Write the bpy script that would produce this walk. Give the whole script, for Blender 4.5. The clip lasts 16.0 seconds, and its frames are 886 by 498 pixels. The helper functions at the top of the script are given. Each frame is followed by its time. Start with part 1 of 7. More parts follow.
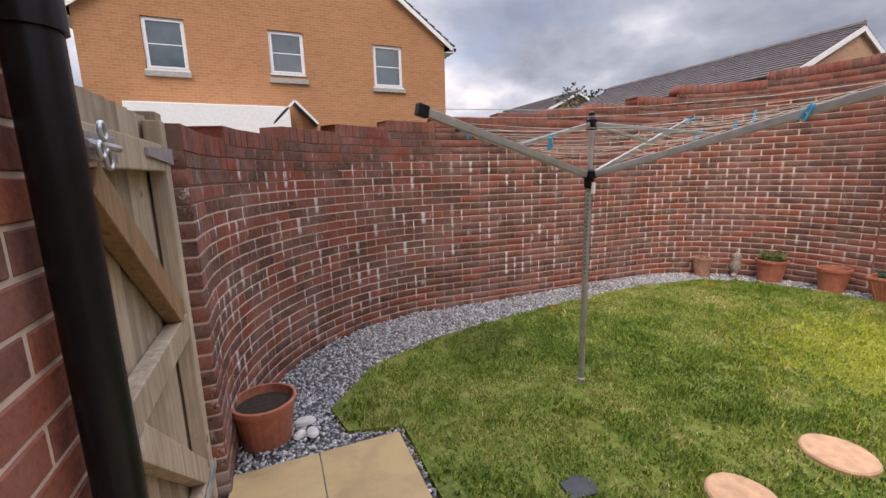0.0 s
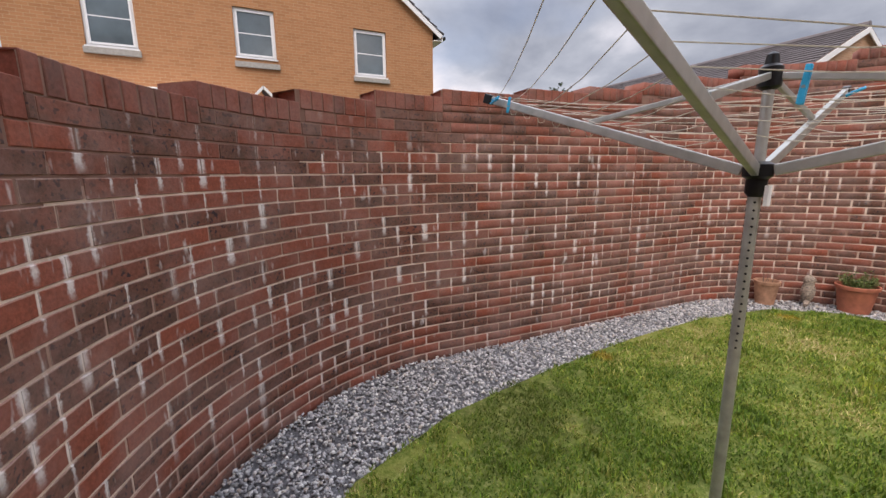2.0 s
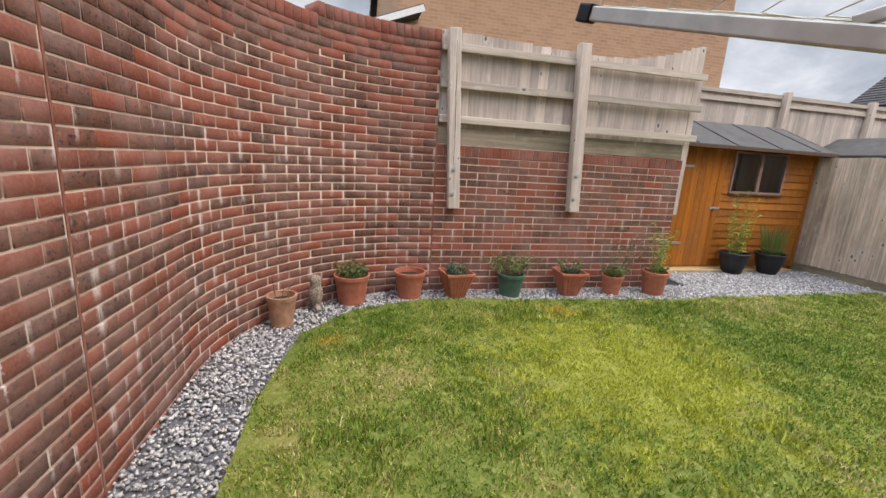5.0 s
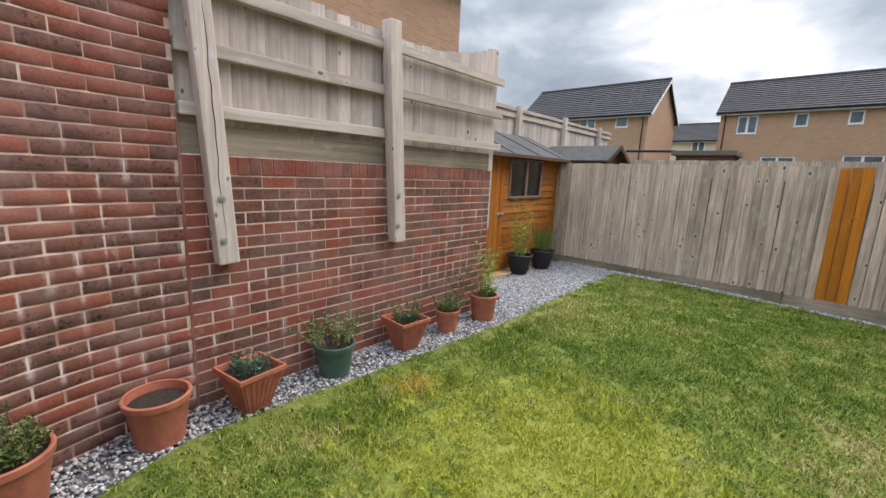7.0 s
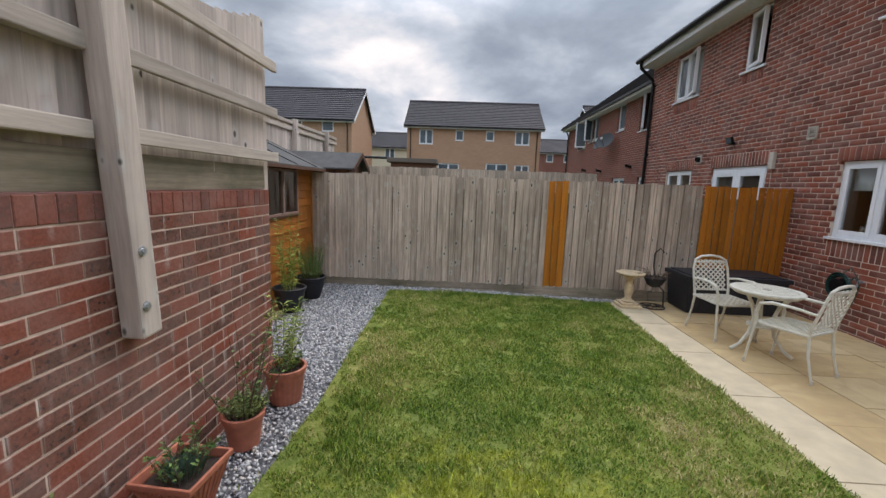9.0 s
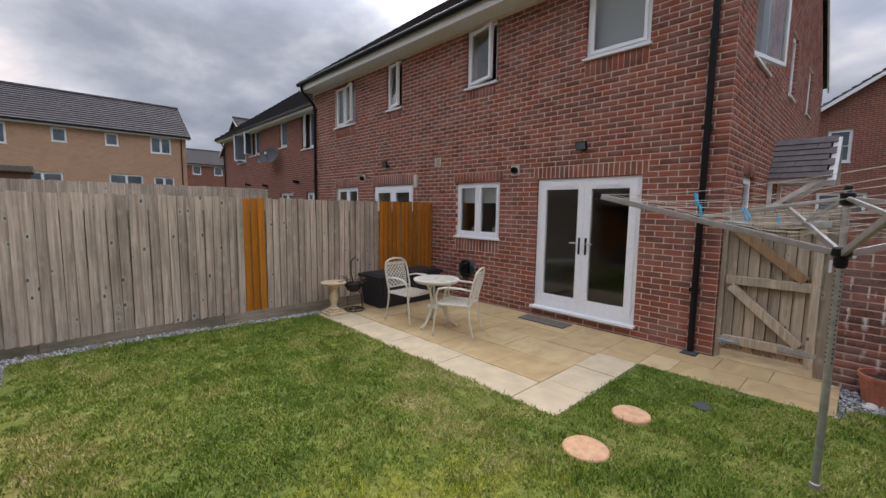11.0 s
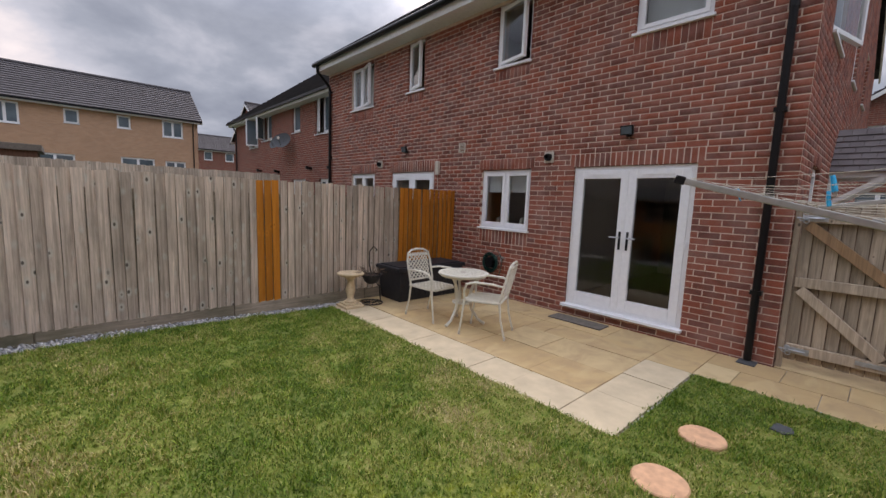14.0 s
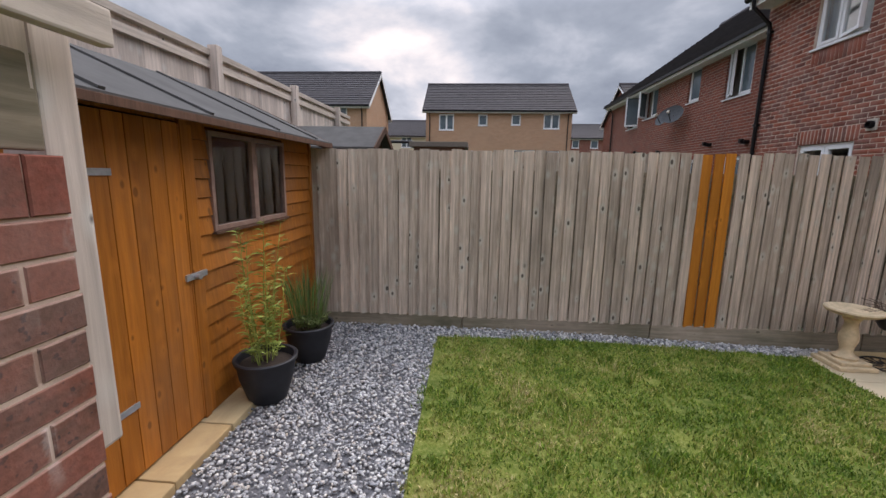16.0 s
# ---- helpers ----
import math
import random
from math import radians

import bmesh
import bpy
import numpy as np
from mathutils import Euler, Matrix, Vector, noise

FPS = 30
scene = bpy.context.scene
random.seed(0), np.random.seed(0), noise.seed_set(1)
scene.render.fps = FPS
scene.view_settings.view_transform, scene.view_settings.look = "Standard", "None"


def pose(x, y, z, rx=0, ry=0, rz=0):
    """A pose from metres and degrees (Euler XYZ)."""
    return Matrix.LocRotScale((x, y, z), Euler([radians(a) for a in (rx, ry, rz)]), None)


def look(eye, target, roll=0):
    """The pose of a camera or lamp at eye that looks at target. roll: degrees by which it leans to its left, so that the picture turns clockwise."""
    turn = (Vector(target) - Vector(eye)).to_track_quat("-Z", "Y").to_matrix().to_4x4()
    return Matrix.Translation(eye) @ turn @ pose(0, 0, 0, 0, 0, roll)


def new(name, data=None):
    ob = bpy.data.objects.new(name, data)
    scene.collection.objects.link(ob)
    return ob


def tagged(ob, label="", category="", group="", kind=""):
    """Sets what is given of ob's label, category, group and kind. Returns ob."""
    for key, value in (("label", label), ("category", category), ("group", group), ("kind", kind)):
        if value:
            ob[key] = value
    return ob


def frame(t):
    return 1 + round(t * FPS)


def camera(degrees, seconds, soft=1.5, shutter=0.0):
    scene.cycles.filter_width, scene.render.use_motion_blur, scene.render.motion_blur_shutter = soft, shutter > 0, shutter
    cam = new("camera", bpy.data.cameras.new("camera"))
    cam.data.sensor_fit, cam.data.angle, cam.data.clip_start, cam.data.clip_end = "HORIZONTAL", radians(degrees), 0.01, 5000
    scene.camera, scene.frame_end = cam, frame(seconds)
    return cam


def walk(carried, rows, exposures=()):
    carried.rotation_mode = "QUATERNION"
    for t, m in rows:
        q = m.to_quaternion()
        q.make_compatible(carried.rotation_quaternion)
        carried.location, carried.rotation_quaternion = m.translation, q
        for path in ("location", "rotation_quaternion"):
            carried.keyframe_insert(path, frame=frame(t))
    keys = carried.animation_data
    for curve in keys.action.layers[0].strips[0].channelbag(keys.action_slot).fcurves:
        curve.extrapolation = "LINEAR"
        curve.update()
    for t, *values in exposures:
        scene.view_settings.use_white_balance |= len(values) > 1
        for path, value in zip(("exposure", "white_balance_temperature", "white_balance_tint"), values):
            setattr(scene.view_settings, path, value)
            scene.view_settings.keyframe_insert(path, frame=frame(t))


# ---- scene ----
import collections

cam = camera(95.1, 16.0)
EYES = [
    (0, (0.340, -0.098, 1.470), (1.095, 1.720, 1.100), -1.4),
    (0.5, (0.362, 0.145, 1.457), (0.963, 2.015, 1.079), -1.2),
    (1, (0.428, 0.390, 1.454), (0.990, 2.272, 1.079), -1),
    (1.5, (0.530, 0.735, 1.450), (1.173, 2.593, 1.081), -0.5),
    (2, (0.617, 1.130, 1.439), (1.462, 2.905, 1.072), -0.5),
    (2.5, (0.706, 1.555, 1.453), (1.860, 3.143, 1.083), 0.1),
    (3, (0.911, 1.945, 1.400), (2.364, 3.266, 1.022), 0.2),
    (3.5, (1.150, 2.300, 1.411), (2.858, 3.249, 0.982), 1.5),
    (4, (1.437, 2.563, 1.408), (3.315, 3.086, 0.960), 2.2),
    (4.5, (1.898, 2.770, 1.395), (3.846, 2.791, 0.937), 2.9),
    (5, (2.277, 2.888, 1.400), (4.178, 2.436, 0.970), 3.4),
    (7.5, (4.071, 2.64, 1.553), (5.164, 1.006, 1.183), 2.3),
    (8, (4.395, 2.48, 1.602), (5.202, 0.687, 1.237), 2.5),
    (9, (4.861, 2.2, 1.629), (4.931, 0.226, 1.318), 2.1),
    (9.6, (5.065, 2.016, 1.628), (4.645, 0.08, 1.351), 1.6),
    (11.8, (5.457, 2.106, 1.696), (3.773, 1.043, 1.512), 0.5),
    (12, (5.435, 2.131, 1.704), (3.697, 1.158, 1.523), 0.4),
    (12.5, (5.397, 2.133, 1.693), (3.556, 1.373, 1.515), 0.5),
    (13, (5.377, 2.055, 1.678), (3.53, 1.313, 1.48), 0.8),
    (13.5, (5.356, 1.842, 1.65), (3.678, 0.778, 1.424), 1.4),
    (14, (5.281, 1.538, 1.589), (3.94, 0.075, 1.347), 2.2),
    (14.5, (5.309, 1.121, 1.559), (4.33, -0.603, 1.295), 2.1),
    (15, (5.395, 0.701, 1.581), (4.784, -1.181, 1.289), 1.6),
    (15.5, (5.453, 0.269, 1.54), (5.217, -1.691, 1.22), 1.3),
    (16, (5.543, -0.108, 1.524), (5.688, -2.071, 1.167), 1.0),
]
walk(cam, [(t, look(eye, target, roll)) for t, eye, target, roll in EYES], exposures=[(0, 0.42, 7330, 24), (1.5, 0.42, 7380, 23), (3, 0.42, 7330, 22), (4, 0.48, 7430, 20), (5, 0.6, 7330, 18), (7.5, 0.42, 6880, 15), (9, 0.12, 6830, 16), (12, 0.12, 7180, 23), (13.5, 0.1, 7180, 24), (15, 0.0, 7030, 22), (16, 0.14, 6980, 21)])

# ---- light ----
SUN_UP, SUN_TURN = radians(54), radians(214)


def make_world():
    w = bpy.data.worlds.new("overcast_sky")
    scene.world = w
    w.use_nodes = True
    nt = w.node_tree
    nt.nodes.clear()
    N, L = nt.nodes.new, nt.links.new
    sky = N("ShaderNodeTexSky")
    sky.sky_type, sky.sun_disc, sky.sun_elevation, sky.sun_rotation = "NISHITA", False, SUN_UP, SUN_TURN
    blue = N("ShaderNodeVectorMath")
    blue.operation = "SCALE"
    blue.inputs["Scale"].default_value = 0.12
    L(sky.outputs[0], blue.inputs[0])
    co = N("ShaderNodeTexCoord")
    sep = N("ShaderNodeSeparateXYZ")
    L(co.outputs["Generated"], sep.inputs[0])
    up = N("ShaderNodeMath")
    up.operation = "ADD"
    up.inputs[1].default_value = 0.38
    L(sep.outputs["Z"], up.inputs[0])
    mx = N("ShaderNodeMath")
    mx.operation = "MAXIMUM"
    mx.inputs[1].default_value = 0.08
    L(up.outputs[0], mx.inputs[0])
    inv = N("ShaderNodeMath")
    inv.operation = "DIVIDE"
    inv.inputs[0].default_value = 1.0
    L(mx.outputs[0], inv.inputs[1])
    flat = N("ShaderNodeVectorMath")
    flat.operation = "SCALE"
    L(co.outputs["Generated"], flat.inputs[0])
    L(inv.outputs[0], flat.inputs["Scale"])
    n1 = N("ShaderNodeTexNoise")
    n1.inputs["Scale"].default_value, n1.inputs["Detail"].default_value, n1.inputs["Roughness"].default_value = 1.9, 9.0, 0.52
    n1.inputs["Distortion"].default_value = 0.15
    L(flat.outputs[0], n1.inputs["Vector"])
    tone = N("ShaderNodeValToRGB")
    cr = tone.color_ramp
    cr.elements[0].position, cr.elements[0].color = 0.36, (0.21, 0.265, 0.345, 1)
    cr.elements[1].position, cr.elements[1].color = 0.71, (0.92, 0.93, 0.95, 1)
    e = cr.elements.new(0.50)
    e.color = (0.335, 0.41, 0.50, 1)
    e = cr.elements.new(0.60)
    e.color = (0.53, 0.61, 0.705, 1)
    L(n1.outputs["Fac"], tone.inputs[0])
    n2 = N("ShaderNodeTexNoise")
    n2.inputs["Scale"].default_value, n2.inputs["Detail"].default_value = 0.9, 4.0
    off = N("ShaderNodeVectorMath")
    off.operation = "ADD"
    off.inputs[1].default_value = (7.3, 2.1, 4.4)
    L(flat.outputs[0], off.inputs[0])
    L(off.outputs[0], n2.inputs["Vector"])
    gap = N("ShaderNodeMapRange")
    gap.inputs["From Min"].default_value, gap.inputs["From Max"].default_value = 0.60, 0.72
    gap.inputs["To Max"].default_value = 0.6
    L(n2.outputs["Fac"], gap.inputs[0])
    mix = N("ShaderNodeMix")
    mix.data_type = "RGBA"
    L(gap.outputs[0], mix.inputs[0])
    L(tone.outputs[0], mix.inputs[6])
    L(blue.outputs[0], mix.inputs[7])
    # an overcast sky is up to three times as bright overhead as at the horizon
    zen = N("ShaderNodeMapRange")
    zen.inputs["From Min"].default_value, zen.inputs["From Max"].default_value = 0.34, 0.9
    zen.inputs["To Min"].default_value, zen.inputs["To Max"].default_value = 1.0, 4.8
    L(sep.outputs["Z"], zen.inputs[0])
    bg = N("ShaderNodeBackground")
    L(mix.outputs[2], bg.inputs[0])
    L(zen.outputs[0], bg.inputs[1])
    out = N("ShaderNodeOutputWorld")
    L(bg.outputs[0], out.inputs[0])


make_world()
sun = new("sun", bpy.data.lights.new("sun", "SUN"))
sun.data.energy, sun.data.angle, sun.data.color = 1.6, radians(38), (1.0, 0.95, 0.87)
_dir = Vector((math.sin(SUN_TURN) * math.cos(SUN_UP), math.cos(SUN_TURN) * math.cos(SUN_UP), math.sin(SUN_UP)))
sun.matrix_world = Matrix.Translation((0, 0, 30)) @ (-_dir).to_track_quat("-Z", "Y").to_matrix().to_4x4()


# ---- materials ----
class Mat:
    """A small builder of node materials, on world positions unless told otherwise."""

    def __init__(self, name, rough=0.7, metal=0.0, spec=0.4):
        self.m = bpy.data.materials.new(name)
        self.m.use_nodes = True
        self.nt = self.m.node_tree
        self.b = self.nt.nodes["Principled BSDF"]
        self.b.inputs["Roughness"].default_value = rough
        self.b.inputs["Metallic"].default_value = metal
        self.b.inputs["Specular IOR Level"].default_value = spec
        self.co = None

    def n(self, kind, **kw):
        x = self.nt.nodes.new("ShaderNode" + kind)
        for k, v in kw.items():
            if k in ("operation", "data_type", "blend_type", "feature", "noise_dimensions"):
                if k == "operation":
                    x.operation = v
                elif k == "data_type":
                    x.data_type = v
                elif k == "blend_type":
                    x.blend_type = v
                elif k == "feature":
                    x.feature = v
                else:
                    x.noise_dimensions = v
        return x

    def l(self, a, b):
        self.nt.links.new(a, b)

    def pos(self, sx=1.0, sy=1.0, sz=1.0, local=False):
        mp = self.n("Mapping")
        mp.inputs["Scale"].default_value = (sx, sy, sz)
        if local:
            self.l(self.n("TexCoord").outputs["Object"], mp.inputs[0])
        else:
            self.l(self.n("NewGeometry").outputs["Position"], mp.inputs[0])
        return mp.outputs[0]

    def noise(self, scale, detail=3.0, rough=0.55, vec=None, dist=0.0):
        t = self.n("TexNoise")
        t.inputs["Scale"].default_value, t.inputs["Detail"].default_value = scale, detail
        t.inputs["Roughness"].default_value, t.inputs["Distortion"].default_value = rough, dist
        self.l(vec if vec is not None else self.pos(), t.inputs["Vector"])
        return t.outputs["Fac"]

    def ramp(self, fac, stops):
        r = self.n("ValToRGB")
        els = r.color_ramp.elements
        while len(els) < len(stops):
            els.new(0.5)
        for e, (p, c) in zip(els, stops):
            e.position = p
            e.color = (c, c, c, 1) if isinstance(c, (int, float)) else (*c, 1)
        self.l(fac, r.inputs[0])
        return r.outputs[0]

    def mix(self, fac, a, b, blend="MIX"):
        x = self.n("Mix", data_type="RGBA", blend_type=blend)
        for s, v in ((x.inputs[0], fac), (x.inputs[6], a), (x.inputs[7], b)):
            if isinstance(v, (int, float)):
                s.default_value = v
            elif isinstance(v, tuple):
                s.default_value = (*v, 1)
            else:
                self.l(v, s)
        return x.outputs[2]

    def math(self, op, a, b=0.0):
        x = self.n("Math", operation=op)
        for s, v in ((x.inputs[0], a), (x.inputs[1], b)):
            if isinstance(v, (int, float)):
                s.default_value = v
            else:
                self.l(v, s)
        return x.outputs[0]

    def rand(self):
        """One number for each object and island."""
        a = self.n("ObjectInfo").outputs["Random"]
        b = self.n("NewGeometry").outputs["Random Per Island"]
        return self.math("FRACT", self.math("ADD", self.math("MULTIPLY", a, 7.31), self.math("MULTIPLY", b, 5.17)))

    def color(self, c):
        if isinstance(c, tuple):
            self.b.inputs["Base Color"].default_value = (*c, 1)
        else:
            self.l(c, self.b.inputs["Base Color"])
        return self

    def rough(self, c):
        self.l(c, self.b.inputs["Roughness"])
        return self

    def bump(self, h, strength=0.3, dist=0.004):
        x = self.n("Bump")
        x.inputs["Strength"].default_value, x.inputs["Distance"].default_value = strength, dist
        self.l(h, x.inputs["Height"])
        self.l(x.outputs[0], self.b.inputs["Normal"])
        return self


def bond(m):
    """Where a point lies in the bond of the garden walls: run along the wall, course, height in the course, height."""
    p = m.n("SeparateXYZ")
    m.l(m.n("NewGeometry").outputs["Position"], p.inputs[0])
    x, y, z = p.outputs

    def arc(cx, cy, r, start, a0):
        a = m.math("ARCTAN2", m.math("SUBTRACT", y, cy), m.math("SUBTRACT", x, cx))
        return m.math("ADD", m.math("MULTIPLY", m.math("SUBTRACT", a0, a), r), start)

    def pick(c, a, b):
        return m.math("ADD", b, m.math("MULTIPLY", c, m.math("SUBTRACT", a, b)))

    s = pick(m.math("LESS_THAN", x, 1.90), arc(1.90, 2.03, 1.87, 0.17, math.pi), m.math("ADD", x, 1.207))
    s = pick(m.math("LESS_THAN", x, 4.69), s, arc(4.69, 2.20, 1.60, 5.899, math.pi / 2))
    east = m.math("MULTIPLY", m.math("LESS_THAN", y, 2.06), m.math("GREATER_THAN", x, 6.2))
    s = pick(east, m.math("SUBTRACT", 2.06, y), s)
    v = m.math("DIVIDE", m.math("ADD", z, 0.105), 0.0735)
    row = m.math("FLOOR", v)
    return s, row, m.math("SUBTRACT", v, row), x, z, east


def weather(m, c, smear=0.0):
    """Lime that has wept from the joints of the garden walls, and mortar smeared on the bricks' edges."""
    s, row, fz, x, z, east = bond(m)
    ragged = m.noise(95, 3, 0.6)
    wide = m.noise(30, 2, 0.5)

    def joint(up):
        k = m.math("ADD", row, up)
        odd = m.math("FLOORED_MODULO", k, 2.0)
        u = m.math("ADD", m.math("DIVIDE", s, 0.2215), m.math("MULTIPLY", odd, 0.5))
        j = m.math("ROUND", u)
        at = m.n("CombineXYZ")
        m.l(j, at.inputs[0])
        m.l(k, at.inputs[1])
        w = m.n("TexWhiteNoise")
        m.l(at.outputs[0], w.inputs["Vector"])
        return m.math("MULTIPLY", m.math("ABSOLUTE", m.math("SUBTRACT", u, j)), 0.2215), w.outputs["Value"], w.outputs["Color"]

    def run(up, fade):
        d, r, col = joint(up)
        q = m.n("SeparateXYZ")
        m.l(col, q.inputs[0])
        half = m.math("ADD", 0.010, m.math("MULTIPLY", m.math("POWER", q.outputs[1], 2.0), 0.024))
        edge = m.math("DIVIDE", m.math("ADD", d, m.math("MULTIPLY", m.math("SUBTRACT", m.noise(55, 4, 0.7), 0.42), 0.035)), half)
        side = m.ramp(edge, [(0.40, 1.0), (0.95, 0.0)])
        return m.math("MULTIPLY", m.math("MULTIPLY", side, m.ramp(r, [(0.50, 0.0), (0.74, 1.0)])), fade)

    low = m.ramp(m.math("ADD", fz, m.math("MULTIPLY", wide, 0.5)), [(0.35, 0.35), (0.9, 1.0)])
    drip = m.math("ADD", run(0.0, low), run(1.0, m.ramp(m.math("ADD", fz, m.math("MULTIPLY", wide, 0.3)), [(0.30, 0.0), (0.85, 1.0)])))
    streak = m.ramp(m.noise(1.0, 3, 0.6, m.pos(15, 15, 5)), [(0.64, 0.0), (0.74, 0.8)])
    patch = m.ramp(m.noise(1.3, 3, 0.6), [(0.34, 0.45), (0.54, 1.15)])
    west = m.ramp(m.math("DIVIDE", x, 10.0), [(0.30, 1.0), (0.42, 0.35)])
    west = m.math("ADD", west, m.math("MULTIPLY", east, -0.12))
    band = m.math("MULTIPLY", m.ramp(z, [(0.10, 0.35), (0.35, 1.0)]), m.ramp(m.math("MULTIPLY", z, 0.5), [(0.72, 1.0), (0.86, 0.12)]))
    f = m.math("MULTIPLY", m.math("ADD", drip, m.math("MULTIPLY", streak, 0.8)), m.math("MULTIPLY", m.math("MULTIPLY", patch, west), band))
    f = m.math("MULTIPLY", f, m.ramp(ragged, [(0.30, 0.65), (0.55, 1.0)]))
    dz = m.math("MULTIPLY", m.math("MINIMUM", fz, m.math("SUBTRACT", 1.0, fz)), 0.0735)
    if not smear:
        d, r, col = joint(0.0)
        upright = m.math("MULTIPLY", m.ramp(m.math("MULTIPLY", dz, 10.0), [(0.045, 0.0), (0.09, 1.0)]), m.ramp(r, [(0.35, 0.7), (0.65, 0.0)]))
        c = m.mix(upright, c, (0.23, 0.11, 0.08))
    if smear:
        near = m.math("MINIMUM", dz, m.math("ADD", joint(0.0)[0], 0.0015))
        lip = m.ramp(m.math("MULTIPLY", m.math("ADD", near, m.math("MULTIPLY", m.noise(22, 4, 0.65), -0.0105)), 100.0), [(0.0, 1.0), (0.25, 0.0)])
        lip = m.math("MULTIPLY", lip, m.math("LESS_THAN", z, 1.48))
        c = m.mix(m.math("MULTIPLY", lip, smear), c, (0.47, 0.33, 0.27))
    x_ = m.n("Math", operation="MINIMUM")
    m.l(f, x_.inputs[0])
    x_.inputs[1].default_value = 0.85
    return m.mix(x_.outputs[0], c, (0.72, 0.67, 0.64))


def brick_mat(name, stops, dark=0.5, speck=0.6, brown=0.35, garden=False):
    """Fired brick: each one red or brown, the brown ones with burnt hearts and dark specks."""
    m = Mat(name, 0.9, spec=0.18)
    r = m.rand()
    c = m.ramp(r, stops)
    vec = m.n("VectorMath", operation="ADD")
    m.l(m.pos(1, 1, 1.5), vec.inputs[0])
    shift = m.n("CombineXYZ")
    for k in range(3):
        m.l(m.math("MULTIPLY", m.math("FRACT", m.math("MULTIPLY", r, 13.7 * (k + 1))), 40.0), shift.inputs[k])
    m.l(shift.outputs[0], vec.inputs[1])
    v = vec.outputs[0]
    is_brown = m.ramp(r, [(brown - 0.04, 0.12), (brown + 0.04, 1.0)])
    burn = m.math("MULTIPLY", m.ramp(m.noise(12.0, 3, 0.6, v), [(0.46, 0.0), (0.60, 1.0)]), is_brown)
    c = m.mix(m.math("MULTIPLY", burn, dark), c, (0.085, 0.054, 0.040))
    fine = m.noise(75, 4, 0.65)
    c = m.mix(0.35, c, m.ramp(fine, [(0.3, 0.15), (0.7, 0.85)]), "OVERLAY")
    sp = m.ramp(m.noise(48, 2, 0.5, m.pos(1, 1, 1.1)), [(0.60, 0.0), (0.65, 1.0)])
    c = m.mix(m.math("MULTIPLY", m.math("MULTIPLY", sp, is_brown), speck), c, (0.035, 0.026, 0.03))
    dust = m.ramp(m.noise(3.2, 5, 0.65), [(0.40, 0.0), (0.70, 0.45)])
    c = m.mix(dust, c, (0.36, 0.23, 0.20))
    if garden:
        c = weather(m, c, 0.45)
    m.color(c)
    m.bump(m.math("ADD", fine, m.noise(18, 3)), 0.55, 0.003)
    return m.m


RED = [(0.0, (0.285, 0.082, 0.050)), (0.22, (0.245, 0.077, 0.050)), (0.42, (0.215, 0.077, 0.052)), (0.7, (0.175, 0.076, 0.053)), (1.0, (0.138, 0.068, 0.051))]
REDH = [(0.0, (0.30, 0.088, 0.053)), (0.45, (0.26, 0.080, 0.050)), (0.55, (0.225, 0.072, 0.048)), (0.85, (0.19, 0.064, 0.046)), (1.0, (0.16, 0.058, 0.046))]
M_brick = brick_mat("garden_brick", RED, 0.62, 0.9, 0.42, True)
M_brick_h = brick_mat("house_brick", REDH, 0.35, 0.3, 0.5)
M_coping = brick_mat("coping_brick", [(0.0, (0.21, 0.066, 0.045)), (0.5, (0.27, 0.082, 0.053)), (1.0, (0.16, 0.062, 0.048))], 0.4, 0.4, 0.7)


def mortar_mat(name, c, dust=(0.34, 0.19, 0.145), garden=False, dusty=0.75):
    m = Mat(name, 0.95, spec=0.15)
    k = m.mix(m.ramp(m.noise(9, 4), [(0.35, 0.0), (0.7, 0.5)]), c, tuple(v * 0.7 for v in c))
    k = m.mix(m.ramp(m.noise(2.2, 5, 0.7), [(0.40, 0.0), (0.62, dusty)]), k, dust)
    if garden:
        k = weather(m, k)
    m.color(k)
    m.bump(m.noise(120, 3), 0.6, 0.002)
    return m.m


M_mortar = mortar_mat("mortar", (0.76, 0.60, 0.49), garden=True, dusty=0.5)
M_mortar_d = mortar_mat("dark_mortar", (0.27, 0.16, 0.125), (0.17, 0.085, 0.065))
M_mortar_h = mortar_mat("house_mortar", (0.70, 0.57, 0.47), dusty=0.3)
M_mortar_red = mortar_mat("red_joint", (0.26, 0.10, 0.075))


def far_brick(name, c1, c2, mortar, burnt):
    m = Mat(name, 0.9, spec=0.2)
    sep = m.n("SeparateXYZ")
    m.l(m.n("TexCoord").outputs["Object"], sep.inputs[0])
    cmb = m.n("CombineXYZ")
    m.l(m.math("ADD", sep.outputs[0], sep.outputs[1]), cmb.inputs[0])
    m.l(sep.outputs[2], cmb.inputs[1])
    t = m.n("TexBrick")
    t.inputs["Color1"].default_value, t.inputs["Color2"].default_value = (*c1, 1), (*c2, 1)
    t.inputs["Mortar"].default_value = (*mortar, 1)
    for k, v in (("Scale", 1.0), ("Mortar Size", 0.006), ("Brick Width", 0.225), ("Row Height", 0.075), ("Bias", 0.0)):
        t.inputs[k].default_value = v
    m.l(cmb.outputs[0], t.inputs["Vector"])
    sp = m.ramp(m.noise(2.4, 4, 0.7, m.pos(1, 1, 4)), [(0.60, 0.0), (0.72, 0.5)])
    c = m.mix(sp, t.outputs["Color"], burnt)
    big = m.ramp(m.noise(0.5, 3), [(0.3, 0.8), (0.7, 1.0)])
    m.color(m.mix(0.5, c, big, "MULTIPLY"))
    m.bump(t.outputs["Fac"], -0.3, 0.004)
    return m.m


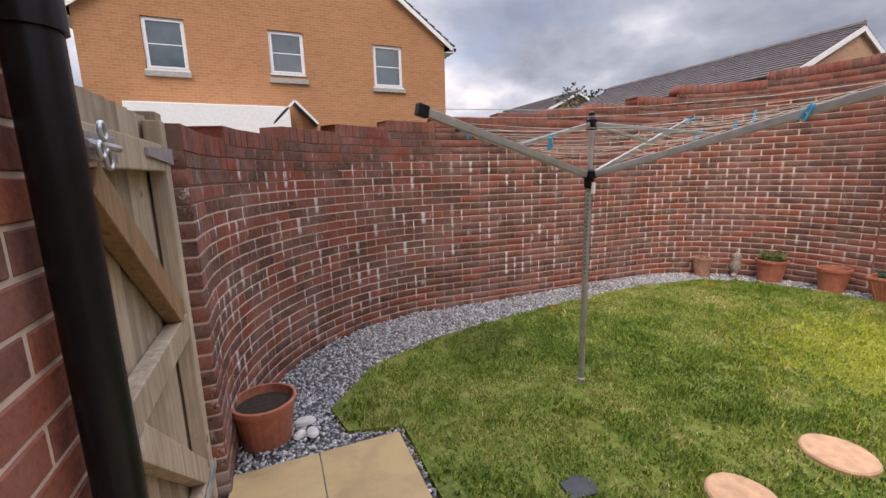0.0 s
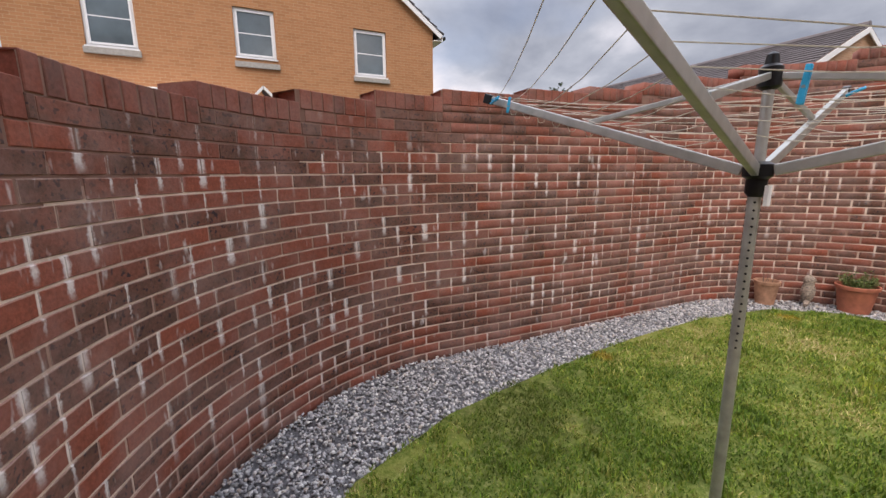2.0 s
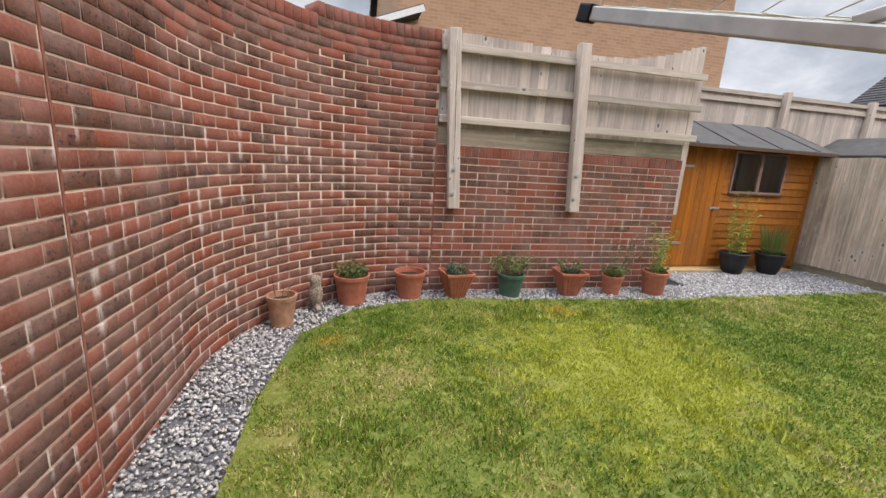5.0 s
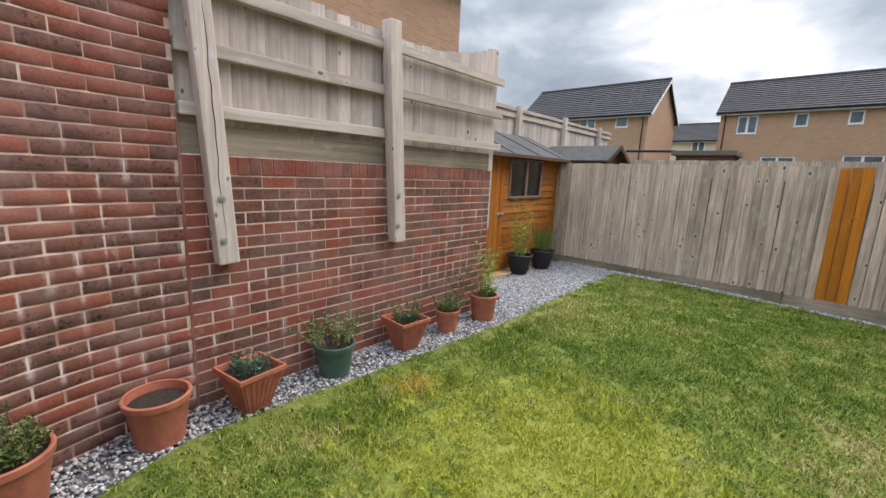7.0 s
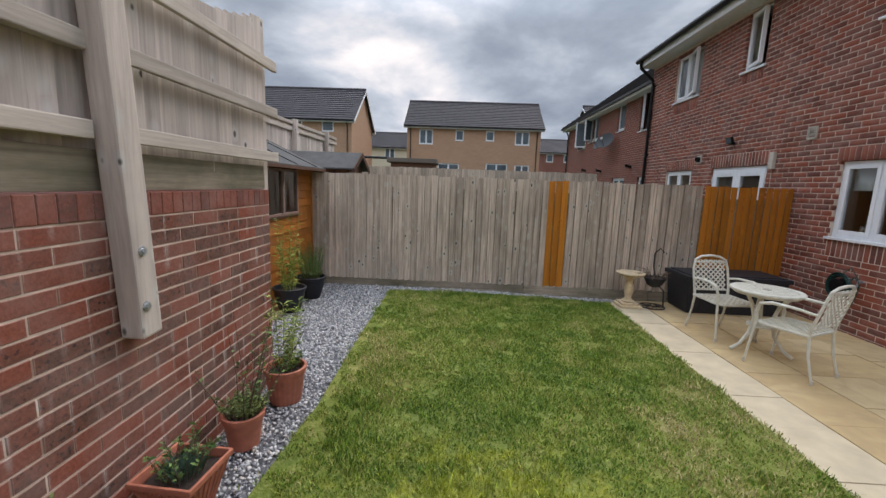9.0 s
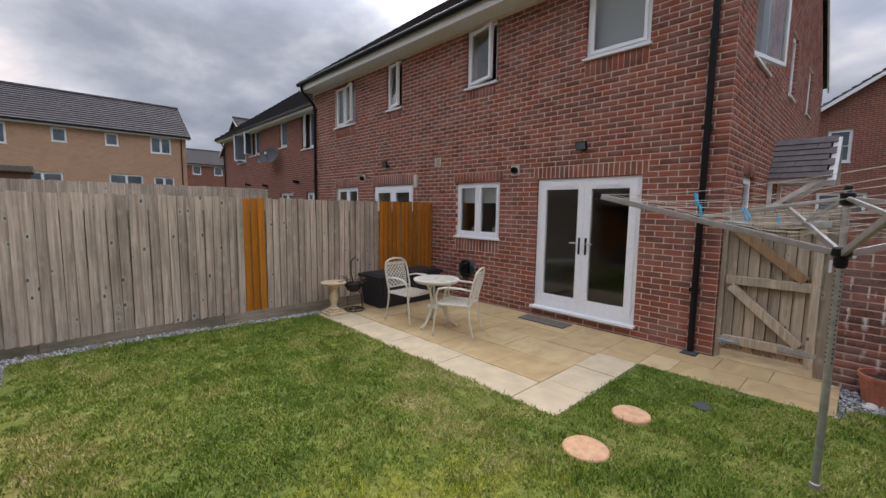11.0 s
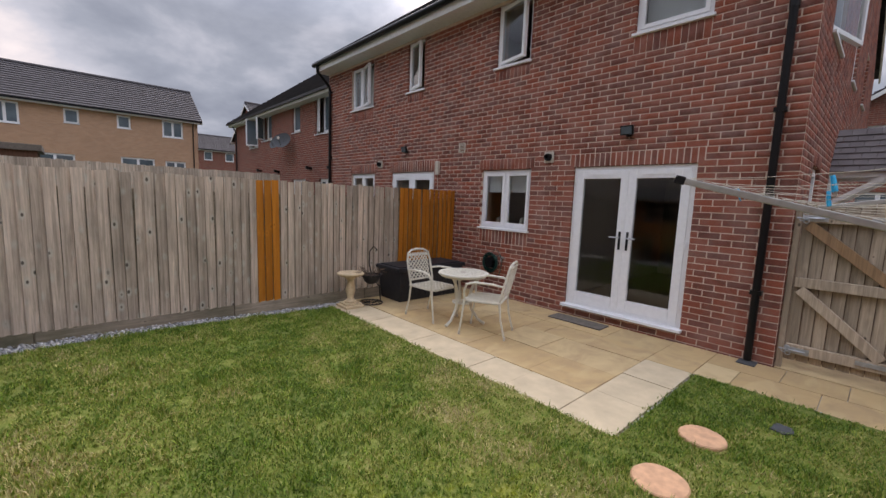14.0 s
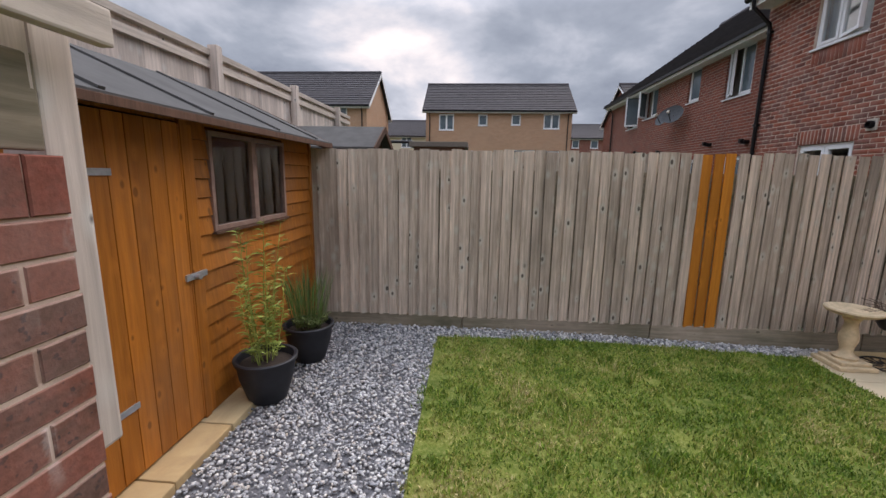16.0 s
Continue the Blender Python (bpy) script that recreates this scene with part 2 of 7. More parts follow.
M_far_red = far_brick("far_red_brick", (0.26, 0.08, 0.052), (0.17, 0.06, 0.045), (0.36, 0.27, 0.22), (0.10, 0.05, 0.045))
M_far_buff = far_brick("buff_brick", (0.50, 0.30, 0.185), (0.42, 0.245, 0.15), (0.50, 0.37, 0.27), (0.32, 0.16, 0.10))
M_far_gold = far_brick("golden_brick", (0.46, 0.22, 0.105), (0.39, 0.18, 0.085), (0.47, 0.29, 0.17), (0.27, 0.115, 0.065))
M_render = Mat("cream_render", 0.9).color((0.62, 0.55, 0.40)).m


def tile_mat(name, c, row=0.3):
    m = Mat(name, 0.75, spec=0.3)
    v = m.ramp(m.noise(3.0, 4), [(0.3, 0.75), (0.7, 1.15)])
    base = m.mix(1.0, c, v, "MULTIPLY")
    m.color(m.mix(m.ramp(m.rand(), [(0.0, 0.0), (1.0, 0.25)]), base, tuple(x * 0.55 for x in c)))
    m.bump(m.noise(60, 2), 0.2, 0.002)
    return m.m


M_tile = tile_mat("grey_roof_tile", (0.074, 0.068, 0.072))
M_tile_w = tile_mat("weathered_roof_tile", (0.17, 0.15, 0.15))


def wood_mat(name, c1, c2, knots=0.6, grey=0.0, rough=0.8, grain=1.0, streaky=0.75, flat=False, stain=(0.15, 0.13, 0.105)):
    """Sawn boards with knots and grain that runs upright, or level when flat."""
    m = Mat(name, rough, spec=0.2)

    def along(across, up, shift=0.0):
        p = m.pos(up, up, across) if flat else m.pos(across, across, up)
        if not shift:
            return p
        v = m.n("VectorMath", operation="ADD")
        m.l(p, v.inputs[0])
        k = m.n("CombineXYZ")
        for i, f in enumerate((shift, shift * 0.63, shift * 0.21)):
            m.l(m.math("MULTIPLY", r, f), k.inputs[i])
        m.l(k.outputs[0], v.inputs[1])
        return v.outputs[0]

    r = m.rand()
    t = m.n("TexVoronoi")
    t.inputs["Scale"].default_value = 1.0
    m.l(along(12, 7.0, 3.0), t.inputs["Vector"])
    pick = m.n("SeparateXYZ")
    m.l(t.outputs["Color"], pick.inputs[0])
    some = m.ramp(pick.outputs[0], [(0.50, 0.0), (0.52, 1.0)])
    size = m.math("ADD", t.outputs["Distance"], m.math("MULTIPLY", pick.outputs[1], 0.12))
    halo = m.math("MULTIPLY", m.ramp(size, [(0.22, 1.0), (0.50, 0.0)]), some)
    g = m.noise(2.6 * grain, 6, 0.7, along(14, 0.9, 60.0), 0.8)
    g = m.math("ADD", g, m.math("MULTIPLY", halo, 0.16))
    c = m.mix(m.ramp(g, [(0.3, 0.0), (0.7, 1.0)]), c1, c2)
    c = m.mix(0.9, c, m.ramp(r, [(0.0, 0.72), (0.3, 0.91), (0.7, 1.05), (1.0, 1.24)]), "MULTIPLY")
    streak = m.noise(1.0, 4, 0.6, along(38, 1.0, 40.0))
    c = m.mix(streaky * 0.8, c, m.ramp(streak, [(0.32, 0.60), (0.60, 1.12)]), "MULTIPLY")
    c = m.mix(m.math("MULTIPLY", halo, 0.4), c, tuple(min(0.8, x * 1.4) for x in c1))
    k = m.math("MULTIPLY", m.ramp(size, [(0.13, 1.0), (0.21, 0.0)]), some)
    c = m.mix(m.math("MULTIPLY", k, knots), c, tuple(x * 0.13 for x in c1))
    if grey:
        st = m.ramp(m.noise(1.2, 5, 0.65, along(1.6, 0.8)), [(0.42, 0.0), (0.72, grey)])
        c = m.mix(st, c, stain)
    m.color(c)
    m.bump(m.math("ADD", g, m.math("MULTIPLY", k, -0.5)), 0.45, 0.003)
    return m.m


M_fence = wood_mat("weathered_fence_wood", (0.75, 0.615, 0.49), (0.42, 0.34, 0.265), 0.97, 0.45, streaky=1.0)
M_damp = wood_mat("damp_greenish_timber", (0.42, 0.35, 0.265), (0.26, 0.21, 0.155), 0.7, 0.85, flat=True, stain=(0.085, 0.09, 0.05))
M_trellis = wood_mat("grey_green_timber", (0.70, 0.61, 0.54), (0.54, 0.46, 0.40), 0.95, 0.3, streaky=0.6)
M_rail = wood_mat("grey_timber_rail", (0.60, 0.53, 0.46), (0.43, 0.37, 0.315), 0.8, 0.3, streaky=0.6, flat=True)
M_brace = wood_mat("fresh_brown_timber", (0.38, 0.235, 0.125), (0.25, 0.15, 0.08), 0.6, 0.2)
M_gate = wood_mat("gate_timber", (0.56, 0.45, 0.335), (0.33, 0.26, 0.185), 0.9, 0.4)
M_orange = wood_mat("orange_stained_wood", (0.56, 0.215, 0.026), (0.42, 0.145, 0.018), 0.5, streaky=0.35)
M_shed = wood_mat("shed_orange_wood", (0.47, 0.165, 0.024), (0.33, 0.105, 0.015), 0.55, 0.3, 0.55, streaky=0.5)
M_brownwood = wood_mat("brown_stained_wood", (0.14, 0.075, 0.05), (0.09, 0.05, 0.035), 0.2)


def plain(name, c, rough=0.5, metal=0.0, var=0.2, bump=0.1, scale=18.0, spec=0.4):
    m = Mat(name, rough, metal, spec)
    v = m.ramp(m.noise(scale, 4), [(0.3, 1.0 - var), (0.7, 1.0 + var * 0.5)])
    m.color(m.mix(1.0, c, v, "MULTIPLY"))
    m.bump(m.noise(scale * 4, 3), bump, 0.002)
    return m.m


M_sill = plain("pinkish_brown_frame", (0.30, 0.19, 0.15), 0.6, 0, 0.25, 0.15)
M_upvc = plain("white_upvc", (0.80, 0.81, 0.82), 0.28, 0, 0.05, 0.0)
M_white = plain("white_paint", (0.78, 0.78, 0.77), 0.5, 0, 0.08, 0.05)
M_black = plain("black_plastic", (0.009, 0.009, 0.010), 0.32, 0, 0.2, 0.03, 18.0, 0.25)
M_boxp = plain("charcoal_plastic", (0.022, 0.023, 0.028), 0.55, 0, 0.25, 0.15)
M_green = plain("green_plastic", (0.065, 0.135, 0.095), 0.5, 0, 0.25, 0.1)
M_hose = plain("dark_green_hose", (0.01, 0.045, 0.036), 0.35, 0, 0.2, 0.05)
M_terra = plain("terracotta_plastic", (0.46, 0.158, 0.095), 0.6, 0, 0.25, 0.12)
M_clay = plain("weathered_clay", (0.44, 0.24, 0.15), 0.85, 0, 0.35, 0.3)
M_soil = plain("potting_soil", (0.045, 0.032, 0.024), 0.95, 0, 0.5, 0.9, 40)
M_alu = plain("brushed_aluminium", (0.48, 0.48, 0.45), 0.38, 0.75, 0.18, 0.05)
M_alu_d = plain("dull_pole_metal", (0.40, 0.40, 0.36), 0.45, 0.6, 0.25, 0.08)
M_galv = plain("galvanised_steel", (0.48, 0.50, 0.52), 0.45, 0.7, 0.25, 0.1)
M_cord = plain("pale_line_cord", (0.60, 0.56, 0.47), 0.7, 0, 0.1, 0.0)
M_peg = plain("bright_blue_plastic", (0.01, 0.42, 0.72), 0.4, 0, 0.1, 0.0)
M_cream = plain("cream_painted_metal", (0.66, 0.63, 0.53), 0.45, 0, 0.15, 0.08)
M_bath = plain("cream_cast_stone", (0.64, 0.50, 0.32), 0.85, 0, 0.25, 0.3)
M_iron = plain("rusty_dark_iron", (0.05, 0.045, 0.04), 0.6, 0.4, 0.3, 0.2)
M_felt = plain("grey_roof_felt", (0.085, 0.083, 0.08), 0.95, 0, 0.22, 0.5, 6)
M_log = plain("round_terracotta_step", (0.62, 0.36, 0.21), 0.85, 0, 0.22, 0.3)
M_slate = plain("dark_slate", (0.07, 0.075, 0.08), 0.7, 0, 0.3, 0.3)
M_pebble = plain("white_pebble", (0.66, 0.64, 0.60), 0.6, 0, 0.15, 0.1)
M_blind = plain("white_blind", (0.7, 0.7, 0.68), 0.8, 0, 0.05, 0.0)
M_room = plain("dim_plaster", (0.42, 0.38, 0.32), 0.9, 0, 0.1, 0.0)
M_floorin = plain("laminate_floor", (0.20, 0.15, 0.10), 0.4, 0, 0.2, 0.0)
M_vent = plain("pale_vent_plastic", (0.55, 0.50, 0.42), 0.5, 0, 0.1, 0.0)
M_owl = plain("mottled_owl_resin", (0.36, 0.29, 0.23), 0.8, 0, 0.7, 0.8, 60)
M_mat = plain("dark_rubber_mat", (0.15, 0.13, 0.11), 0.9, 0, 0.35, 0.6, 30)


def glass_mat():
    m = Mat("window_glass", 0.02, spec=0.5)
    m.b.inputs["Transmission Weight"].default_value = 1.0
    m.b.inputs["IOR"].default_value = 1.45
    m.color((0.86, 0.90, 0.90))
    return m.m


M_glass = glass_mat()
M_darkglass = plain("dim_window_glass", (0.10, 0.135, 0.155), 0.06, 0, 0.35, 0.0, 1.2, 0.9)


def paving(name, c1, c2, c3):
    m = Mat(name, 0.82, spec=0.25)
    r = m.ramp(m.rand(), [(0.0, c1), (0.45, c2), (1.0, c3)])
    st = m.ramp(m.noise(2.1, 5, 0.6, None, 1.6), [(0.42, 0.0), (0.68, 0.6)])
    c = m.mix(st, r, (0.36, 0.25, 0.14))
    st2 = m.ramp(m.noise(1.9, 3, 0.5, m.pos(1, 1.8, 1), 1.2), [(0.50, 0.0), (0.66, 0.40)])
    c = m.mix(st2, c, (0.60, 0.45, 0.24))
    m.color(c)
    m.bump(m.math("ADD", m.noise(45, 4), m.noise(6, 3)), 0.35, 0.004)
    return m.m


M_pave = paving("buff_sandstone", (0.57, 0.405, 0.205), (0.48, 0.335, 0.165), (0.59, 0.45, 0.25))
M_edge = plain("pale_concrete_slab", (0.57, 0.465, 0.31), 0.85, 0, 0.16, 0.25, 5)
M_concrete = plain("grey_concrete", (0.36, 0.34, 0.31), 0.9, 0, 0.2, 0.3)


def stone_mat():
    m = Mat("slate_chippings", 0.7, spec=0.35)
    r = m.rand()
    c = m.ramp(r, [(0.0, (0.26, 0.262, 0.27)), (0.35, (0.42, 0.42, 0.43)), (0.65, (0.57, 0.565, 0.56)), (0.88, (0.80, 0.78, 0.75)), (1.0, (0.52, 0.45, 0.38))])
    m.color(m.mix(0.4, c, m.ramp(m.noise(60, 3), [(0.3, 0.5), (0.7, 1.0)]), "MULTIPLY"))
    m.bump(m.noise(150, 3), 0.4, 0.002)
    return m.m


M_stone = stone_mat()
M_bed = plain("gravel_bed", (0.16, 0.16, 0.17), 0.95, 0, 0.6, 1.0, 60)


def lawn_tint(m, r):
    """Patches of lush, yellowed and bare grass."""
    big = m.noise(0.5, 2, 0.5)
    mid = m.noise(2.6, 4, 0.6)
    small = m.noise(9.0, 4, 0.65)
    f = m.math("ADD", m.math("ADD", m.math("MULTIPLY", big, 0.40), m.math("MULTIPLY", mid, 0.42)), m.math("MULTIPLY", small, 0.24))
    if r is not None:
        f = m.math("ADD", f, m.math("MULTIPLY", m.math("SUBTRACT", r, 0.5), 0.28))
    c = m.ramp(f, [(0.40, (0.062, 0.125, 0.012)), (0.49, (0.11, 0.20, 0.018)), (0.57, (0.20, 0.27, 0.032)), (0.65, (0.34, 0.32, 0.09)), (0.73, (0.52, 0.42, 0.22))])
    # mossy rust-coloured spots, a wide brighter yellow-green patch and a darker green one
    for x, y, rad in ((5.55, 0.95, 0.50), (3.0, 3.25, 0.22), (5.1, 3.05, 0.30), (4.5, 1.0, 2.9), (2.0, 3.0, 1.3)):
        d = m.n("VectorMath", operation="DISTANCE")
        m.l(m.n("NewGeometry").outputs["Position"], d.inputs[0])
        d.inputs[1].default_value = (x, y, 0.05)
        near = m.ramp(m.math("ADD", m.math("DIVIDE", d.outputs["Value"], rad), m.math("MULTIPLY", small, 1.2)), [(0.75, 0.75), (1.35, 0.0)])
        c = m.mix(near if rad < 1 else m.math("MULTIPLY", near, 1.0), c, (0.40, 0.235, 0.025) if rad < 1 else (0.42, 0.43, 0.05) if rad > 2 else (0.085, 0.12, 0.018))
    if r is not None:
        r2 = m.math("FRACT", m.math("MULTIPLY", r, 17.3))
        c = m.mix(0.7, c, m.ramp(r2, [(0.0, 0.68), (0.6, 1.12), (0.85, 1.45), (1.0, 1.9)]), "MULTIPLY")
    return c


def lawn_mats():
    m = Mat("turf_base", 0.95, spec=0.1)
    c = lawn_tint(m, None)
    m.color(m.mix(0.55, c, m.ramp(m.noise(38, 5, 0.75), [(0.36, (0.045, 0.045, 0.018)), (0.52, (0.14, 0.13, 0.05)), (0.68, (0.34, 0.28, 0.15))])))
    m.bump(m.noise(60, 3), 0.8, 0.01)
    a = m.m
    m = Mat("grass_blade", 0.55, spec=0.3)
    m.color(lawn_tint(m, m.rand()))
    return a, m.m


M_turf, M_blade = lawn_mats()


def leaf_mat(name, c1, c2):
    m = Mat(name, 0.55, spec=0.3)
    m.color(m.ramp(m.rand(), [(0.0, c1), (0.6, c2), (1.0, tuple(v * 1.5 for v in c2))]))
    return m.m


M_leaf = leaf_mat("green_leaf", (0.05, 0.10, 0.03), (0.12, 0.19, 0.05))
M_leaf_y = leaf_mat("yellow_green_leaf", (0.12, 0.19, 0.03), (0.30, 0.36, 0.08))
M_leaf_d = leaf_mat("dull_olive_leaf", (0.09, 0.13, 0.04), (0.20, 0.24, 0.08))
M_leaf_g = leaf_mat("blue_green_leaf", (0.04, 0.09, 0.05), (0.09, 0.16, 0.10))
M_twig = plain("twig", (0.16, 0.11, 0.08), 0.8, 0, 0.3, 0.1)
M_tree = leaf_mat("tree_foliage", (0.020, 0.034, 0.018), (0.036, 0.055, 0.030))
M_field = plain("distant_grass", (0.07, 0.095, 0.05), 0.95, 0, 0.4, 0.3, 0.2)


# ---- mesh builders ----
class Geo:
    def __init__(self):
        self.v, self.f = [], []

    def add(self, vs, fs, m=None):
        k = len(self.v)
        self.v += [tuple(m @ Vector(p)) for p in vs] if m is not None else [tuple(p) for p in vs]
        self.f += [tuple(k + i for i in f) for f in fs]
        return self

    def box(self, x0, y0, z0, x1, y1, z1, m=None):
        x0, x1, y0, y1, z0, z1 = min(x0, x1), max(x0, x1), min(y0, y1), max(y0, y1), min(z0, z1), max(z0, z1)
        return self.add([(x0, y0, z0), (x1, y0, z0), (x1, y1, z0), (x0, y1, z0), (x0, y0, z1), (x1, y0, z1), (x1, y1, z1), (x0, y1, z1)],
                        [(3, 2, 1, 0), (4, 5, 6, 7), (0, 1, 5, 4), (1, 2, 6, 5), (2, 3, 7, 6), (3, 0, 4, 7)], m)

    def beam(self, a, b, w, h, up=(0, 0, 1)):
        """A bar from a to b, w wide and h high."""
        a, b = Vector(a), Vector(b)
        d = (b - a).normalized()
        s = d.cross(Vector(up))
        s = s.normalized() if s.length > 1e-5 else Vector((1, 0, 0))
        u = s.cross(d)
        vs = [p + s * i * w / 2 + u * j * h / 2 for p in (a, b) for i, j in ((-1, -1), (1, -1), (1, 1), (-1, 1))]
        return self.add(vs, [(0, 1, 2, 3), (7, 6, 5, 4), (0, 4, 5, 1), (1, 5, 6, 2), (2, 6, 7, 3), (3, 7, 4, 0)])

    def tube(self, pts, r, n=8, close=False):
        pts = [Vector(p) for p in pts]
        rs = r if isinstance(r, (list, tuple)) else [r] * len(pts)
        rings, ref = [], None
        for i, p in enumerate(pts):
            d = (pts[min(i + 1, len(pts) - 1)] - pts[max(i - 1, 0)]) if not close else pts[(i + 1) % len(pts)] - pts[i - 1]
            d.normalize()
            if ref is None:
                ref = Vector((0, 0, 1)) if abs(d.z) < 0.9 else Vector((1, 0, 0))
            s = d.cross(ref).normalized()
            ref = s.cross(d)
            rings.append([p + (s * math.cos(2 * math.pi * k / n) + ref * math.sin(2 * math.pi * k / n)) * rs[i] for k in range(n)])
        vs = [q for ring in rings for q in ring]
        m = len(pts)
        fs = [(i * n + k, i * n + (k + 1) % n, ((i + 1) % m) * n + (k + 1) % n, ((i + 1) % m) * n + k) for i in range(m if close else m - 1) for k in range(n)]
        if not close:
            fs += [tuple(reversed(range(n))), tuple((m - 1) * n + k for k in range(n))]
        return self.add(vs, fs)

    def lathe(self, prof, n=24, m=None, wob=None, caps=(True, True)):
        """Rings (radius, z). wob(angle, r, z) may shape the radius."""
        vs = []
        for r, z in prof:
            for k in range(n):
                a = 2 * math.pi * k / n
                q = wob(a, r, z) if wob else r
                vs.append((q * math.cos(a), q * math.sin(a), z))
        fs = [(i * n + k, i * n + (k + 1) % n, (i + 1) * n + (k + 1) % n, (i + 1) * n + k) for i in range(len(prof) - 1) for k in range(n)]
        if caps[0]:
            fs.append(tuple(reversed(range(n))))
        if caps[1]:
            fs.append(tuple((len(prof) - 1) * n + k for k in range(n)))
        return self.add(vs, fs, m)

    def prism(self, poly, z0, z1, m=None):
        n = len(poly)
        return self.add([(x, y, z0) for x, y in poly] + [(x, y, z1) for x, y in poly],
                        [tuple(reversed(range(n))), tuple(range(n, 2 * n))] + [(i, (i + 1) % n, n + (i + 1) % n, n + i) for i in range(n)], m)

    def mesh(self, name, mat, bevel=0.0, smooth=False):
        me = bpy.data.meshes.new(name)
        me.from_pydata(self.v, [], self.f)
        me.materials.append(mat)
        bm = bmesh.new()
        bm.from_mesh(me)
        bmesh.ops.recalc_face_normals(bm, faces=bm.faces)
        if bevel:
            es = [e for e in bm.edges if len(e.link_faces) == 2 and e.calc_face_angle(0) > 0.6]
            bmesh.ops.bevel(bm, geom=es, offset=bevel, segments=2, profile=0.6, affect="EDGES", clamp_overlap=True)
        bm.to_mesh(me)
        bm.free()
        if smooth:
            me.shade_smooth()
            me.set_sharp_from_angle(angle=radians(38))
        return me


def part(name, geo, mat, parent=None, label="", bevel=0.0, smooth=False, kind=""):
    ob = new(name, geo.mesh(name, mat, bevel, smooth) if isinstance(geo, Geo) else geo)
    ob.parent = parent
    return tagged(ob, label, kind=kind)


def thing(name, m, label, category, group="", kind=""):
    ob = new(name)
    ob.matrix_world = m
    return tagged(ob, label, category, group, kind)


def raw_mesh(name, v, f, mat):
    """A mesh from arrays; f is n x 3 or n x 4."""
    me = bpy.data.meshes.new(name)
    k = f.shape[1]
    me.vertices.add(len(v))
    me.vertices.foreach_set("co", np.ascontiguousarray(v, dtype=np.float32).ravel())
    me.loops.add(f.size)
    me.loops.foreach_set("vertex_index", np.ascontiguousarray(f, dtype=np.int32).ravel())
    me.polygons.add(len(f))
    me.polygons.foreach_set("loop_start", np.arange(0, f.size, k, dtype=np.int32))
    me.update(calc_edges=True)
    me.materials.append(mat)
    return me


def stamp(proto_v, proto_f, mats):
    """Copies of a small mesh under n matrices (n x 4 x 4), joined."""
    pv = np.c_[proto_v, np.ones(len(proto_v))]
    v = np.einsum("nij,kj->nki", mats, pv)[:, :, :3].reshape(-1, 3)
    f = (np.arange(len(mats))[:, None, None] * len(proto_v) + np.asarray(proto_f)[None]).reshape(-1, len(proto_f[0]))
    return v, f


# a brick: X along, -Y outward, Z up, unit size, its front edges worn
def brick_proto(l, d, h, e=0.0030):
    x, z = l / 2, h / 2
    v = [(-x + e, 0, -z + e), (x - e, 0, -z + e), (x - e, 0, z - e), (-x + e, 0, z - e),
         (-x, e, -z), (x, e, -z), (x, e, z), (-x, e, z), (-x, d, -z), (x, d, -z), (x, d, z), (-x, d, z)]
    f = [(0, 1, 2, 3), (0, 4, 5, 1), (1, 5, 6, 2), (2, 6, 7, 3), (3, 7, 4, 0), (4, 8, 9, 5), (5, 9, 10, 6), (6, 10, 11, 7), (7, 11, 8, 4)]
    return v, f


COURSE, PITCH, JOINT, PERP = 0.0735, 0.2215, 0.0080, 0.0065
_protos = {}


def lay_bricks(name, items, parent, mat, split=0, near=None, depth=0.06):
    """items: (matrix, length, height). Bricks nearest the stretch `near` become parts of their own, the rest one joined mesh."""
    order = list(range(len(items)))
    if split and near is not None:
        order.sort(key=lambda i: min((items[i][0].translation - Vector(p)).length for p in near))
    rnd = random.Random(len(items))
    jig = [(rnd.uniform(-0.0010, 0.0008), rnd.uniform(-0.0012, 0.0012), radians(rnd.uniform(-0.3, 0.3))) for _ in items]
    loose = collections.defaultdict(list)
    for k, i in enumerate(order):
        m, l, h = items[i]
        m = m @ Matrix.Translation((0, jig[i][0], jig[i][1])) @ Matrix.Rotation(jig[i][2], 4, "Z")
        key = (round(l, 2), round(h, 3), id(mat), depth)
        if k < split:
            if key not in _protos:
                g = Geo()
                g.add(*brick_proto(key[0], depth, key[1]))
                _protos[key] = g.mesh("brick", mat)
            ob = new("brick", _protos[key])
            ob.parent = parent
            ob.matrix_basis = parent.matrix_world.inverted() @ m
        else:
            loose[key[:2]].append(m)
    vs, fs, n = [], [], 0
    for (l, h), ms in loose.items():
        v, f = stamp(*brick_proto(l, depth, h), np.array([[list(r) for r in m] for m in ms]))
        vs.append(v)
        fs.append(f + n)
        n += len(v)
    if vs:
        ob = new(name, raw_mesh(name, np.concatenate(vs), np.concatenate(fs), mat))
        ob.parent = parent
        ob.matrix_basis = parent.matrix_world.inverted()
        tagged(ob, kind="stuff")


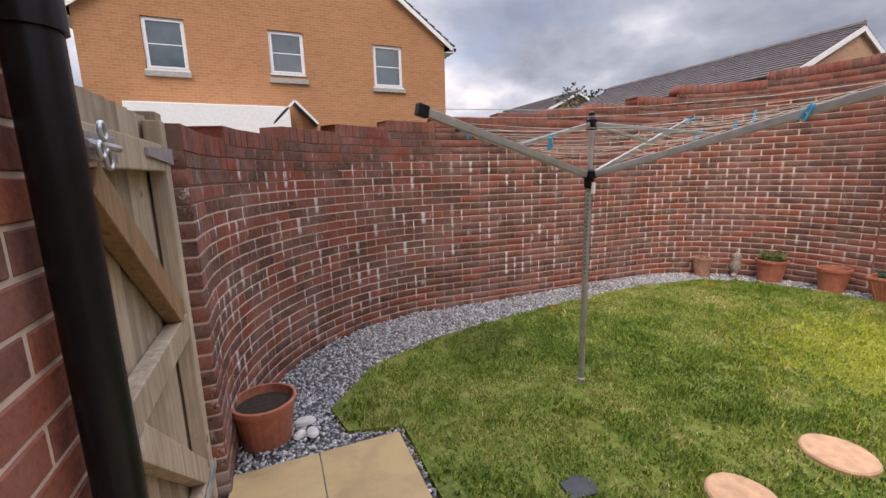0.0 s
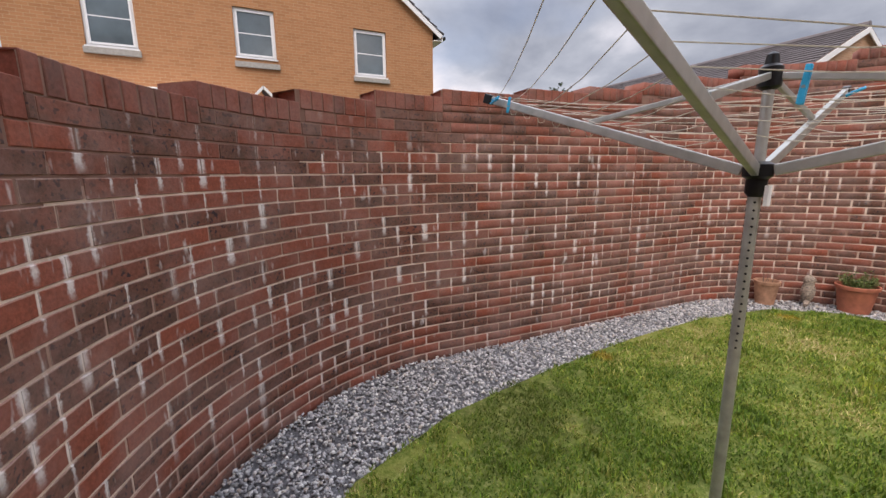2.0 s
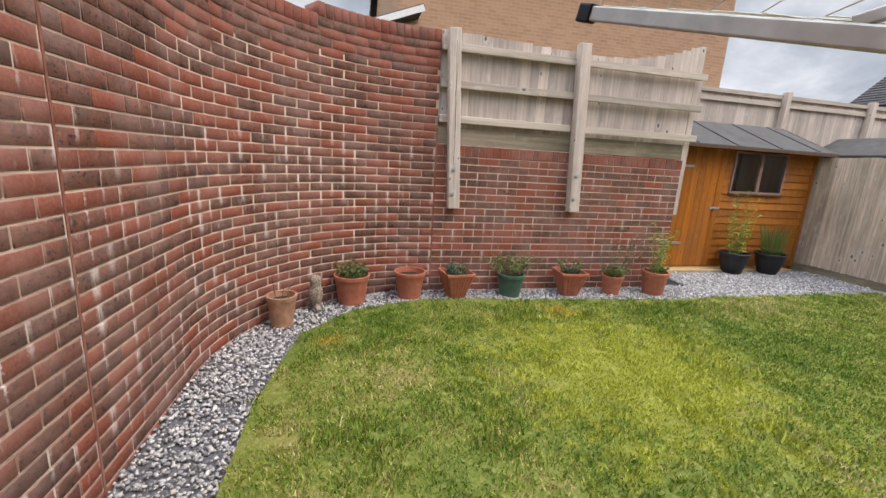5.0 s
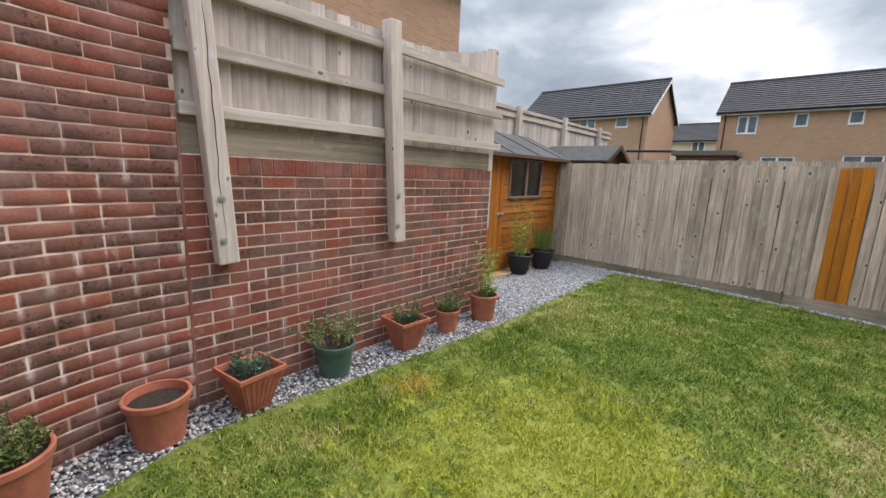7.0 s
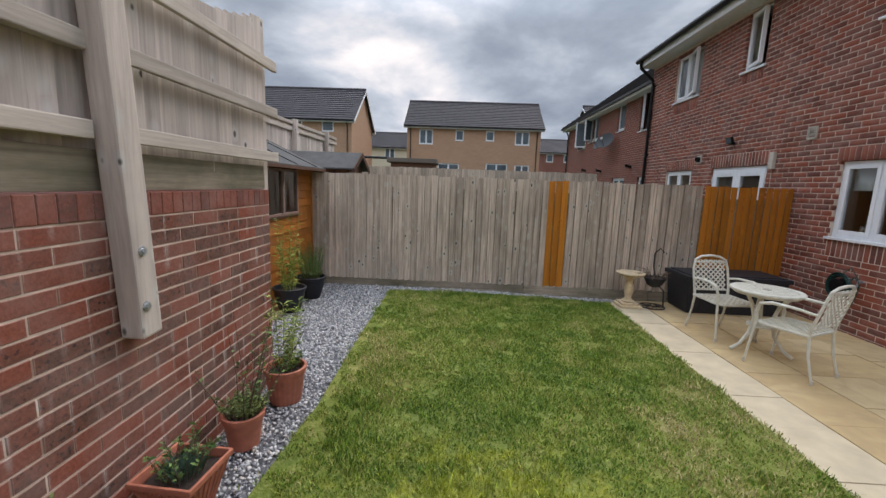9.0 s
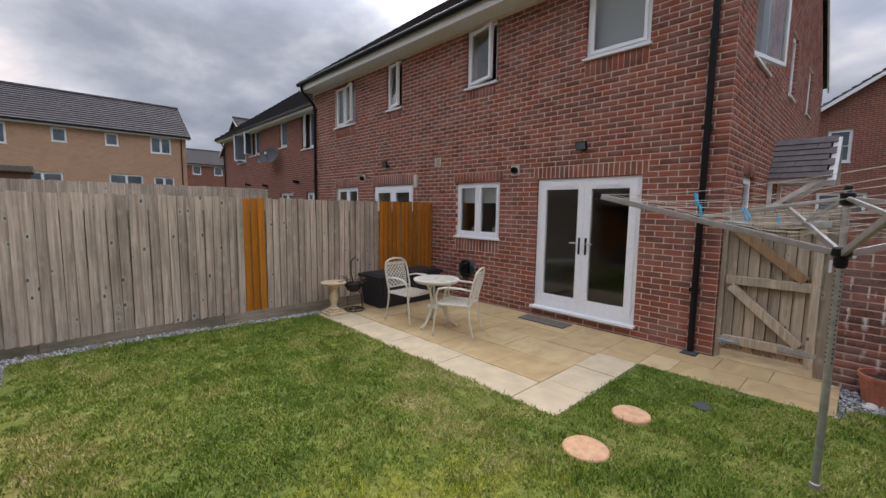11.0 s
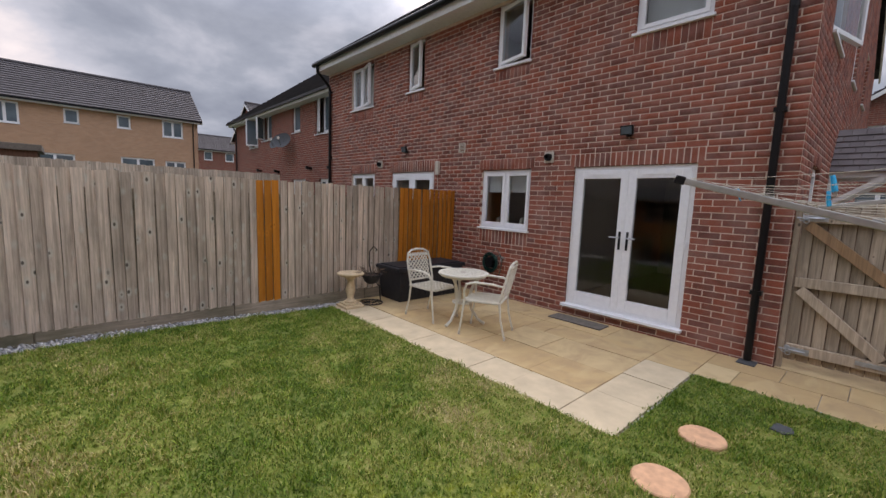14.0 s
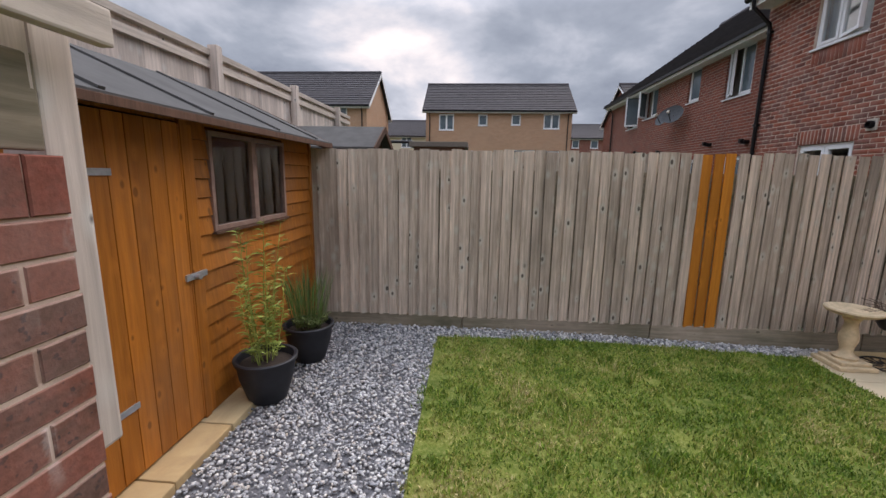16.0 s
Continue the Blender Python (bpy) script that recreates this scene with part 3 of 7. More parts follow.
def flat_bricks(m, width, z0, z1, holes=(), soldiers=(), start=0, top=None, joint=JOINT, perp=PERP):
    """Stretcher bond on a wall frame m (X right, -Y outward). holes and soldiers: (x0, z0, x1, z1). top(x): the wall's height there."""
    out = []
    n = start
    z = z0
    sills = {round(h[3], 3) for h in holes}
    soldiers = [(a, b, c, z0 + COURSE * round((d - z0) / COURSE)) if round(b, 3) in sills else (a, z0 + COURSE * round((b - z0) / COURSE), c, d) for a, b, c, d in soldiers]
    blocks = list(holes) + list(soldiers)
    while z + COURSE <= z1 + 0.01:
        zc = z + COURSE / 2
        x = -PITCH / 2 if n % 2 else 0.0
        cuts = sorted((b[0], b[2]) for b in blocks if b[1] < zc < b[3])
        spans, at = [], 0.0
        for a, b in cuts:
            if a > at:
                spans.append((at, a))
            at = max(at, b)
        if at < width:
            spans.append((at, width))
        for s0, s1 in spans:
            k = math.floor((s0 - x) / PITCH)
            cut = [s0] + [x + i * PITCH for i in range(k, k + int((s1 - s0) / PITCH) + 3) if s0 + 0.05 < x + i * PITCH < s1 - 0.05] + [s1]
            for a, b in zip(cut, cut[1:]):
                if top and zc > top((a + b) / 2):
                    continue
                out.append((m @ Matrix.Translation(((a + b) / 2, 0, zc)), b - a - perp, COURSE - joint))
        z += COURSE
        n += 1
    for x0, a, x1, b in soldiers:
        k = max(1, round((x1 - x0) / 0.0745))
        w = (x1 - x0) / k
        for i in range(k):
            out.append((m @ Matrix.Translation((x0 + (i + 0.5) * w, 0, (a + b) / 2)), w - perp, b - a - joint))
    return out


def slab_with_holes(g, width, z0, z1, holes, y0, y1, grow=0.006):
    xs = sorted({0.0, width, *[h[0] - grow for h in holes], *[h[2] + grow for h in holes]})
    zs = sorted({z0, z1, *[h[1] - grow for h in holes], *[h[3] + grow for h in holes]})
    xs = [x for x in xs if 0 <= x <= width]
    zs = [z for z in zs if z0 <= z <= z1]
    for a, b in zip(xs, xs[1:]):
        run = None
        for c, d in zip(zs, zs[1:]):
            inside = any(h[0] - grow - 1e-6 <= (a + b) / 2 <= h[2] + grow + 1e-6 and h[1] - grow - 1e-6 <= (c + d) / 2 <= h[3] + grow + 1e-6 for h in holes)
            if inside:
                if run:
                    g.box(a, y0, run[0], b, y1, run[1])
                run = None
            else:
                run = (run[0] if run else c, d)
        if run:
            g.box(a, y0, run[0], b, y1, run[1])
    return g


def ring(g, x0, z0, x1, z1, y0, y1, w):
    g.box(x0, y0, z0, x0 + w, y1, z1).box(x1 - w, y0, z0, x1, y1, z1)
    g.box(x0 + w, y0, z0, x1 - w, y1, z0 + w).box(x0 + w, y0, z1 - w, x1 - w, y1, z1)
    return g


def window(parent, x0, z0, x1, z1, lights=(1,), swing=(), back=0.045, glass=None, frame_mat=None, sill=True, bars=0, label=""):
    """A window in a wall frame: lights are the shares of its width; swing maps a light to its opening angle and hinge side."""
    swing = dict(swing)
    w = new("window")
    w.parent = parent
    w.matrix_basis = Matrix.Translation((x0, back, z0))
    tagged(w, label)
    W, H = x1 - x0, z1 - z0
    fm = frame_mat or M_upvc
    g = ring(Geo(), 0, 0, W, H, 0, 0.07, 0.045)
    tot, at = sum(lights), 0.045
    inner = W - 0.09
    edges = []
    for i, s in enumerate(lights):
        e = at + inner * s / tot
        edges.append((at, e))
        if i < len(lights) - 1:
            g.box(e - 0.018, 0, 0.045, e + 0.018, 0.07, H - 0.045)
        at = e
    part("frame", g, fm, w, bevel=0.004)
    for i, (a, b) in enumerate(edges):
        a2, b2 = a + (0.018 if i else 0), b - (0.018 if i < len(edges) - 1 else 0)
        ang, side = swing.get(i, (0, 1))
        hinge = a2 if side > 0 else b2
        mt = Matrix.Translation((hinge, -0.012, 0)) @ Matrix.Rotation(radians(-ang * side), 4, "Z") @ Matrix.Translation((-hinge, 0, 0))
        s = part("sash", ring(Geo(), a2, 0.045, b2, H - 0.045, 0, 0.06, 0.05), fm, w, bevel=0.004)
        s.matrix_basis = mt
        gl = Geo().box(a2 + 0.048, 0.026, 0.093, b2 - 0.048, 0.032, H - 0.093)
        p = part("pane", gl, glass or M_glass, w)
        p.matrix_basis = mt
        for k in range(bars):
            zz = 0.05 + (H - 0.1) * (k + 1) / (bars + 1)
            part("glazing_bar", Geo().box(a2 + 0.048, 0.012, zz - 0.012, b2 - 0.048, 0.024, zz + 0.012), fm, w)
    if sill:
        part("sill", Geo().box(-0.03, -back - 0.035, -0.035, W + 0.03, 0.06, -0.002), fm, w, bevel=0.005)
    return w


def tile_roof(g, w, slope, m, row=0.3, col=0.0, thick=0.02, over=0.0):
    """Tile courses on a plane: local X along the eave, local Y up the slope, Z off the roof."""
    n = max(1, round(slope / row))
    r = slope / n
    for i in range(n):
        if col:
            k = max(1, round(w / col))
            c = w / k
            for j in range(k):
                sh = c / 2 if i % 2 else 0
                a, b = j * c - sh, (j + 1) * c - sh - 0.004
                a, b = max(a, 0), min(b, w)
                g.add([(a, i * r - 0.03, 0.02), (b, i * r - 0.03, 0.02), (b, (i + 1) * r, 0.0), (a, (i + 1) * r, 0.0),
                       (a, i * r - 0.03, 0.02 + thick), (b, i * r - 0.03, 0.02 + thick), (b, (i + 1) * r, thick), (a, (i + 1) * r, thick)],
                      [(3, 2, 1, 0), (4, 5, 6, 7), (0, 1, 5, 4), (1, 2, 6, 5), (2, 3, 7, 6), (3, 0, 4, 7)], m)
        else:
            g.add([(0, i * r - 0.03, 0.01), (w, i * r - 0.03, 0.01), (w, (i + 1) * r, -0.01), (0, (i + 1) * r, -0.01),
                   (0, i * r - 0.03, 0.05 + thick), (w, i * r - 0.03, 0.05 + thick), (w, (i + 1) * r, thick), (0, (i + 1) * r, thick)],
                  [(3, 2, 1, 0), (4, 5, 6, 7), (0, 1, 5, 4), (1, 2, 6, 5), (2, 3, 7, 6), (3, 0, 4, 7)], m)
    return g


def gable_house(name, m, w, depth, base, eave, pitch, mat, label, ridge_x=True, openings=(), door=None, roof_mat=None, porch=None, gaps=0.25, pipe=(), glassy=None):
    """A house in a wall frame: front on y=0, X from 0 to w, going back to y=depth. ridge_x: the ridge runs along the front; else the front is a gable."""
    roof_mat = roof_mat or M_tile
    h = thing(name, m, label, "house", "houses around the garden")
    holes = [(o[0], o[1], o[2], o[3]) for o in openings]
    g = slab_with_holes(Geo(), w, base, eave, holes, 0, 0.25, 0)
    g.box(0, 0.25, base, 0.25, depth, eave).box(w - 0.25, 0.25, base, w, depth, eave).box(0.25, depth - 0.25, base, w - 0.25, depth, eave)
    t = math.tan(radians(pitch))
    if ridge_x:
        top = eave + depth / 2 * t
        for x in (0, w - 0.25):
            g.add([(x, 0, eave), (x, depth, eave), (x, depth / 2, top - 0.05), (x + 0.25, 0, eave), (x + 0.25, depth, eave), (x + 0.25, depth / 2, top - 0.05)],
                  [(0, 1, 2), (5, 4, 3), (0, 3, 4, 1), (1, 4, 5, 2), (2, 5, 3, 0)])
    else:
        top = eave + w / 2 * t
        for y in (0, depth - 0.25):
            g.add([(0, y, eave), (w, y, eave), (w / 2, y, top - 0.05), (0, y + 0.25, eave), (w, y + 0.25, eave), (w / 2, y + 0.25, top - 0.05)],
                  [(0, 1, 2), (5, 4, 3), (0, 3, 4, 1), (1, 4, 5, 2), (2, 5, 3, 0)])
    part("wall", g, mat, h)
    o = 0.3
    r, f, gt = Geo(), Geo(), Geo()
    if ridge_x:
        sl = (depth / 2 + o) / math.cos(radians(pitch))
        for side in (0, 1):
            mm = Matrix.Translation((-gaps, -o, eave - o * t)) if not side else Matrix.Translation((w + gaps, depth + o, eave - o * t)) @ Matrix.Rotation(math.pi, 4, "Z")
            mm = mm @ Matrix.Rotation(radians(pitch), 4, "X")
            tile_roof(r, w + 2 * gaps, sl, mm)
            for x in (-0.03, w + 2 * gaps):
                f.box(x, 0, -0.19, x + 0.03, sl - 0.05, -0.02, mm)
        r.tube([(-gaps, depth / 2, top + 0.04), (w + gaps, depth / 2, top + 0.04)], 0.12, 8)
        for y in (-o, depth + o - 0.03):
            f.box(-gaps, y, eave - o * t - 0.18, w + gaps, y + 0.03, eave - o * t - 0.01)
        f.box(-gaps, -o + 0.03, eave - o * t - 0.18, w + gaps, 0, eave - o * t - 0.16)
        gt.box(-gaps, -o - 0.1, eave - o * t - 0.10, w + gaps, -o - 0.005, eave - o * t - 0.02)
    else:
        sl = (w / 2 + o) / math.cos(radians(pitch))
        for side in (0, 1):
            mm = (Matrix.Translation((-o, depth + gaps, eave - o * t)) @ Matrix.Rotation(-math.pi / 2, 4, "Z")) if not side else (Matrix.Translation((w + o, -gaps, eave - o * t)) @ Matrix.Rotation(math.pi / 2, 4, "Z"))
            mm = mm @ Matrix.Rotation(radians(pitch), 4, "X")
            tile_roof(r, depth + 2 * gaps, sl, mm)
            for x in (-0.03, depth + 2 * gaps):
                f.box(x, 0, -0.16, x + 0.03, sl - 0.03, -0.03, mm)
        r.tube([(w / 2, -gaps, top + 0.04), (w / 2, depth + gaps, top + 0.04)], 0.12, 8)
        for x in (-o, w + o - 0.03):
            f.box(x, -gaps, eave - o * t - 0.2, x + 0.03, depth + gaps, eave - o * t - 0.02)
        for x0, x1 in ((-o + 0.03, 0), (w, w + o - 0.03)):
            f.box(x0, -gaps, eave - o * t - 0.2, x1, depth, eave - o * t - 0.18)
        for x in (-o - 0.1, w + o):
            gt.box(x, -gaps, eave - o * t - 0.13, x + 0.1, depth, eave - o * t - 0.05)
    part("roof", r, roof_mat, h)
    part("fascia", f, M_white, h)
    part("gutter", gt, M_black, h)
    for x in pipe:
        part("downpipe", Geo().tube([(x, -o * 0.9, eave - o * t - 0.1), (x, -0.08, eave - o * t - 0.45), (x, -0.08, base)], 0.035, 8), M_black, h)
    for op in openings:
        lights = op[4] if len(op) > 4 else (1,)
        opts = op[5] if len(op) > 5 else {}
        window(h, op[0] + 0.002, op[1] + 0.002, op[2] - 0.002, op[3] - 0.002, lights, glass=M_darkglass, back=0.06, **opts)
        part("window_backing", Geo().box(op[0] + 0.002, 0.2, op[1] + 0.002, op[2] - 0.002, 0.24, op[3] - 0.002), M_blind if opts.get("bars") == 99 else M_room, h)
    return h


# ---- ground ----
def rise(x, y):
    """The garden climbs a little from the patio to the far walls."""
    t = min(max((x - 2.4) / 2.6, 0.0), 1.0)
    return 0.055 * t * t * (3 - 2 * t)


LAWN = [(2.61, -3.66), (4.2, -3.68), (5.84, -3.62), (5.83, -2.0), (5.80, -0.4), (5.88, 1.0), (5.96, 2.2), (5.72, 2.85), (5.25, 3.24),
        (4.4, 3.38), (3.5, 3.40), (2.5, 3.30), (1.6, 3.12), (0.95, 2.82), (0.56, 2.36), (0.62, 2.08), (0.93, 2.0), (0.93, 0.45), (2.61, 0.45)]


def inside(px, py, poly):
    hit = np.zeros(px.shape, bool)
    n = len(poly)
    for i in range(n):
        (x0, y0), (x1, y1) = poly[i], poly[(i + 1) % n]
        c = (y0 > py) != (y1 > py)
        xi = (x1 - x0) * (py - y0) / ((y1 - y0) or 1e-9) + x0
        hit ^= c & (px < xi)
    return hit


R1, C1, R2, C2 = 1.87, (1.90, 2.03), 1.60, (4.69, 2.20)
ARC = [(0.03, 1.86)] + [(C1[0] + R1 * math.cos(radians(a)), C1[1] + R1 * math.sin(radians(a))) for a in np.linspace(180, 90, 60)]
ARC += [(C2[0] + R2 * math.cos(radians(a)), C2[1] + R2 * math.sin(radians(a))) for a in np.linspace(90, 0, 60)]
ARC += [(6.29, 2.06)]
ARC = np.array(ARC)
ARC_S = np.r_[0, np.cumsum(np.hypot(*np.diff(ARC, axis=0).T))]
BED = [tuple(p) for p in ARC[::6]] + [(6.29, 2.06), (6.29, -0.82), (6.33, -0.82), (6.33, -1.25), (7.09, -1.25), (7.09, -3.93), (0.02, -3.93), (0.02, 1.86)]


def sheet(name, poly, mat, drop, step=0.16, kind="structure", base=-0.14):
    g = Geo()
    p = [Vector((x, y, 0)) for x, y in poly]
    bm = bmesh.new()
    vs = [bm.verts.new(q) for q in p]
    bm.faces.new(vs)
    lo = (min(q.x for q in p), min(q.y for q in p))
    hi = (max(q.x for q in p), max(q.y for q in p))
    for axis in (0, 1):
        v = lo[axis] + step
        while v < hi[axis]:
            co, no = ((v, 0, 0), (1, 0, 0)) if axis == 0 else ((0, v, 0), (0, 1, 0))
            bmesh.ops.bisect_plane(bm, geom=bm.verts[:] + bm.edges[:] + bm.faces[:], plane_co=co, plane_no=no)
            v += step
    bmesh.ops.recalc_face_normals(bm, faces=bm.faces)
    if sum(f.normal.z for f in bm.faces) < 0:
        bmesh.ops.reverse_faces(bm, faces=bm.faces)
    for v in bm.verts:
        v.co.z = rise(v.co.x, v.co.y) + drop + 0.008 * noise.noise(v.co * 3.1)
    edge = [e for e in bm.edges if len(e.link_faces) == 1]
    ex = bmesh.ops.extrude_edge_only(bm, edges=edge)
    for v in ex["geom"]:
        if isinstance(v, bmesh.types.BMVert):
            v.co.z = base
    me = bpy.data.meshes.new(name)
    bm.to_mesh(me)
    bm.free()
    me.materials.append(mat)
    return tagged(new(name, me), kind=kind)


def ground():
    xs = [-900, -300, -100, -40, -20, -9, -4, 0, 4, 9, 14, 24, 45, 100, 300, 900]
    v, f = [], []
    for y in xs:
        for x in xs:
            z = -0.16
            if x < -60:
                z += 0.02 * (-60 - x) ** 0.9
            v.append((x, y, z))
    n = len(xs)
    for i in range(n - 1):
        for j in range(n - 1):
            f.append((i * n + j, i * n + j + 1, (i + 1) * n + j + 1, (i + 1) * n + j))
    tagged(part("ground", Geo().add(v, f), M_field), kind="structure")


ground()
sheet("gravel_bed", BED, M_bed, -0.028, 0.3)
sheet("lawn", LAWN, M_turf, 0.012, 0.12)


# ---- garden wall ----
TOPS = [(0, 1.69), (0.74, 1.763), (1.46, 1.837), (2.08, 1.91), (2.63, 1.98), (3.15, 2.035), (3.88, 2.09), (4.5, 2.15), (5.12, 2.23), (5.83, 2.34), (6.42, 2.48), (7.40, 2.575)]


def along(s):
    x = float(np.interp(s, ARC_S, ARC[:, 0]))
    y = float(np.interp(s, ARC_S, ARC[:, 1]))
    e = 0.05
    dx = float(np.interp(s + e, ARC_S, ARC[:, 0]) - np.interp(s - e, ARC_S, ARC[:, 0]))
    dy = float(np.interp(s + e, ARC_S, ARC[:, 1]) - np.interp(s - e, ARC_S, ARC[:, 1]))
    return x, y, math.atan2(dy, dx)


def arc_frame(s, z=0.0):
    x, y, a = along(s)
    return Matrix.Translation((x, y, z)) @ Matrix.Rotation(a, 4, "Z")


def top_at(s):
    return [z for k, z in TOPS if k <= s][-1]


def arc_wall():
    wall = tagged(new("wall_curved"), "curved red brick garden wall with stepped brick coping and white lime stains", kind="structure")
    length = float(ARC_S[-1])
    core, upper = Geo(), Geo()
    n = 150
    for i in range(n):
        s0, s1 = length * i / n, length * (i + 1) / n
        a, b = arc_frame(s0), arc_frame(s1)
        z1 = top_at((s0 + s1) / 2) - 0.005
        q = [a @ Vector((0, 0.0028, 0)), b @ Vector((0, 0.0028, 0)), b @ Vector((0, 0.2, 0)), a @ Vector((0, 0.2, 0))]
        zm = z1 - 0.105 - 3.3 * COURSE
        for g, za, zb in ((core, -0.2, zm), (upper, zm, z1)):
            g.add([(p.x, p.y, za) for p in q] + [(p.x, p.y, zb) for p in q],
                  [(0, 1, 5, 4), (2, 3, 7, 6)] + ([(4, 5, 6, 7)] if g is upper else [(3, 2, 1, 0)]) + ([(3, 0, 4, 7)] if i == 0 else []) + ([(1, 2, 6, 5)] if i == n - 1 else []))
    part("mortar_core", core, M_mortar, wall)
    part("mortar_core", upper, M_mortar_d, wall, "dark reddish mortar under the coping")
    items, cop = [], []
    edges = [k for k, _ in TOPS] + [length]
    z, n = -0.105, 0
    while z < 2.6:
        x = -PITCH / 2 if n % 2 else 0.0
        while x < length:
            a, b = max(x, 0.0), min(x + PITCH, length)
            x += PITCH
            # a movement joint runs up the wall
            for c, d in ((a, min(b, 5.10)), (max(a, 5.112), b)):
                steps = [c] + [k for k, _ in TOPS if c + 0.03 < k < d - 0.03 and top_at(k - 0.01) - 0.105 - z < COURSE] + [d]
                for u0, u1 in zip(steps, steps[1:]):
                    room = top_at(u0 + 0.004) - 0.105 - z
                    if u1 - u0 > 0.03 and room > 0.02:
                        h = min(COURSE, room)
                        items.append((arc_frame((u0 + u1) / 2, z + h / 2) @ Matrix.Translation((0, -0.002, 0)), u1 - u0 - PERP, h - JOINT))
        z += COURSE
        n += 1
    for (s0, zt), s1 in zip(TOPS, edges[1:]):
        k = max(1, round((s1 - s0) / 0.0735))
        w = (s1 - s0) / k
        for i in range(k):
            cop.append((arc_frame(s0 + (i + 0.5) * w, zt - 0.0525) @ Matrix.Translation((0, -0.003, 0)), w - 0.008, 0.105))
    # the pier's end by the gate
    for k in range(24):
        z = -0.105 + k * COURSE
        if z + COURSE < 1.6:
            for j, (y0, y1) in enumerate(((0.0, 0.10), (0.105, 0.205)) if k % 2 else ((0.0, 0.205),)):
                items.append((Matrix.Translation((0.03 - (y0 + y1) / 2, 1.8565, z + COURSE / 2)), y1 - y0, COURSE - JOINT))
    near = [(0.2, 2.8, 1.2), (0.7, 3.3, 1.2), (1.3, 3.7, 1.2)]
    lay_bricks("wall_bricks", items, wall, M_brick, 300, near, 0.05)
    lay_bricks("coping_bricks", cop, wall, M_coping, 60, near, 0.215)
    part("movement_joint", Geo().add([(-0.006, -0.001, -0.1), (0.006, -0.001, -0.1), (0.006, 0.03, -0.1), (-0.006, 0.03, -0.1), (-0.006, -0.001, 2.1), (0.006, -0.001, 2.1), (0.006, 0.03, 2.1), (-0.006, 0.03, 2.1)],
                                     [(3, 2, 1, 0), (4, 5, 6, 7), (0, 1, 5, 4), (1, 2, 6, 5), (2, 3, 7, 6), (3, 0, 4, 7)], arc_frame(5.106)), M_mortar_red, wall)
    part("movement_joint", Geo().box(6.2862, 2.053, -0.1, 6.30, 2.068, 1.70), M_mortar_red, wall)
    return wall


arc_wall()


def half_wall():
    wall = tagged(new("wall_east"), "low red brick wall with brick on edge coping under timber panels", kind="structure")
    m = pose(6.29, 2.06, 0, 0, 0, -90)
    W = 2.87
    part("mortar_core", Geo().box(0, 0.003, -0.2, W - 0.007, 0.205, 1.543, m), M_mortar, wall)
    items = flat_bricks(m, W, -0.105, 1.44)
    e = pose(6.29, 2.06 - W, 0, 0, 0, 180)
    for k in range(21):
        z = -0.105 + k * COURSE
        for y0, y1 in (((0.005, 0.105), (0.11, 0.215)) if k % 2 else ((0.005, 0.215),)):
            items.append((Matrix.Translation((6.29 + (y0 + y1) / 2, 2.06 - W, z + COURSE / 2)), y1 - y0, COURSE - JOINT))
    cop = []
    k = round(W / 0.0735)
    for i in range(k):
        cop.append((m @ Matrix.Translation(((i + 0.5) * W / k, -0.002, 1.495)), W / k - 0.008, 0.105))
    near = [(6.29, 1.6, 0.9), (6.29, 0.3, 0.9), (6.29, -0.6, 1.1)]
    lay_bricks("wall_bricks", items, wall, M_brick, 300, near, 0.05)
    lay_bricks("coping_bricks", cop, wall, M_coping, 39, near, 0.215)


half_wall()


# ---- the house ----
HY0 = -9.0
HM = pose(0, HY0, 0, 0, 0, 90)


def hy(y):
    return y - HY0


DOOR = (hy(-1.54), 0.16, hy(0.0), 2.11)
KWIN = (hy(-3.30), 1.15, hy(-2.28), 2.11)
UPS = [(hy(-0.85), 3.72, hy(-0.01), 4.72), (hy(-3.10), 3.76, hy(-2.42), 4.72), (hy(-5.50), 3.76, hy(-4.97), 4.72), (hy(-7.78), 3.68, hy(-6.80), 4.68)]
ND = (hy(-6.0), 0.16, hy(-4.57), 2.13)
NW = (hy(-7.75), 1.15, hy(-6.70), 2.13)
HOLES = [DOOR, KWIN, ND, NW] + UPS
HW = hy(0.90)
EAVE = 4.86


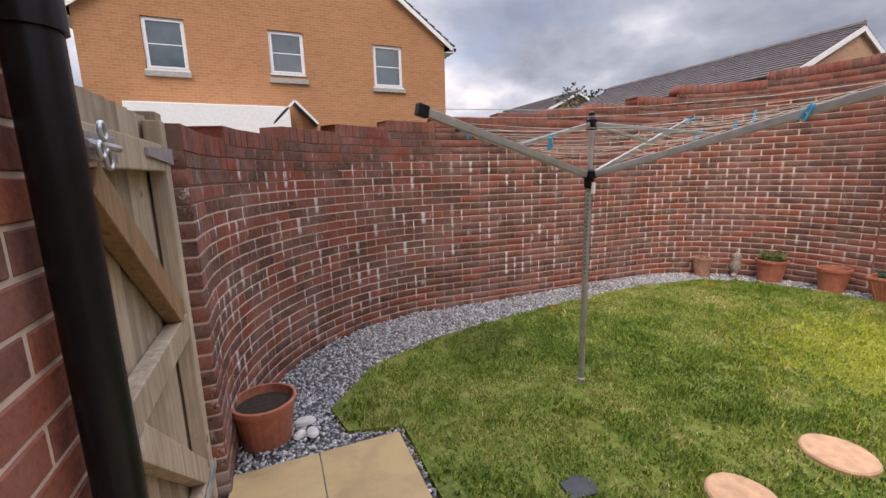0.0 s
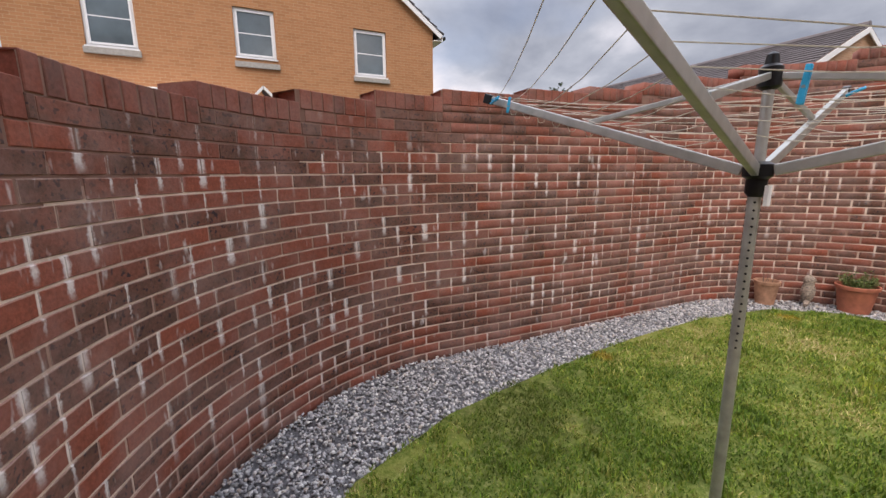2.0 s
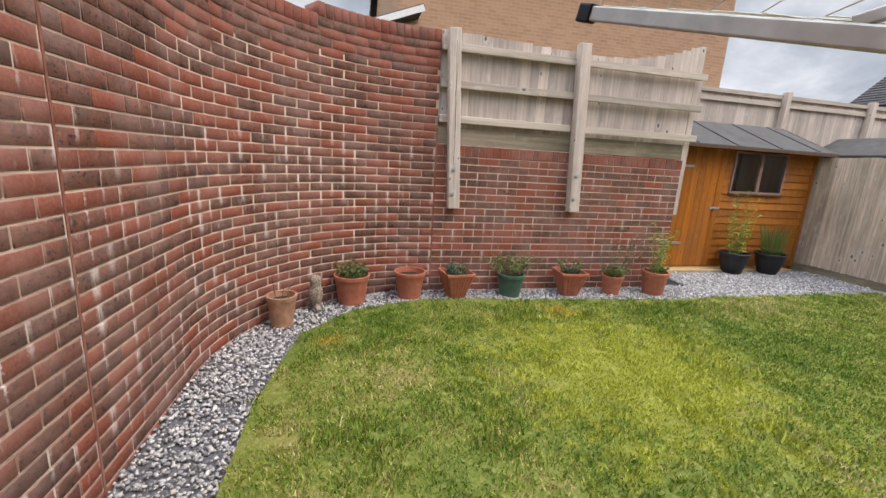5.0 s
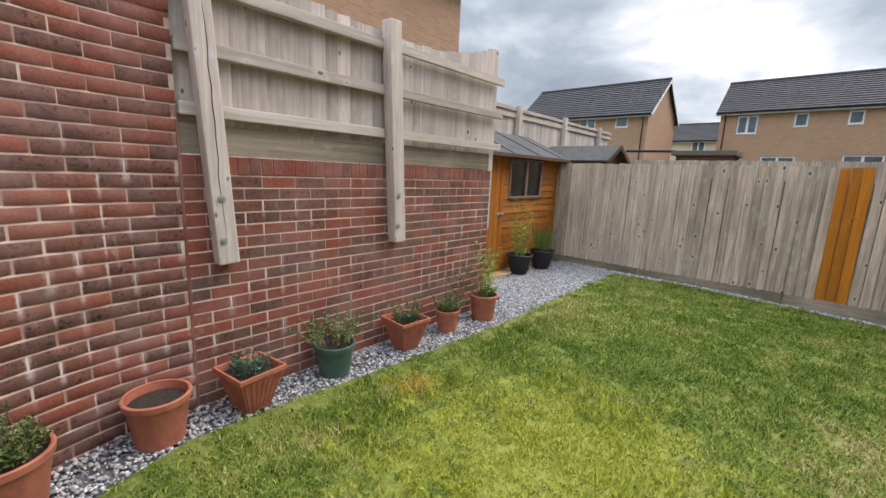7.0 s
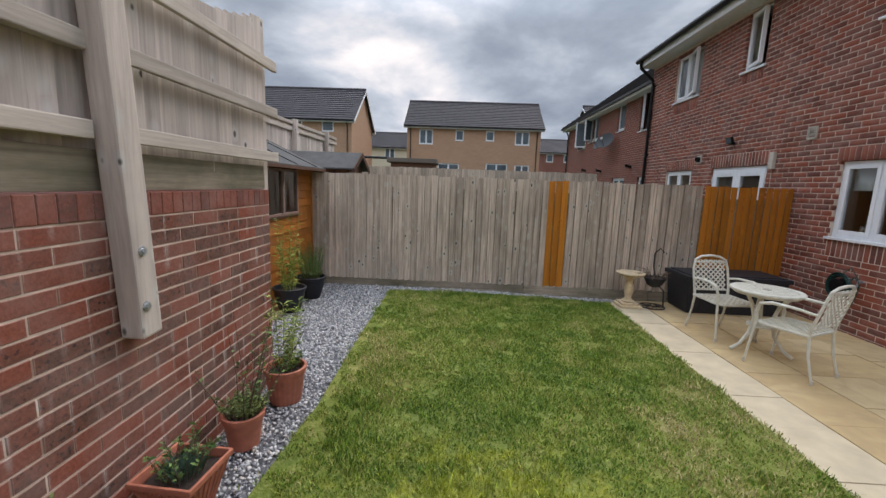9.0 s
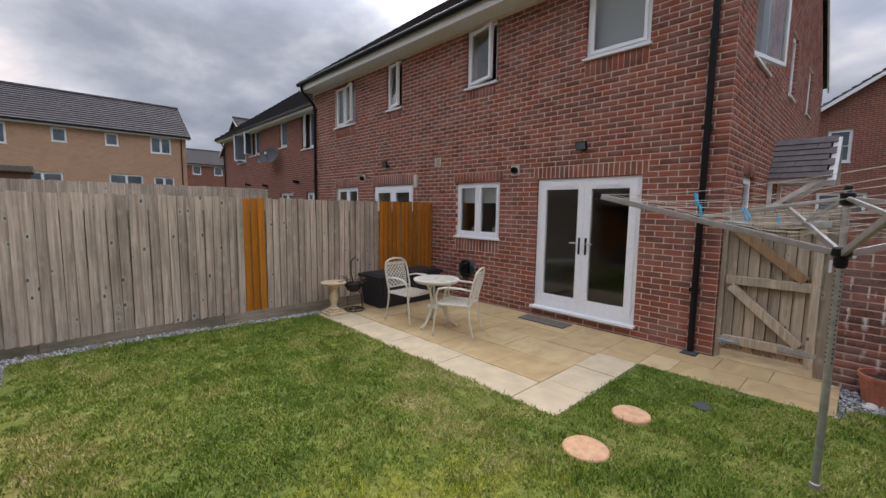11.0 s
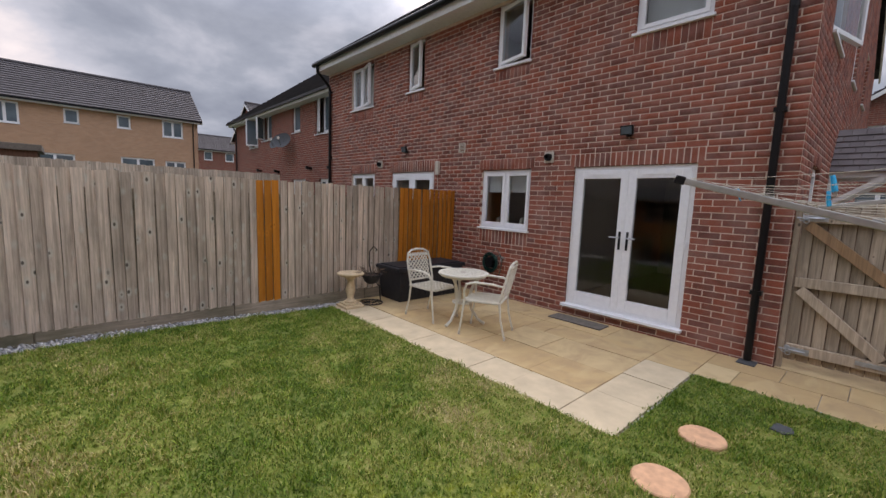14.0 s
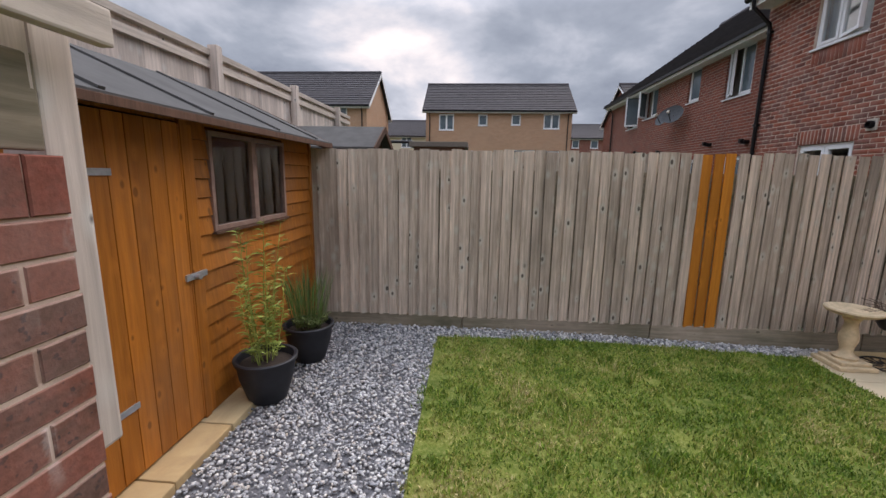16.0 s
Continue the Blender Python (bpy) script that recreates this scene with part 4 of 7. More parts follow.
def near_house():
    h = thing("house", pose(0, 0, 0), "two-storey red brick end of terrace house with white plastic windows", "house")
    hm = HM
    g = slab_with_holes(Geo(), HW - 0.004, -0.2, EAVE, HOLES, 0.0038, 0.30, 0.006)
    part("wall", Geo().add(g.v, g.f, hm), M_mortar_h, h)
    # side wall to the path, as a gable
    side = pose(0, 0.90, 0, 0, 0, 180)
    sh = [(0.85, 3.55, 1.85, 4.70), (3.7, 3.65, 4.3, 4.70), (6.2, 3.75, 6.8, 4.70), (0.85, 1.15, 1.5, 2.12)]
    D = 9.2
    g = slab_with_holes(Geo(), D, -0.2, EAVE, sh, 0.0038, 0.30, 0.006)
    top = EAVE + 3.34
    g.add([(0.3, 0.007, EAVE), (D, 0.007, EAVE), (D / 2, 0.007, top), (0.3, 0.3, EAVE), (D, 0.3, EAVE), (D / 2, 0.3, top)], [(0, 1, 2), (5, 4, 3), (0, 3, 4, 1), (1, 4, 5, 2), (2, 5, 3, 0)])
    part("wall", Geo().add([(v[0] if v[0] > 0.31 else v[0] + 0.006, v[1], v[2]) for v in g.v], g.f, side), M_mortar_h, h)
    # inside
    r = Geo()
    r.box(-4.5, HY0 + 0.31, 0.02, -4.4, 0.58, 4.77).box(-4.4, HY0 + 0.01, 0.02, -0.31, HY0 + 0.31, 4.77).box(-4.4, 0.50, 0.02, -0.31, 0.58, 4.77)
    for y in (-1.95, -4.0, -6.3):
        r.box(-4.4, y, 0.1, -0.31, y + 0.1, 4.77)
    part("inner_wall", r, M_room, h)
    part("floor", Geo().box(-4.4, HY0 + 0.31, 0.0, -0.31, 0.5, 0.14).box(-4.4, HY0 + 0.31, 2.45, -0.31, 0.5, 2.70), M_floorin, h)
    part("ceiling", Geo().box(-9.2, HY0 + 0.31, 4.78, -0.31, 0.58, 4.84), M_room, h)
    part("wall", Geo().box(-9.2, HY0, -0.2, -8.9, 0.6, EAVE).box(-8.9, HY0, -0.2, -0.31, HY0 + 0.005, EAVE), M_far_red, h)
    # roof
    rf, f, gt = Geo(), Geo(), Geo()
    pitch = 36
    t = math.tan(radians(pitch))
    o = 0.36
    sl = (4.6 + o) / math.cos(radians(pitch))
    mm = Matrix.Translation((o, HY0 - 0.05, EAVE + 0.14 - o * t + 0.22)) @ Matrix.Rotation(math.pi / 2, 4, "Z") @ Matrix.Rotation(radians(pitch), 4, "X")
    tile_roof(rf, HW + 0.14, sl, mm)
    mm2 = Matrix.Translation((-9.2 - o, 0.99, EAVE + 0.36 - o * t)) @ Matrix.Rotation(-math.pi / 2, 4, "Z") @ Matrix.Rotation(radians(pitch), 4, "X")
    tile_roof(rf, HW + 0.14, sl, mm2)
    part("roof", rf, M_tile, h)
    f.box(o - 0.03, HY0 - 0.05, EAVE - 0.10, o, 0.97, EAVE + 0.12).box(0.003, HY0, EAVE - 0.10, o - 0.03, 0.97, EAVE - 0.085)
    for q in (mm, mm2):
        x = HW + 0.14 if q is mm else 0.0
        f.box(x - 0.015, 0, -0.2, x + 0.02, sl - 0.02, -0.005, q)
    part("fascia", f, M_white, h)
    gt.tube([(o + 0.055, HY0 - 0.05, EAVE + 0.07), (o + 0.055, 1.0, EAVE + 0.07)], 0.058, 10)
    part("gutter", gt, M_black, h, smooth=True)
    for y in (0.69, -8.85):
        dp = Geo().tube([(o + 0.055, y, EAVE + 0.03), (o + 0.04, y, EAVE - 0.12), (0.07, y, EAVE - 0.42), (0.05, y, EAVE - 0.55), (0.05, y, 0.02)], 0.0365, 14)
        for z in (0.75, 2.6, 4.3):
            dp.box(0.002, y - 0.052, z - 0.022, 0.084, y + 0.052, z + 0.022)
        for z in (1.73, 3.6):
            dp.lathe([(0.043, z - 0.05), (0.043, z + 0.05)], 14, Matrix.Translation((0.05, y, 0)))
        part("downpipe", dp, M_black, h, "glossy black round rainwater pipe", smooth=True)
    # windows
    hw = [("kitchen", KWIN, (1, 1), {}), ("w", UPS[0], (1,), {}), ("w", UPS[1], (1,), {0: (13, 1)}), ("w", UPS[2], (1,), {0: (14, 1)}), ("w", UPS[3], (1, 1.3), {1: (16, 1)}), ("w", NW, (1, 1), {})]
    for nm, o4, lights, sw in hw:
        w = window(h, o4[0], o4[1], o4[2], o4[3], lights, sw)
        w.matrix_basis = hm @ w.matrix_basis
    for o4 in sh:
        w = window(h, o4[0], o4[1], o4[2], o4[3], (1,), {0: (14, 1)} if o4[0] < 1 and o4[1] > 3 else {})
        w.matrix_basis = side @ w.matrix_basis
    # blinds
    for o4, drop in ((KWIN, 0.36),):
        part("blind", Geo().box(o4[0] + 0.06, 0.16, o4[3] - drop, o4[2] - 0.06, 0.17, o4[3] - 0.02, hm), M_blind, h, "half drawn white blind")
    for o4 in (UPS[0], UPS[3]):
        part("blind", Geo().box(o4[0] + 0.02, 0.2, o4[1], o4[2] - 0.02, 0.21, o4[3] - 0.02, hm), M_blind, h)
    return h, hm, side, sh


house, hm_, side_, side_holes = near_house()


def french_door(parent, hm, o4, label):
    d = new("patio_door")
    d.parent = parent
    d.matrix_basis = hm @ Matrix.Translation((o4[0], 0.03, o4[1]))
    tagged(d, label)
    W, H = o4[2] - o4[0], o4[3] - o4[1]
    part("frame", ring(Geo(), 0, 0, W, H, 0, 0.07, 0.05), M_upvc, d, bevel=0.005)
    for i, (a, b) in enumerate(((0.05, W / 2), (W / 2, W - 0.05))):
        g = Geo()
        s = 0.10
        g.box(a, -0.012, 0.05, a + s, 0.05, H - 0.05).box(b - s, -0.012, 0.05, b, 0.05, H - 0.05)
        g.box(a + s, -0.012, 0.05, b - s, 0.05, 0.05 + 0.15).box(a + s, -0.012, H - 0.05 - 0.11, b - s, 0.05, H - 0.05)
        part("door_leaf", g, M_upvc, d, bevel=0.006)
        part("pane", Geo().box(a + s - 0.002, 0.018, 0.198, b - s + 0.002, 0.026, H - 0.158), M_glass, d)
        part("trickle_vent", Geo().box(a + 0.17, -0.02, H - 0.115, b - 0.17, -0.012, H - 0.095), M_upvc, d)
        hx = b - 0.05 if i == 0 else a + 0.05
        part("handle_plate", Geo().box(hx - 0.015, -0.024, 0.86, hx + 0.015, -0.012, 1.10), M_black, d, "black handle plate", bevel=0.004)
        e = -1 if i == 0 else 1
        g = Geo().tube([(hx, -0.024, 1.02), (hx, -0.06, 1.02), (hx + e * 0.12, -0.062, 1.02)], 0.009, 8)
        part("handle", g, M_galv, d, "chrome lever handle", smooth=True)
        for z in (0.25, 1.0, 1.75):
            x = 0.035 if i == 0 else W - 0.035
            part("hinge", Geo().lathe([(0.011, z - 0.05), (0.011, z + 0.05)], 10, Matrix.Translation((x, -0.018, 0))), M_upvc, d)
    part("sill", Geo().box(-0.03, -0.10, -0.04, W + 0.03, 0.06, -0.002), M_upvc, d, bevel=0.006)


french_door(house, hm_, DOOR, "closed white double patio door with full height glass")
french_door(house, hm_, ND, "closed white double patio door behind the fence")


def house_bits():
    def lamp(y, z):
        g = thing("flood_light", pose(0, y, z), "small black flood light on the brick wall", "light")
        part("bracket", Geo().box(0, -0.03, -0.05, 0.03, 0.03, 0.0).box(0.03, -0.012, -0.05, 0.09, 0.012, -0.03), M_black, g, bevel=0.003)
        part("housing", Geo().box(0.06, -0.08, -0.02, 0.10, 0.08, 0.10, Matrix.Rotation(radians(14), 4, "Y")), M_black, g, bevel=0.006)
        part("lens", Geo().box(0.1, -0.065, -0.005, 0.104, 0.065, 0.085, Matrix.Rotation(radians(14), 4, "Y")), M_darkglass, g)

    def vent(y, z):
        g = thing("flue_vent", pose(0, y, z), "square pale wall vent with round black outlet", "vent")
        part("plate", ring(Geo(), -0.08, -0.08, 0.08, 0.08, -0.02, 0.0, 0.03).box(-0.05, -0.012, -0.05, 0.05, 0, 0.05), M_vent, g, bevel=0.004).matrix_basis = Matrix.Rotation(math.pi / 2, 4, "Z")
        part("outlet", Geo().lathe([(0.05, 0.0), (0.056, 0.05), (0.05, 0.075), (0.04, 0.075), (0.035, 0.03)], 16, Matrix.Rotation(math.pi / 2, 4, "Y")), M_black, g, smooth=True)

    lamp(-0.80, 2.52)
    lamp(-5.45, 2.58)
    vent(-1.96, 2.27)
    vent(-6.45, 2.33)
    g = thing("air_brick", pose(0, -3.80, 2.53), "small pale louvred air brick", "vent")
    a = ring(Geo(), -0.075, -0.085, 0.075, 0.085, -0.025, 0, 0.012)
    for k in range(6):
        a.box(-0.063, -0.02, -0.066 + k * 0.025, 0.063, -0.004, -0.056 + k * 0.025)
    part("grille", a, M_vent, g).matrix_basis = Matrix.Rotation(math.pi / 2, 4, "Z")
    g = thing("utility_box", pose(0, -4.44, 2.19), "slim cream box on the brick wall", "box")
    part("case", Geo().box(0, -0.045, -0.13, 0.055, 0.045, 0.13), M_vent, g, bevel=0.01)
    part("cable", Geo().tube([(0.02, 0, -0.13), (0.012, 0.005, -0.8), (0.012, 0, -1.2)], 0.004, 6), M_vent, g)


house_bits()


# second block of the terrace
def terrace():
    lab = "red brick terraced house with white windows and black gutter"
    m = pose(-1.0, -21.0, 0, 0, 0, 90)
    W = 11.7
    ys = [(10.0, 3.6, 11.0 - 0.2, 4.85), (8.0, 3.9, 8.75, 4.85), (5.2, 3.6, 6.2, 4.85), (2.2, 3.6, 3.4, 4.9)]
    ops = [(9.0, 3.62, 10.1, 4.86, (1, 1), {"swing": ((0, (22, 1)),)}), (7.05, 3.85, 7.75, 4.86, (1,)), (3.7, 3.8, 4.9, 4.86, (1, 1), {"swing": ((0, (50, 1)),)}), (2.0, 3.6, 3.2, 4.86, (1, 1), {"swing": ((0, (30, 1)), (1, (60, -1)))}),
           (9.3, 0.9, 10.2, 2.13, (1, 1)), (7.0, 0.15, 8.2, 2.13, (1, 1)), (4.3, 0.9, 5.3, 2.13, (1, 1)), (2.0, 0.15, 3.2, 2.13, (1, 1))]
    h = gable_house("terraced_house", m, W, 9.2, -0.2, 5.15, 36, M_far_red, lab, True, ops, pipe=(0.25, 11.4))
    for x, z in ((10.2, 2.4), (8.6, 2.45), (5.6, 2.4), (3.5, 2.5)):
        part("outside_light", Geo().box(x, -0.12, z, x + 0.14, 0, z + 0.09).box(x + 0.03, -0.2, z + 0.02, x + 0.11, -0.12, z + 0.12), M_black, h)
    for k in range(2):
        d = thing("satellite_dish", pose(-0.65, -14.5 + 0.55 * k, 3.5, 0, 62, 15 + 25 * k), "grey satellite dish on a wall bracket", "satellite dish", "dishes on the terrace")
        prof = [(0.02 + 0.30 * (i / 6), 0.09 * (i / 6) ** 2) for i in range(7)]
        part("reflector", Geo().lathe(prof + [(r - 0.002, z + 0.008) for r, z in reversed(prof)], 24, caps=(False, False)), M_slate, d, smooth=True)
        part("arm", Geo().tube([(0.25, 0, 0.02), (0.1, 0, 0.34)], 0.012, 8), M_iron, d)
        part("receiver", Geo().box(0.05, -0.03, 0.32, 0.13, 0.03, 0.38), M_vent, d)
        part("bracket", Geo().tube([(0, 0, 0), (-0.12, 0, -0.25)], 0.02, 8), M_iron, d)


terrace()

# ---- houses around ----
gable_house("terraced_house", pose(-5.01, -35.8, 0, 0, 0, 90), 7.2, 9, -0.2, 5.9, 33, M_far_red, "red brick house end wall beyond the terrace", False, [(2.95, 4.7, 3.4, 5.55)])
gable_house("detached_house", pose(9.4, -32.3, 0, 0, 0, 180), 11.0, 6.6, -0.3, 6.60, 35, M_far_buff, "buff brick semi-detached house with grey roof and white windows", True,
            [(1.0, 4.95, 2.15, 6.15, (1, 1)), (4.0, 5.3, 4.7, 6.15), (6.5, 5.35, 7.2, 6.15), (8.9, 5.1, 10.1, 6.2, (1, 1)), (2.6, 1.7, 4.4, 3.45, (1, 1)), (6.6, 1.7, 8.4, 3.55, (1, 1)), (9.0, 2.2, 10.2, 3.5, (1, 1))], pipe=(0.3, 10.7))
gable_house("detached_house", pose(22.7, -27.6, 0, 0, 0, 180), 9.9, 6.8, -0.3, 6.20, 37, M_far_buff, "buff brick detached house with grey roof and plain end wall", True,
            [(5.0, 5.0, 6.3, 6.1, (1, 1)), (7.7, 5.15, 8.6, 6.1)], pipe=(9.6,))
gable_house("detached_house", pose(18.0, -46.0, 0, 0, 0, 180), 9.0, 7, -0.3, 5.9, 28, M_render, "cream rendered house with grey roof in the distance", True, [(4.2, 4.5, 5.4, 5.7, (1, 1))])
gable_house("detached_house", pose(-2.0, -54.0, 0, 0, 0, 180), 12.0, 7, -0.3, 6.6, 28, M_far_red, "red brick house with grey roof in the distance", True, [(4.6, 5.2, 5.5, 6.2), (6.9, 5.2, 7.85, 6.2)])
north = gable_house("detached_house", pose(-3.9, 13.7, 0), 10.2, 8.0, -0.2, 5.95, 36, M_far_gold, "golden brick house with white sash windows behind the garden wall", False,
                    [(1.45, 4.42, 2.45, 5.76, (1,), {"bars": 1}), (4.56, 4.5, 5.55, 5.72, (1,), {"bars": 1}), (7.68, 4.3, 8.66, 5.60, (1,), {"bars": 1})], gaps=0.12, pipe=())
for x in (1.45, 4.56, 7.68):
    part("stone_sill", Geo().box(x - 0.05, -0.07, 4.24 if x != 7.68 else 4.14, x + 1.05, 0.0, 4.38 if x != 7.68 else 4.26), M_concrete, north, bevel=0.008)
cp = thing("porch_canopy", pose(-3.9, 13.7, 0), "long white flat porch canopy with a small pitched end", "canopy")
part("canopy_roof", Geo().box(1.0, -0.9, 2.6, 4.95, 0.0, 3.44), M_white, cp, bevel=0.02)
g = Geo()
g.beam((5.10, -0.85, 3.62), (5.72, -0.85, 2.98), 0.06, 0.1, (0, 1, 0)).beam((5.10, -0.85, 3.62), (4.5, -0.85, 2.98), 0.06, 0.1, (0, 1, 0))
part("bargeboard", g, M_white, cp)
part("canopy_tiles", Geo().add([(5.10, -0.85, 3.62), (5.72, -0.85, 2.98), (5.72, 0, 2.98), (5.10, 0, 3.62), (5.10, -0.85, 3.67), (5.76, -0.85, 3.0), (5.76, 0, 3.0), (5.10, 0, 3.67)],
                               [(0, 1, 2, 3), (4, 5, 6, 7), (0, 1, 5, 4), (3, 2, 6, 7)]), M_tile, cp)
west = gable_house("detached_house", pose(-16.6, -0.75, 0, 0, 0, 90), 8.35, 9, -0.3, 5.05, 33, M_far_red, "red brick detached house with white windows and a small porch", False,
                   [(1.35, 3.62, 2.05, 4.87, (1,), {"bars": 1}), (3.8, 3.75, 4.65, 4.87, (1,), {"bars": 1}), (6.35, 3.6, 7.25, 4.8, (1,), {"bars": 1}), (1.2, 1.2, 2.6, 2.46, (1, 1)), (3.85, 0.1, 4.85, 2.2), (5.9, 1.2, 7.2, 2.38, (1, 1))], pipe=(8.2,))
pc = thing("porch", pose(-16.6, -0.75, 0, 0, 0, 90), "small pitched white porch over the door", "porch")
g = Geo()
g.beam((4.35, -0.8, 3.12), (3.68, -0.8, 2.5), 0.08, 0.13, (0, 1, 0)).beam((4.35, -0.8, 3.12), (5.02, -0.8, 2.5), 0.08, 0.13, (0, 1, 0))
g.box(3.7, -0.8, -0.3, 3.8, -0.7, 2.5).box(4.9, -0.8, -0.3, 5.0, -0.7, 2.5)
part("porch_frame", g, M_white, pc)
g = Geo()
for s in (-1, 1):
    g.add([(4.35, -0.8, 3.2), (4.35 + s * 0.72, -0.8, 2.54), (4.35 + s * 0.72, 0, 2.54), (4.35, 0, 3.2), (4.35, -0.8, 3.25), (4.35 + s * 0.76, -0.8, 2.56), (4.35 + s * 0.76, 0, 2.56), (4.35, 0, 3.25)],
          [(0, 1, 2, 3), (4, 5, 6, 7), (0, 1, 5, 4), (3, 2, 6, 7)])
part("porch_roof", g, M_tile, pc)
gable_house("detached_house", pose(12.0, 1.9, 0, 0, 0, -90), 8.7, 8.5, -0.3, 6.9, 35, M_far_buff, "tall buff brick house rising behind the timber panels", True, [], pipe=())
gable_house("terraced_house", pose(15.8, 19.3, 0, 0, 0, -90), 11.2, 7.0, -0.3, 4.4, 25, M_far_buff, "low terrace with a long weathered tile roof behind the garden wall", True, [], roof_mat=M_tile_w, gaps=0.1)
gable_house("terraced_house", pose(20.0, 38.0, 0, 0, 0, -90), 11.0, 7.0, -0.3, 5.9, 25, M_far_buff, "low house with a weathered tile roof and white gable boards", True, [], roof_mat=M_tile_w, gaps=0.2)
ep = thing("porch_canopy", pose(11.9, 2.0, 0), "grey lean-to canopy with a white board at the house corner", "canopy")
part("canopy_roof", Geo().beam((-0.3, 0.75, 3.92), (-0.3, -0.55, 4.42), 0.8, 0.06), M_felt, ep)
part("bargeboard", Geo().beam((-0.72, 0.75, 3.86), (-0.72, -0.55, 4.36), 0.03, 0.12), M_white, ep)
gable_house("bungalow", pose(-40, 15.3, 0, 0, 0, 90), 8.0, 5.0, -0.3, 3.6, 25, M_far_buff, "low buff house with a grey tile roof", True, [], roof_mat=M_tile_w)


sr = thing("shelter", pose(6.75, -14.6, 0), "dark flat-roofed garden shelter beyond the fences", "shelter")
part("roof", Geo().box(-0.95, -0.8, 2.45, 1.0, 0.8, 2.62), M_mat, sr, bevel=0.02)
part("wall", Geo().box(-0.85, -0.7, 0, 0.85, 0.7, 2.45), M_brownwood, sr)
part("pole", Geo().tube([(0.9, 0.7, 2.60), (2.6, 0.7, 2.62)], 0.05, 8), M_black, sr)


# ---- fence to the south ----
def board(w, h, t0=0.006, t1=0.026, flip=False):
    g = Geo()
    if flip:
        return g.add([(0, -0.007, 0), (w, 0.011, 0), (w, t1, 0), (0, t0 - 0.002, 0), (0, -0.007, h), (w, 0.011, h), (w, t1, h), (0, t0 - 0.002, h)],
                     [(3, 2, 1, 0), (4, 5, 6, 7), (0, 1, 5, 4), (1, 2, 6, 5), (2, 3, 7, 6), (3, 0, 4, 7)])
    return g.add([(0, 0.011, 0), (w, -0.007, 0), (w, t0 - 0.002, 0), (0, t1, 0), (0, 0.011, h), (w, -0.007, h), (w, t0 - 0.002, h), (0, t1, h)],
                 [(3, 2, 1, 0), (4, 5, 6, 7), (0, 1, 5, 4), (1, 2, 6, 5), (2, 3, 7, 6), (3, 0, 4, 7)])


def south_fence():
    f = thing("fence", pose(0.02, -3.93, 0), "weathered close board fence with two orange stained stretches", "fence", kind="structure")
    rnd = random.Random(4)
    w = 0.0975
    meshes = [board(w - 0.004, 1.60 + 0.006 * k, flip=True).mesh("board", M_fence) for k in range(3)]
    orange = [board(w - 0.004, 1.60 + 0.006 * k, flip=True).mesh("board", M_orange) for k in range(2)]
    n = 74
    for i in range(n):
        x = i * w
        c = x + 0.02 + w / 2
        paint = c < 1.30 or 3.19 < c < 3.56
        b = new("board", rnd.choice(orange if paint else meshes))
        b.parent = f
        b.matrix_basis = pose(x, -0.02 + rnd.uniform(-0.004, 0.004), 0.15 + rnd.uniform(-0.006, 0.006), rnd.uniform(-0.5, 0.5), rnd.uniform(-0.45, 0.45), rnd.uniform(-2.0, 2.0))
    for a, b in ((0.0, 1.9), (1.91, 3.8), (3.81, 5.6), (5.61, 7.25)):
        part("gravel_board", Geo().box(a, -0.035, -0.1, b, -0.004, 0.155), M_damp, f, bevel=0.004)
    part("backing_board", Geo().box(0.0, -0.044, 0.17, 7.2, -0.034, 1.58), M_damp, f)
    part("rail", Geo().box(0, -0.09, 0.35, 7.25, -0.045, 0.42).box(0, -0.09, 0.95, 7.25, -0.045, 1.02).box(0, -0.09, 1.5, 7.25, -0.045, 1.57), M_fence, f)
    for x in (0.06, 1.9, 3.75, 5.55, 7.2):
        part("post", Geo().box(x, -0.15, -0.1, x + 0.1, -0.05, 1.68), M_fence, f)


south_fence()


def back_fences():
    f = thing("fence", pose(8.72, 1.5, 0, 0, 0, -90), "tall weathered fence with posts and capping rail behind the shed", "fence", kind="structure")
    rnd = random.Random(9)
    ms = [board(0.112, 2.75).mesh("board", M_trellis)]
    for i in range(120):
        b = new("board", ms[0])
        b.parent = f
        b.matrix_basis = pose(i * 0.098, rnd.uniform(-0.003, 0.003), 0.1, 0, 0, rnd.uniform(-1, 1))
    part("capping", Geo().box(0, -0.05, 2.86, 11.9, 0.05, 2.93), M_rail, f, bevel=0.004)
    part("rail", Geo().box(0, -0.045, 2.72, 11.9, -0.004, 2.80).box(0, -0.045, 1.9, 11.9, -0.004, 1.98), M_rail, f)
    for x in (4.45, 6.45, 8.6, 10.8):
        part("post", Geo().box(x, -0.13, 0, x + 0.11, -0.02, 2.98), M_trellis, f, bevel=0.006)
    g = thing("fence", pose(0.3, -11.8, 0), "weathered boundary fence of the next gardens", "fence", kind="structure")
    m2 = board(0.112, 2.14).mesh("board", M_fence)
    for i in range(92):
        b = new("board", m2)
        b.parent = g
        b.matrix_basis = pose(i * 0.1, rnd.uniform(-0.004, 0.004), 0.05 + rnd.uniform(-0.01, 0.01), 0, 0, rnd.uniform(-1, 1))


back_fences()


